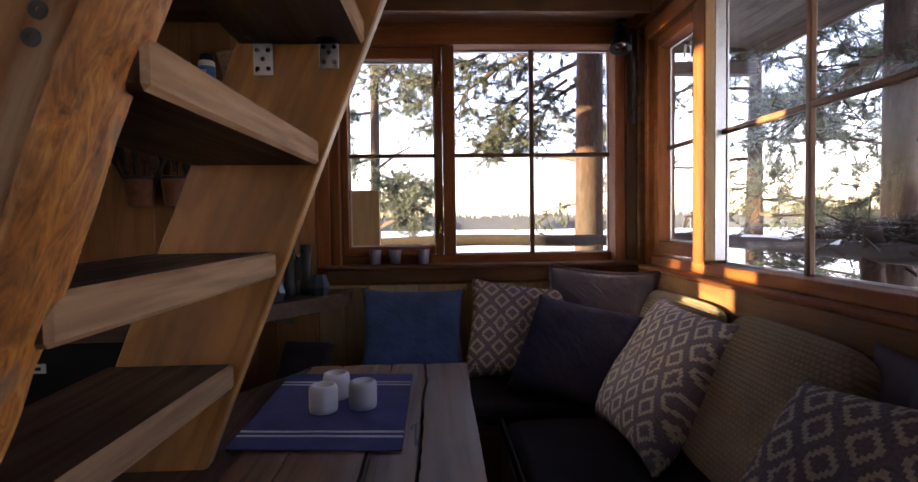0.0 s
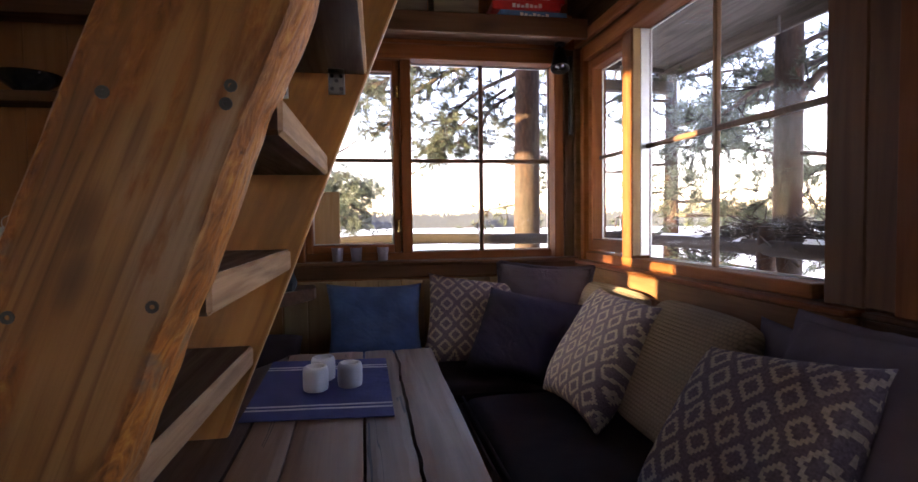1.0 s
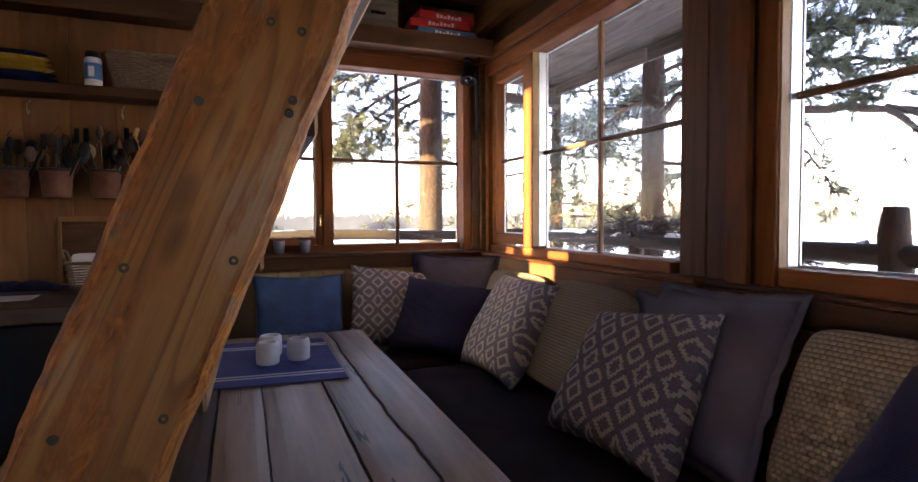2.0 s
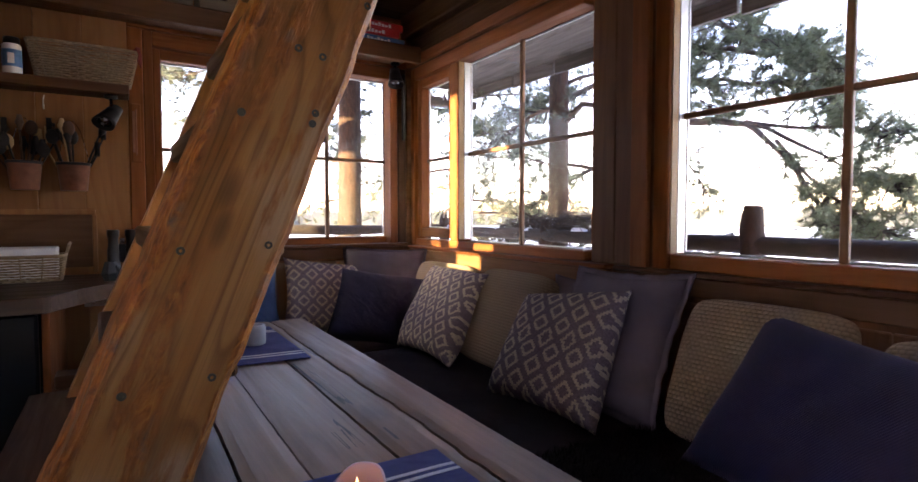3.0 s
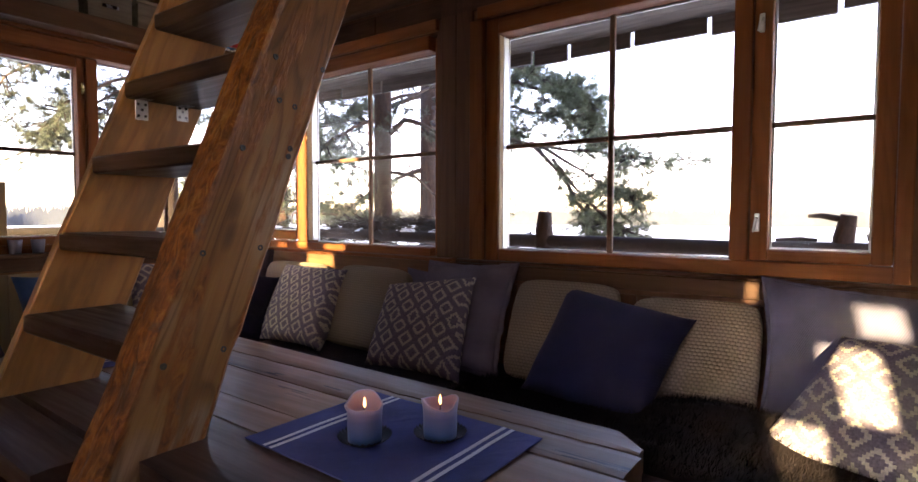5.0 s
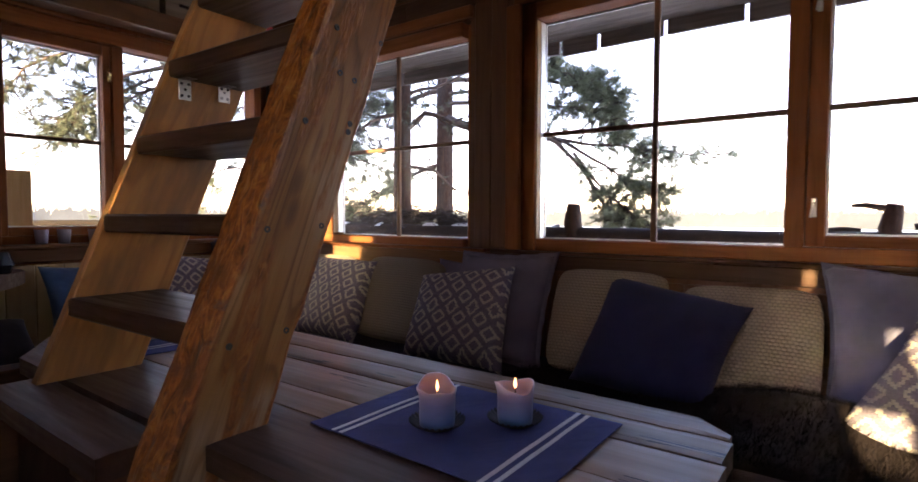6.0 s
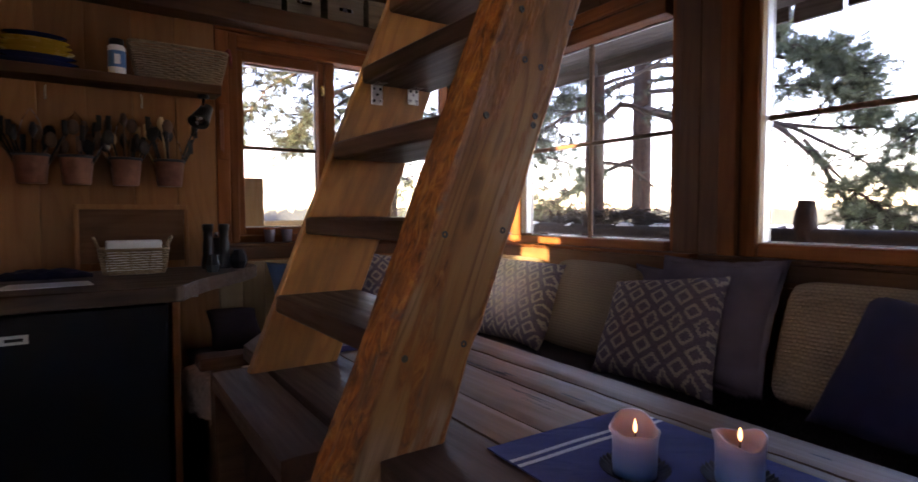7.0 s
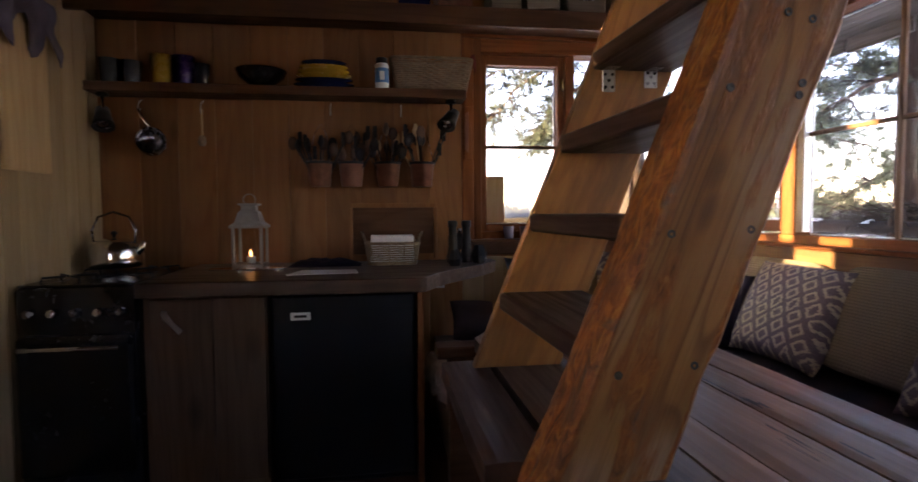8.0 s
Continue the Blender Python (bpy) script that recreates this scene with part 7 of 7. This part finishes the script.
# Unseen trunk, added to block direct sun at the tall west window.
pine("unseen pine trunk added to keep sun off the west window", [((-3.55, 0.50, -4.6), 0.34), ((-3.55, 0.48, 0.0), 0.33), ((-3.55, 0.48, 3.5), 0.31), ((-3.6, 0.5, 8.0), 0.16)], [
    ([(-3.6, 0.5, 6.0), (-4.6, 1.2, 6.2), (-5.4, 1.8, 6.0)], 0.05, 20, 0.5, 3)], 41)
# Another unseen trunk, added to block direct sun at the south window.
pine("unseen pine trunk added to keep sun off the south window", [((-2.85, -1.27, -4.6), 0.22), ((-2.85, -1.27, 0.0), 0.18), ((-2.85, -1.27, 3.5), 0.17), ((-2.9, -1.3, 8.0), 0.10)], [
    ([(-2.85, -1.27, 6.4), (-3.6, -2.2, 6.5), (-4.2, -3.0, 6.3)], 0.05, 20, 0.5, 3)], 42)


# ---- panelling, board by board ----
def boards(parent, axis, inner, a, b, z0, z1, width, mat, deep=0.016, edge=0.004):
    """Upright boards with bevelled edges on one wall, all on one mesh."""
    n = max(1, round((b - a) / width))
    w = (b - a) / n
    if axis == "y":
        bm = box(0.0008, w - 0.0008, 0, deep, z0, z1, edge)
    else:
        bm = box(0, deep, 0.0008, w - 0.0008, z0, z1, edge)
    me = bpy.data.meshes.new("panel_board")
    bm.to_mesh(me)
    bm.free()
    me.materials.append(mat)
    for k in range(n):
        shared("panel_board", me, parent, (a + k * w, inner, 0) if axis == "y" else (inner, a + k * w, 0))


boards(wall_n, "y", YN + 0.001 - 0.016, XW + 0.003, 0.858, 0.0, ZC - 0.003, 0.19, PANEL, 0.016, 0.002)
boards(wall_n, "y", YN + 0.001, 0.862, 2.443, 0.0, 0.942, 0.118, PALE_LIT)
boards(wall_n, "y", YN + 0.001, 0.862, 2.443, 2.258, ZC - 0.003, 0.118, PANEL)
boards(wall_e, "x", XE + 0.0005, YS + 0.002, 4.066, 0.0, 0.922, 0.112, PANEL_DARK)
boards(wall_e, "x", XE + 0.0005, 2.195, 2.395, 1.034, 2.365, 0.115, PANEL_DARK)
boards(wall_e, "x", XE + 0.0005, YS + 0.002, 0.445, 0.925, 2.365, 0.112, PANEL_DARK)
boards(wall_e, "x", XE + 0.0005, 0.45, 4.066, 2.253, 2.365, 1.2, APRON)
boards(wall_w, "x", XW - 0.016, 2.75, 4.08, 0.0, ZC - 0.003, 0.112, PALE_LIT)
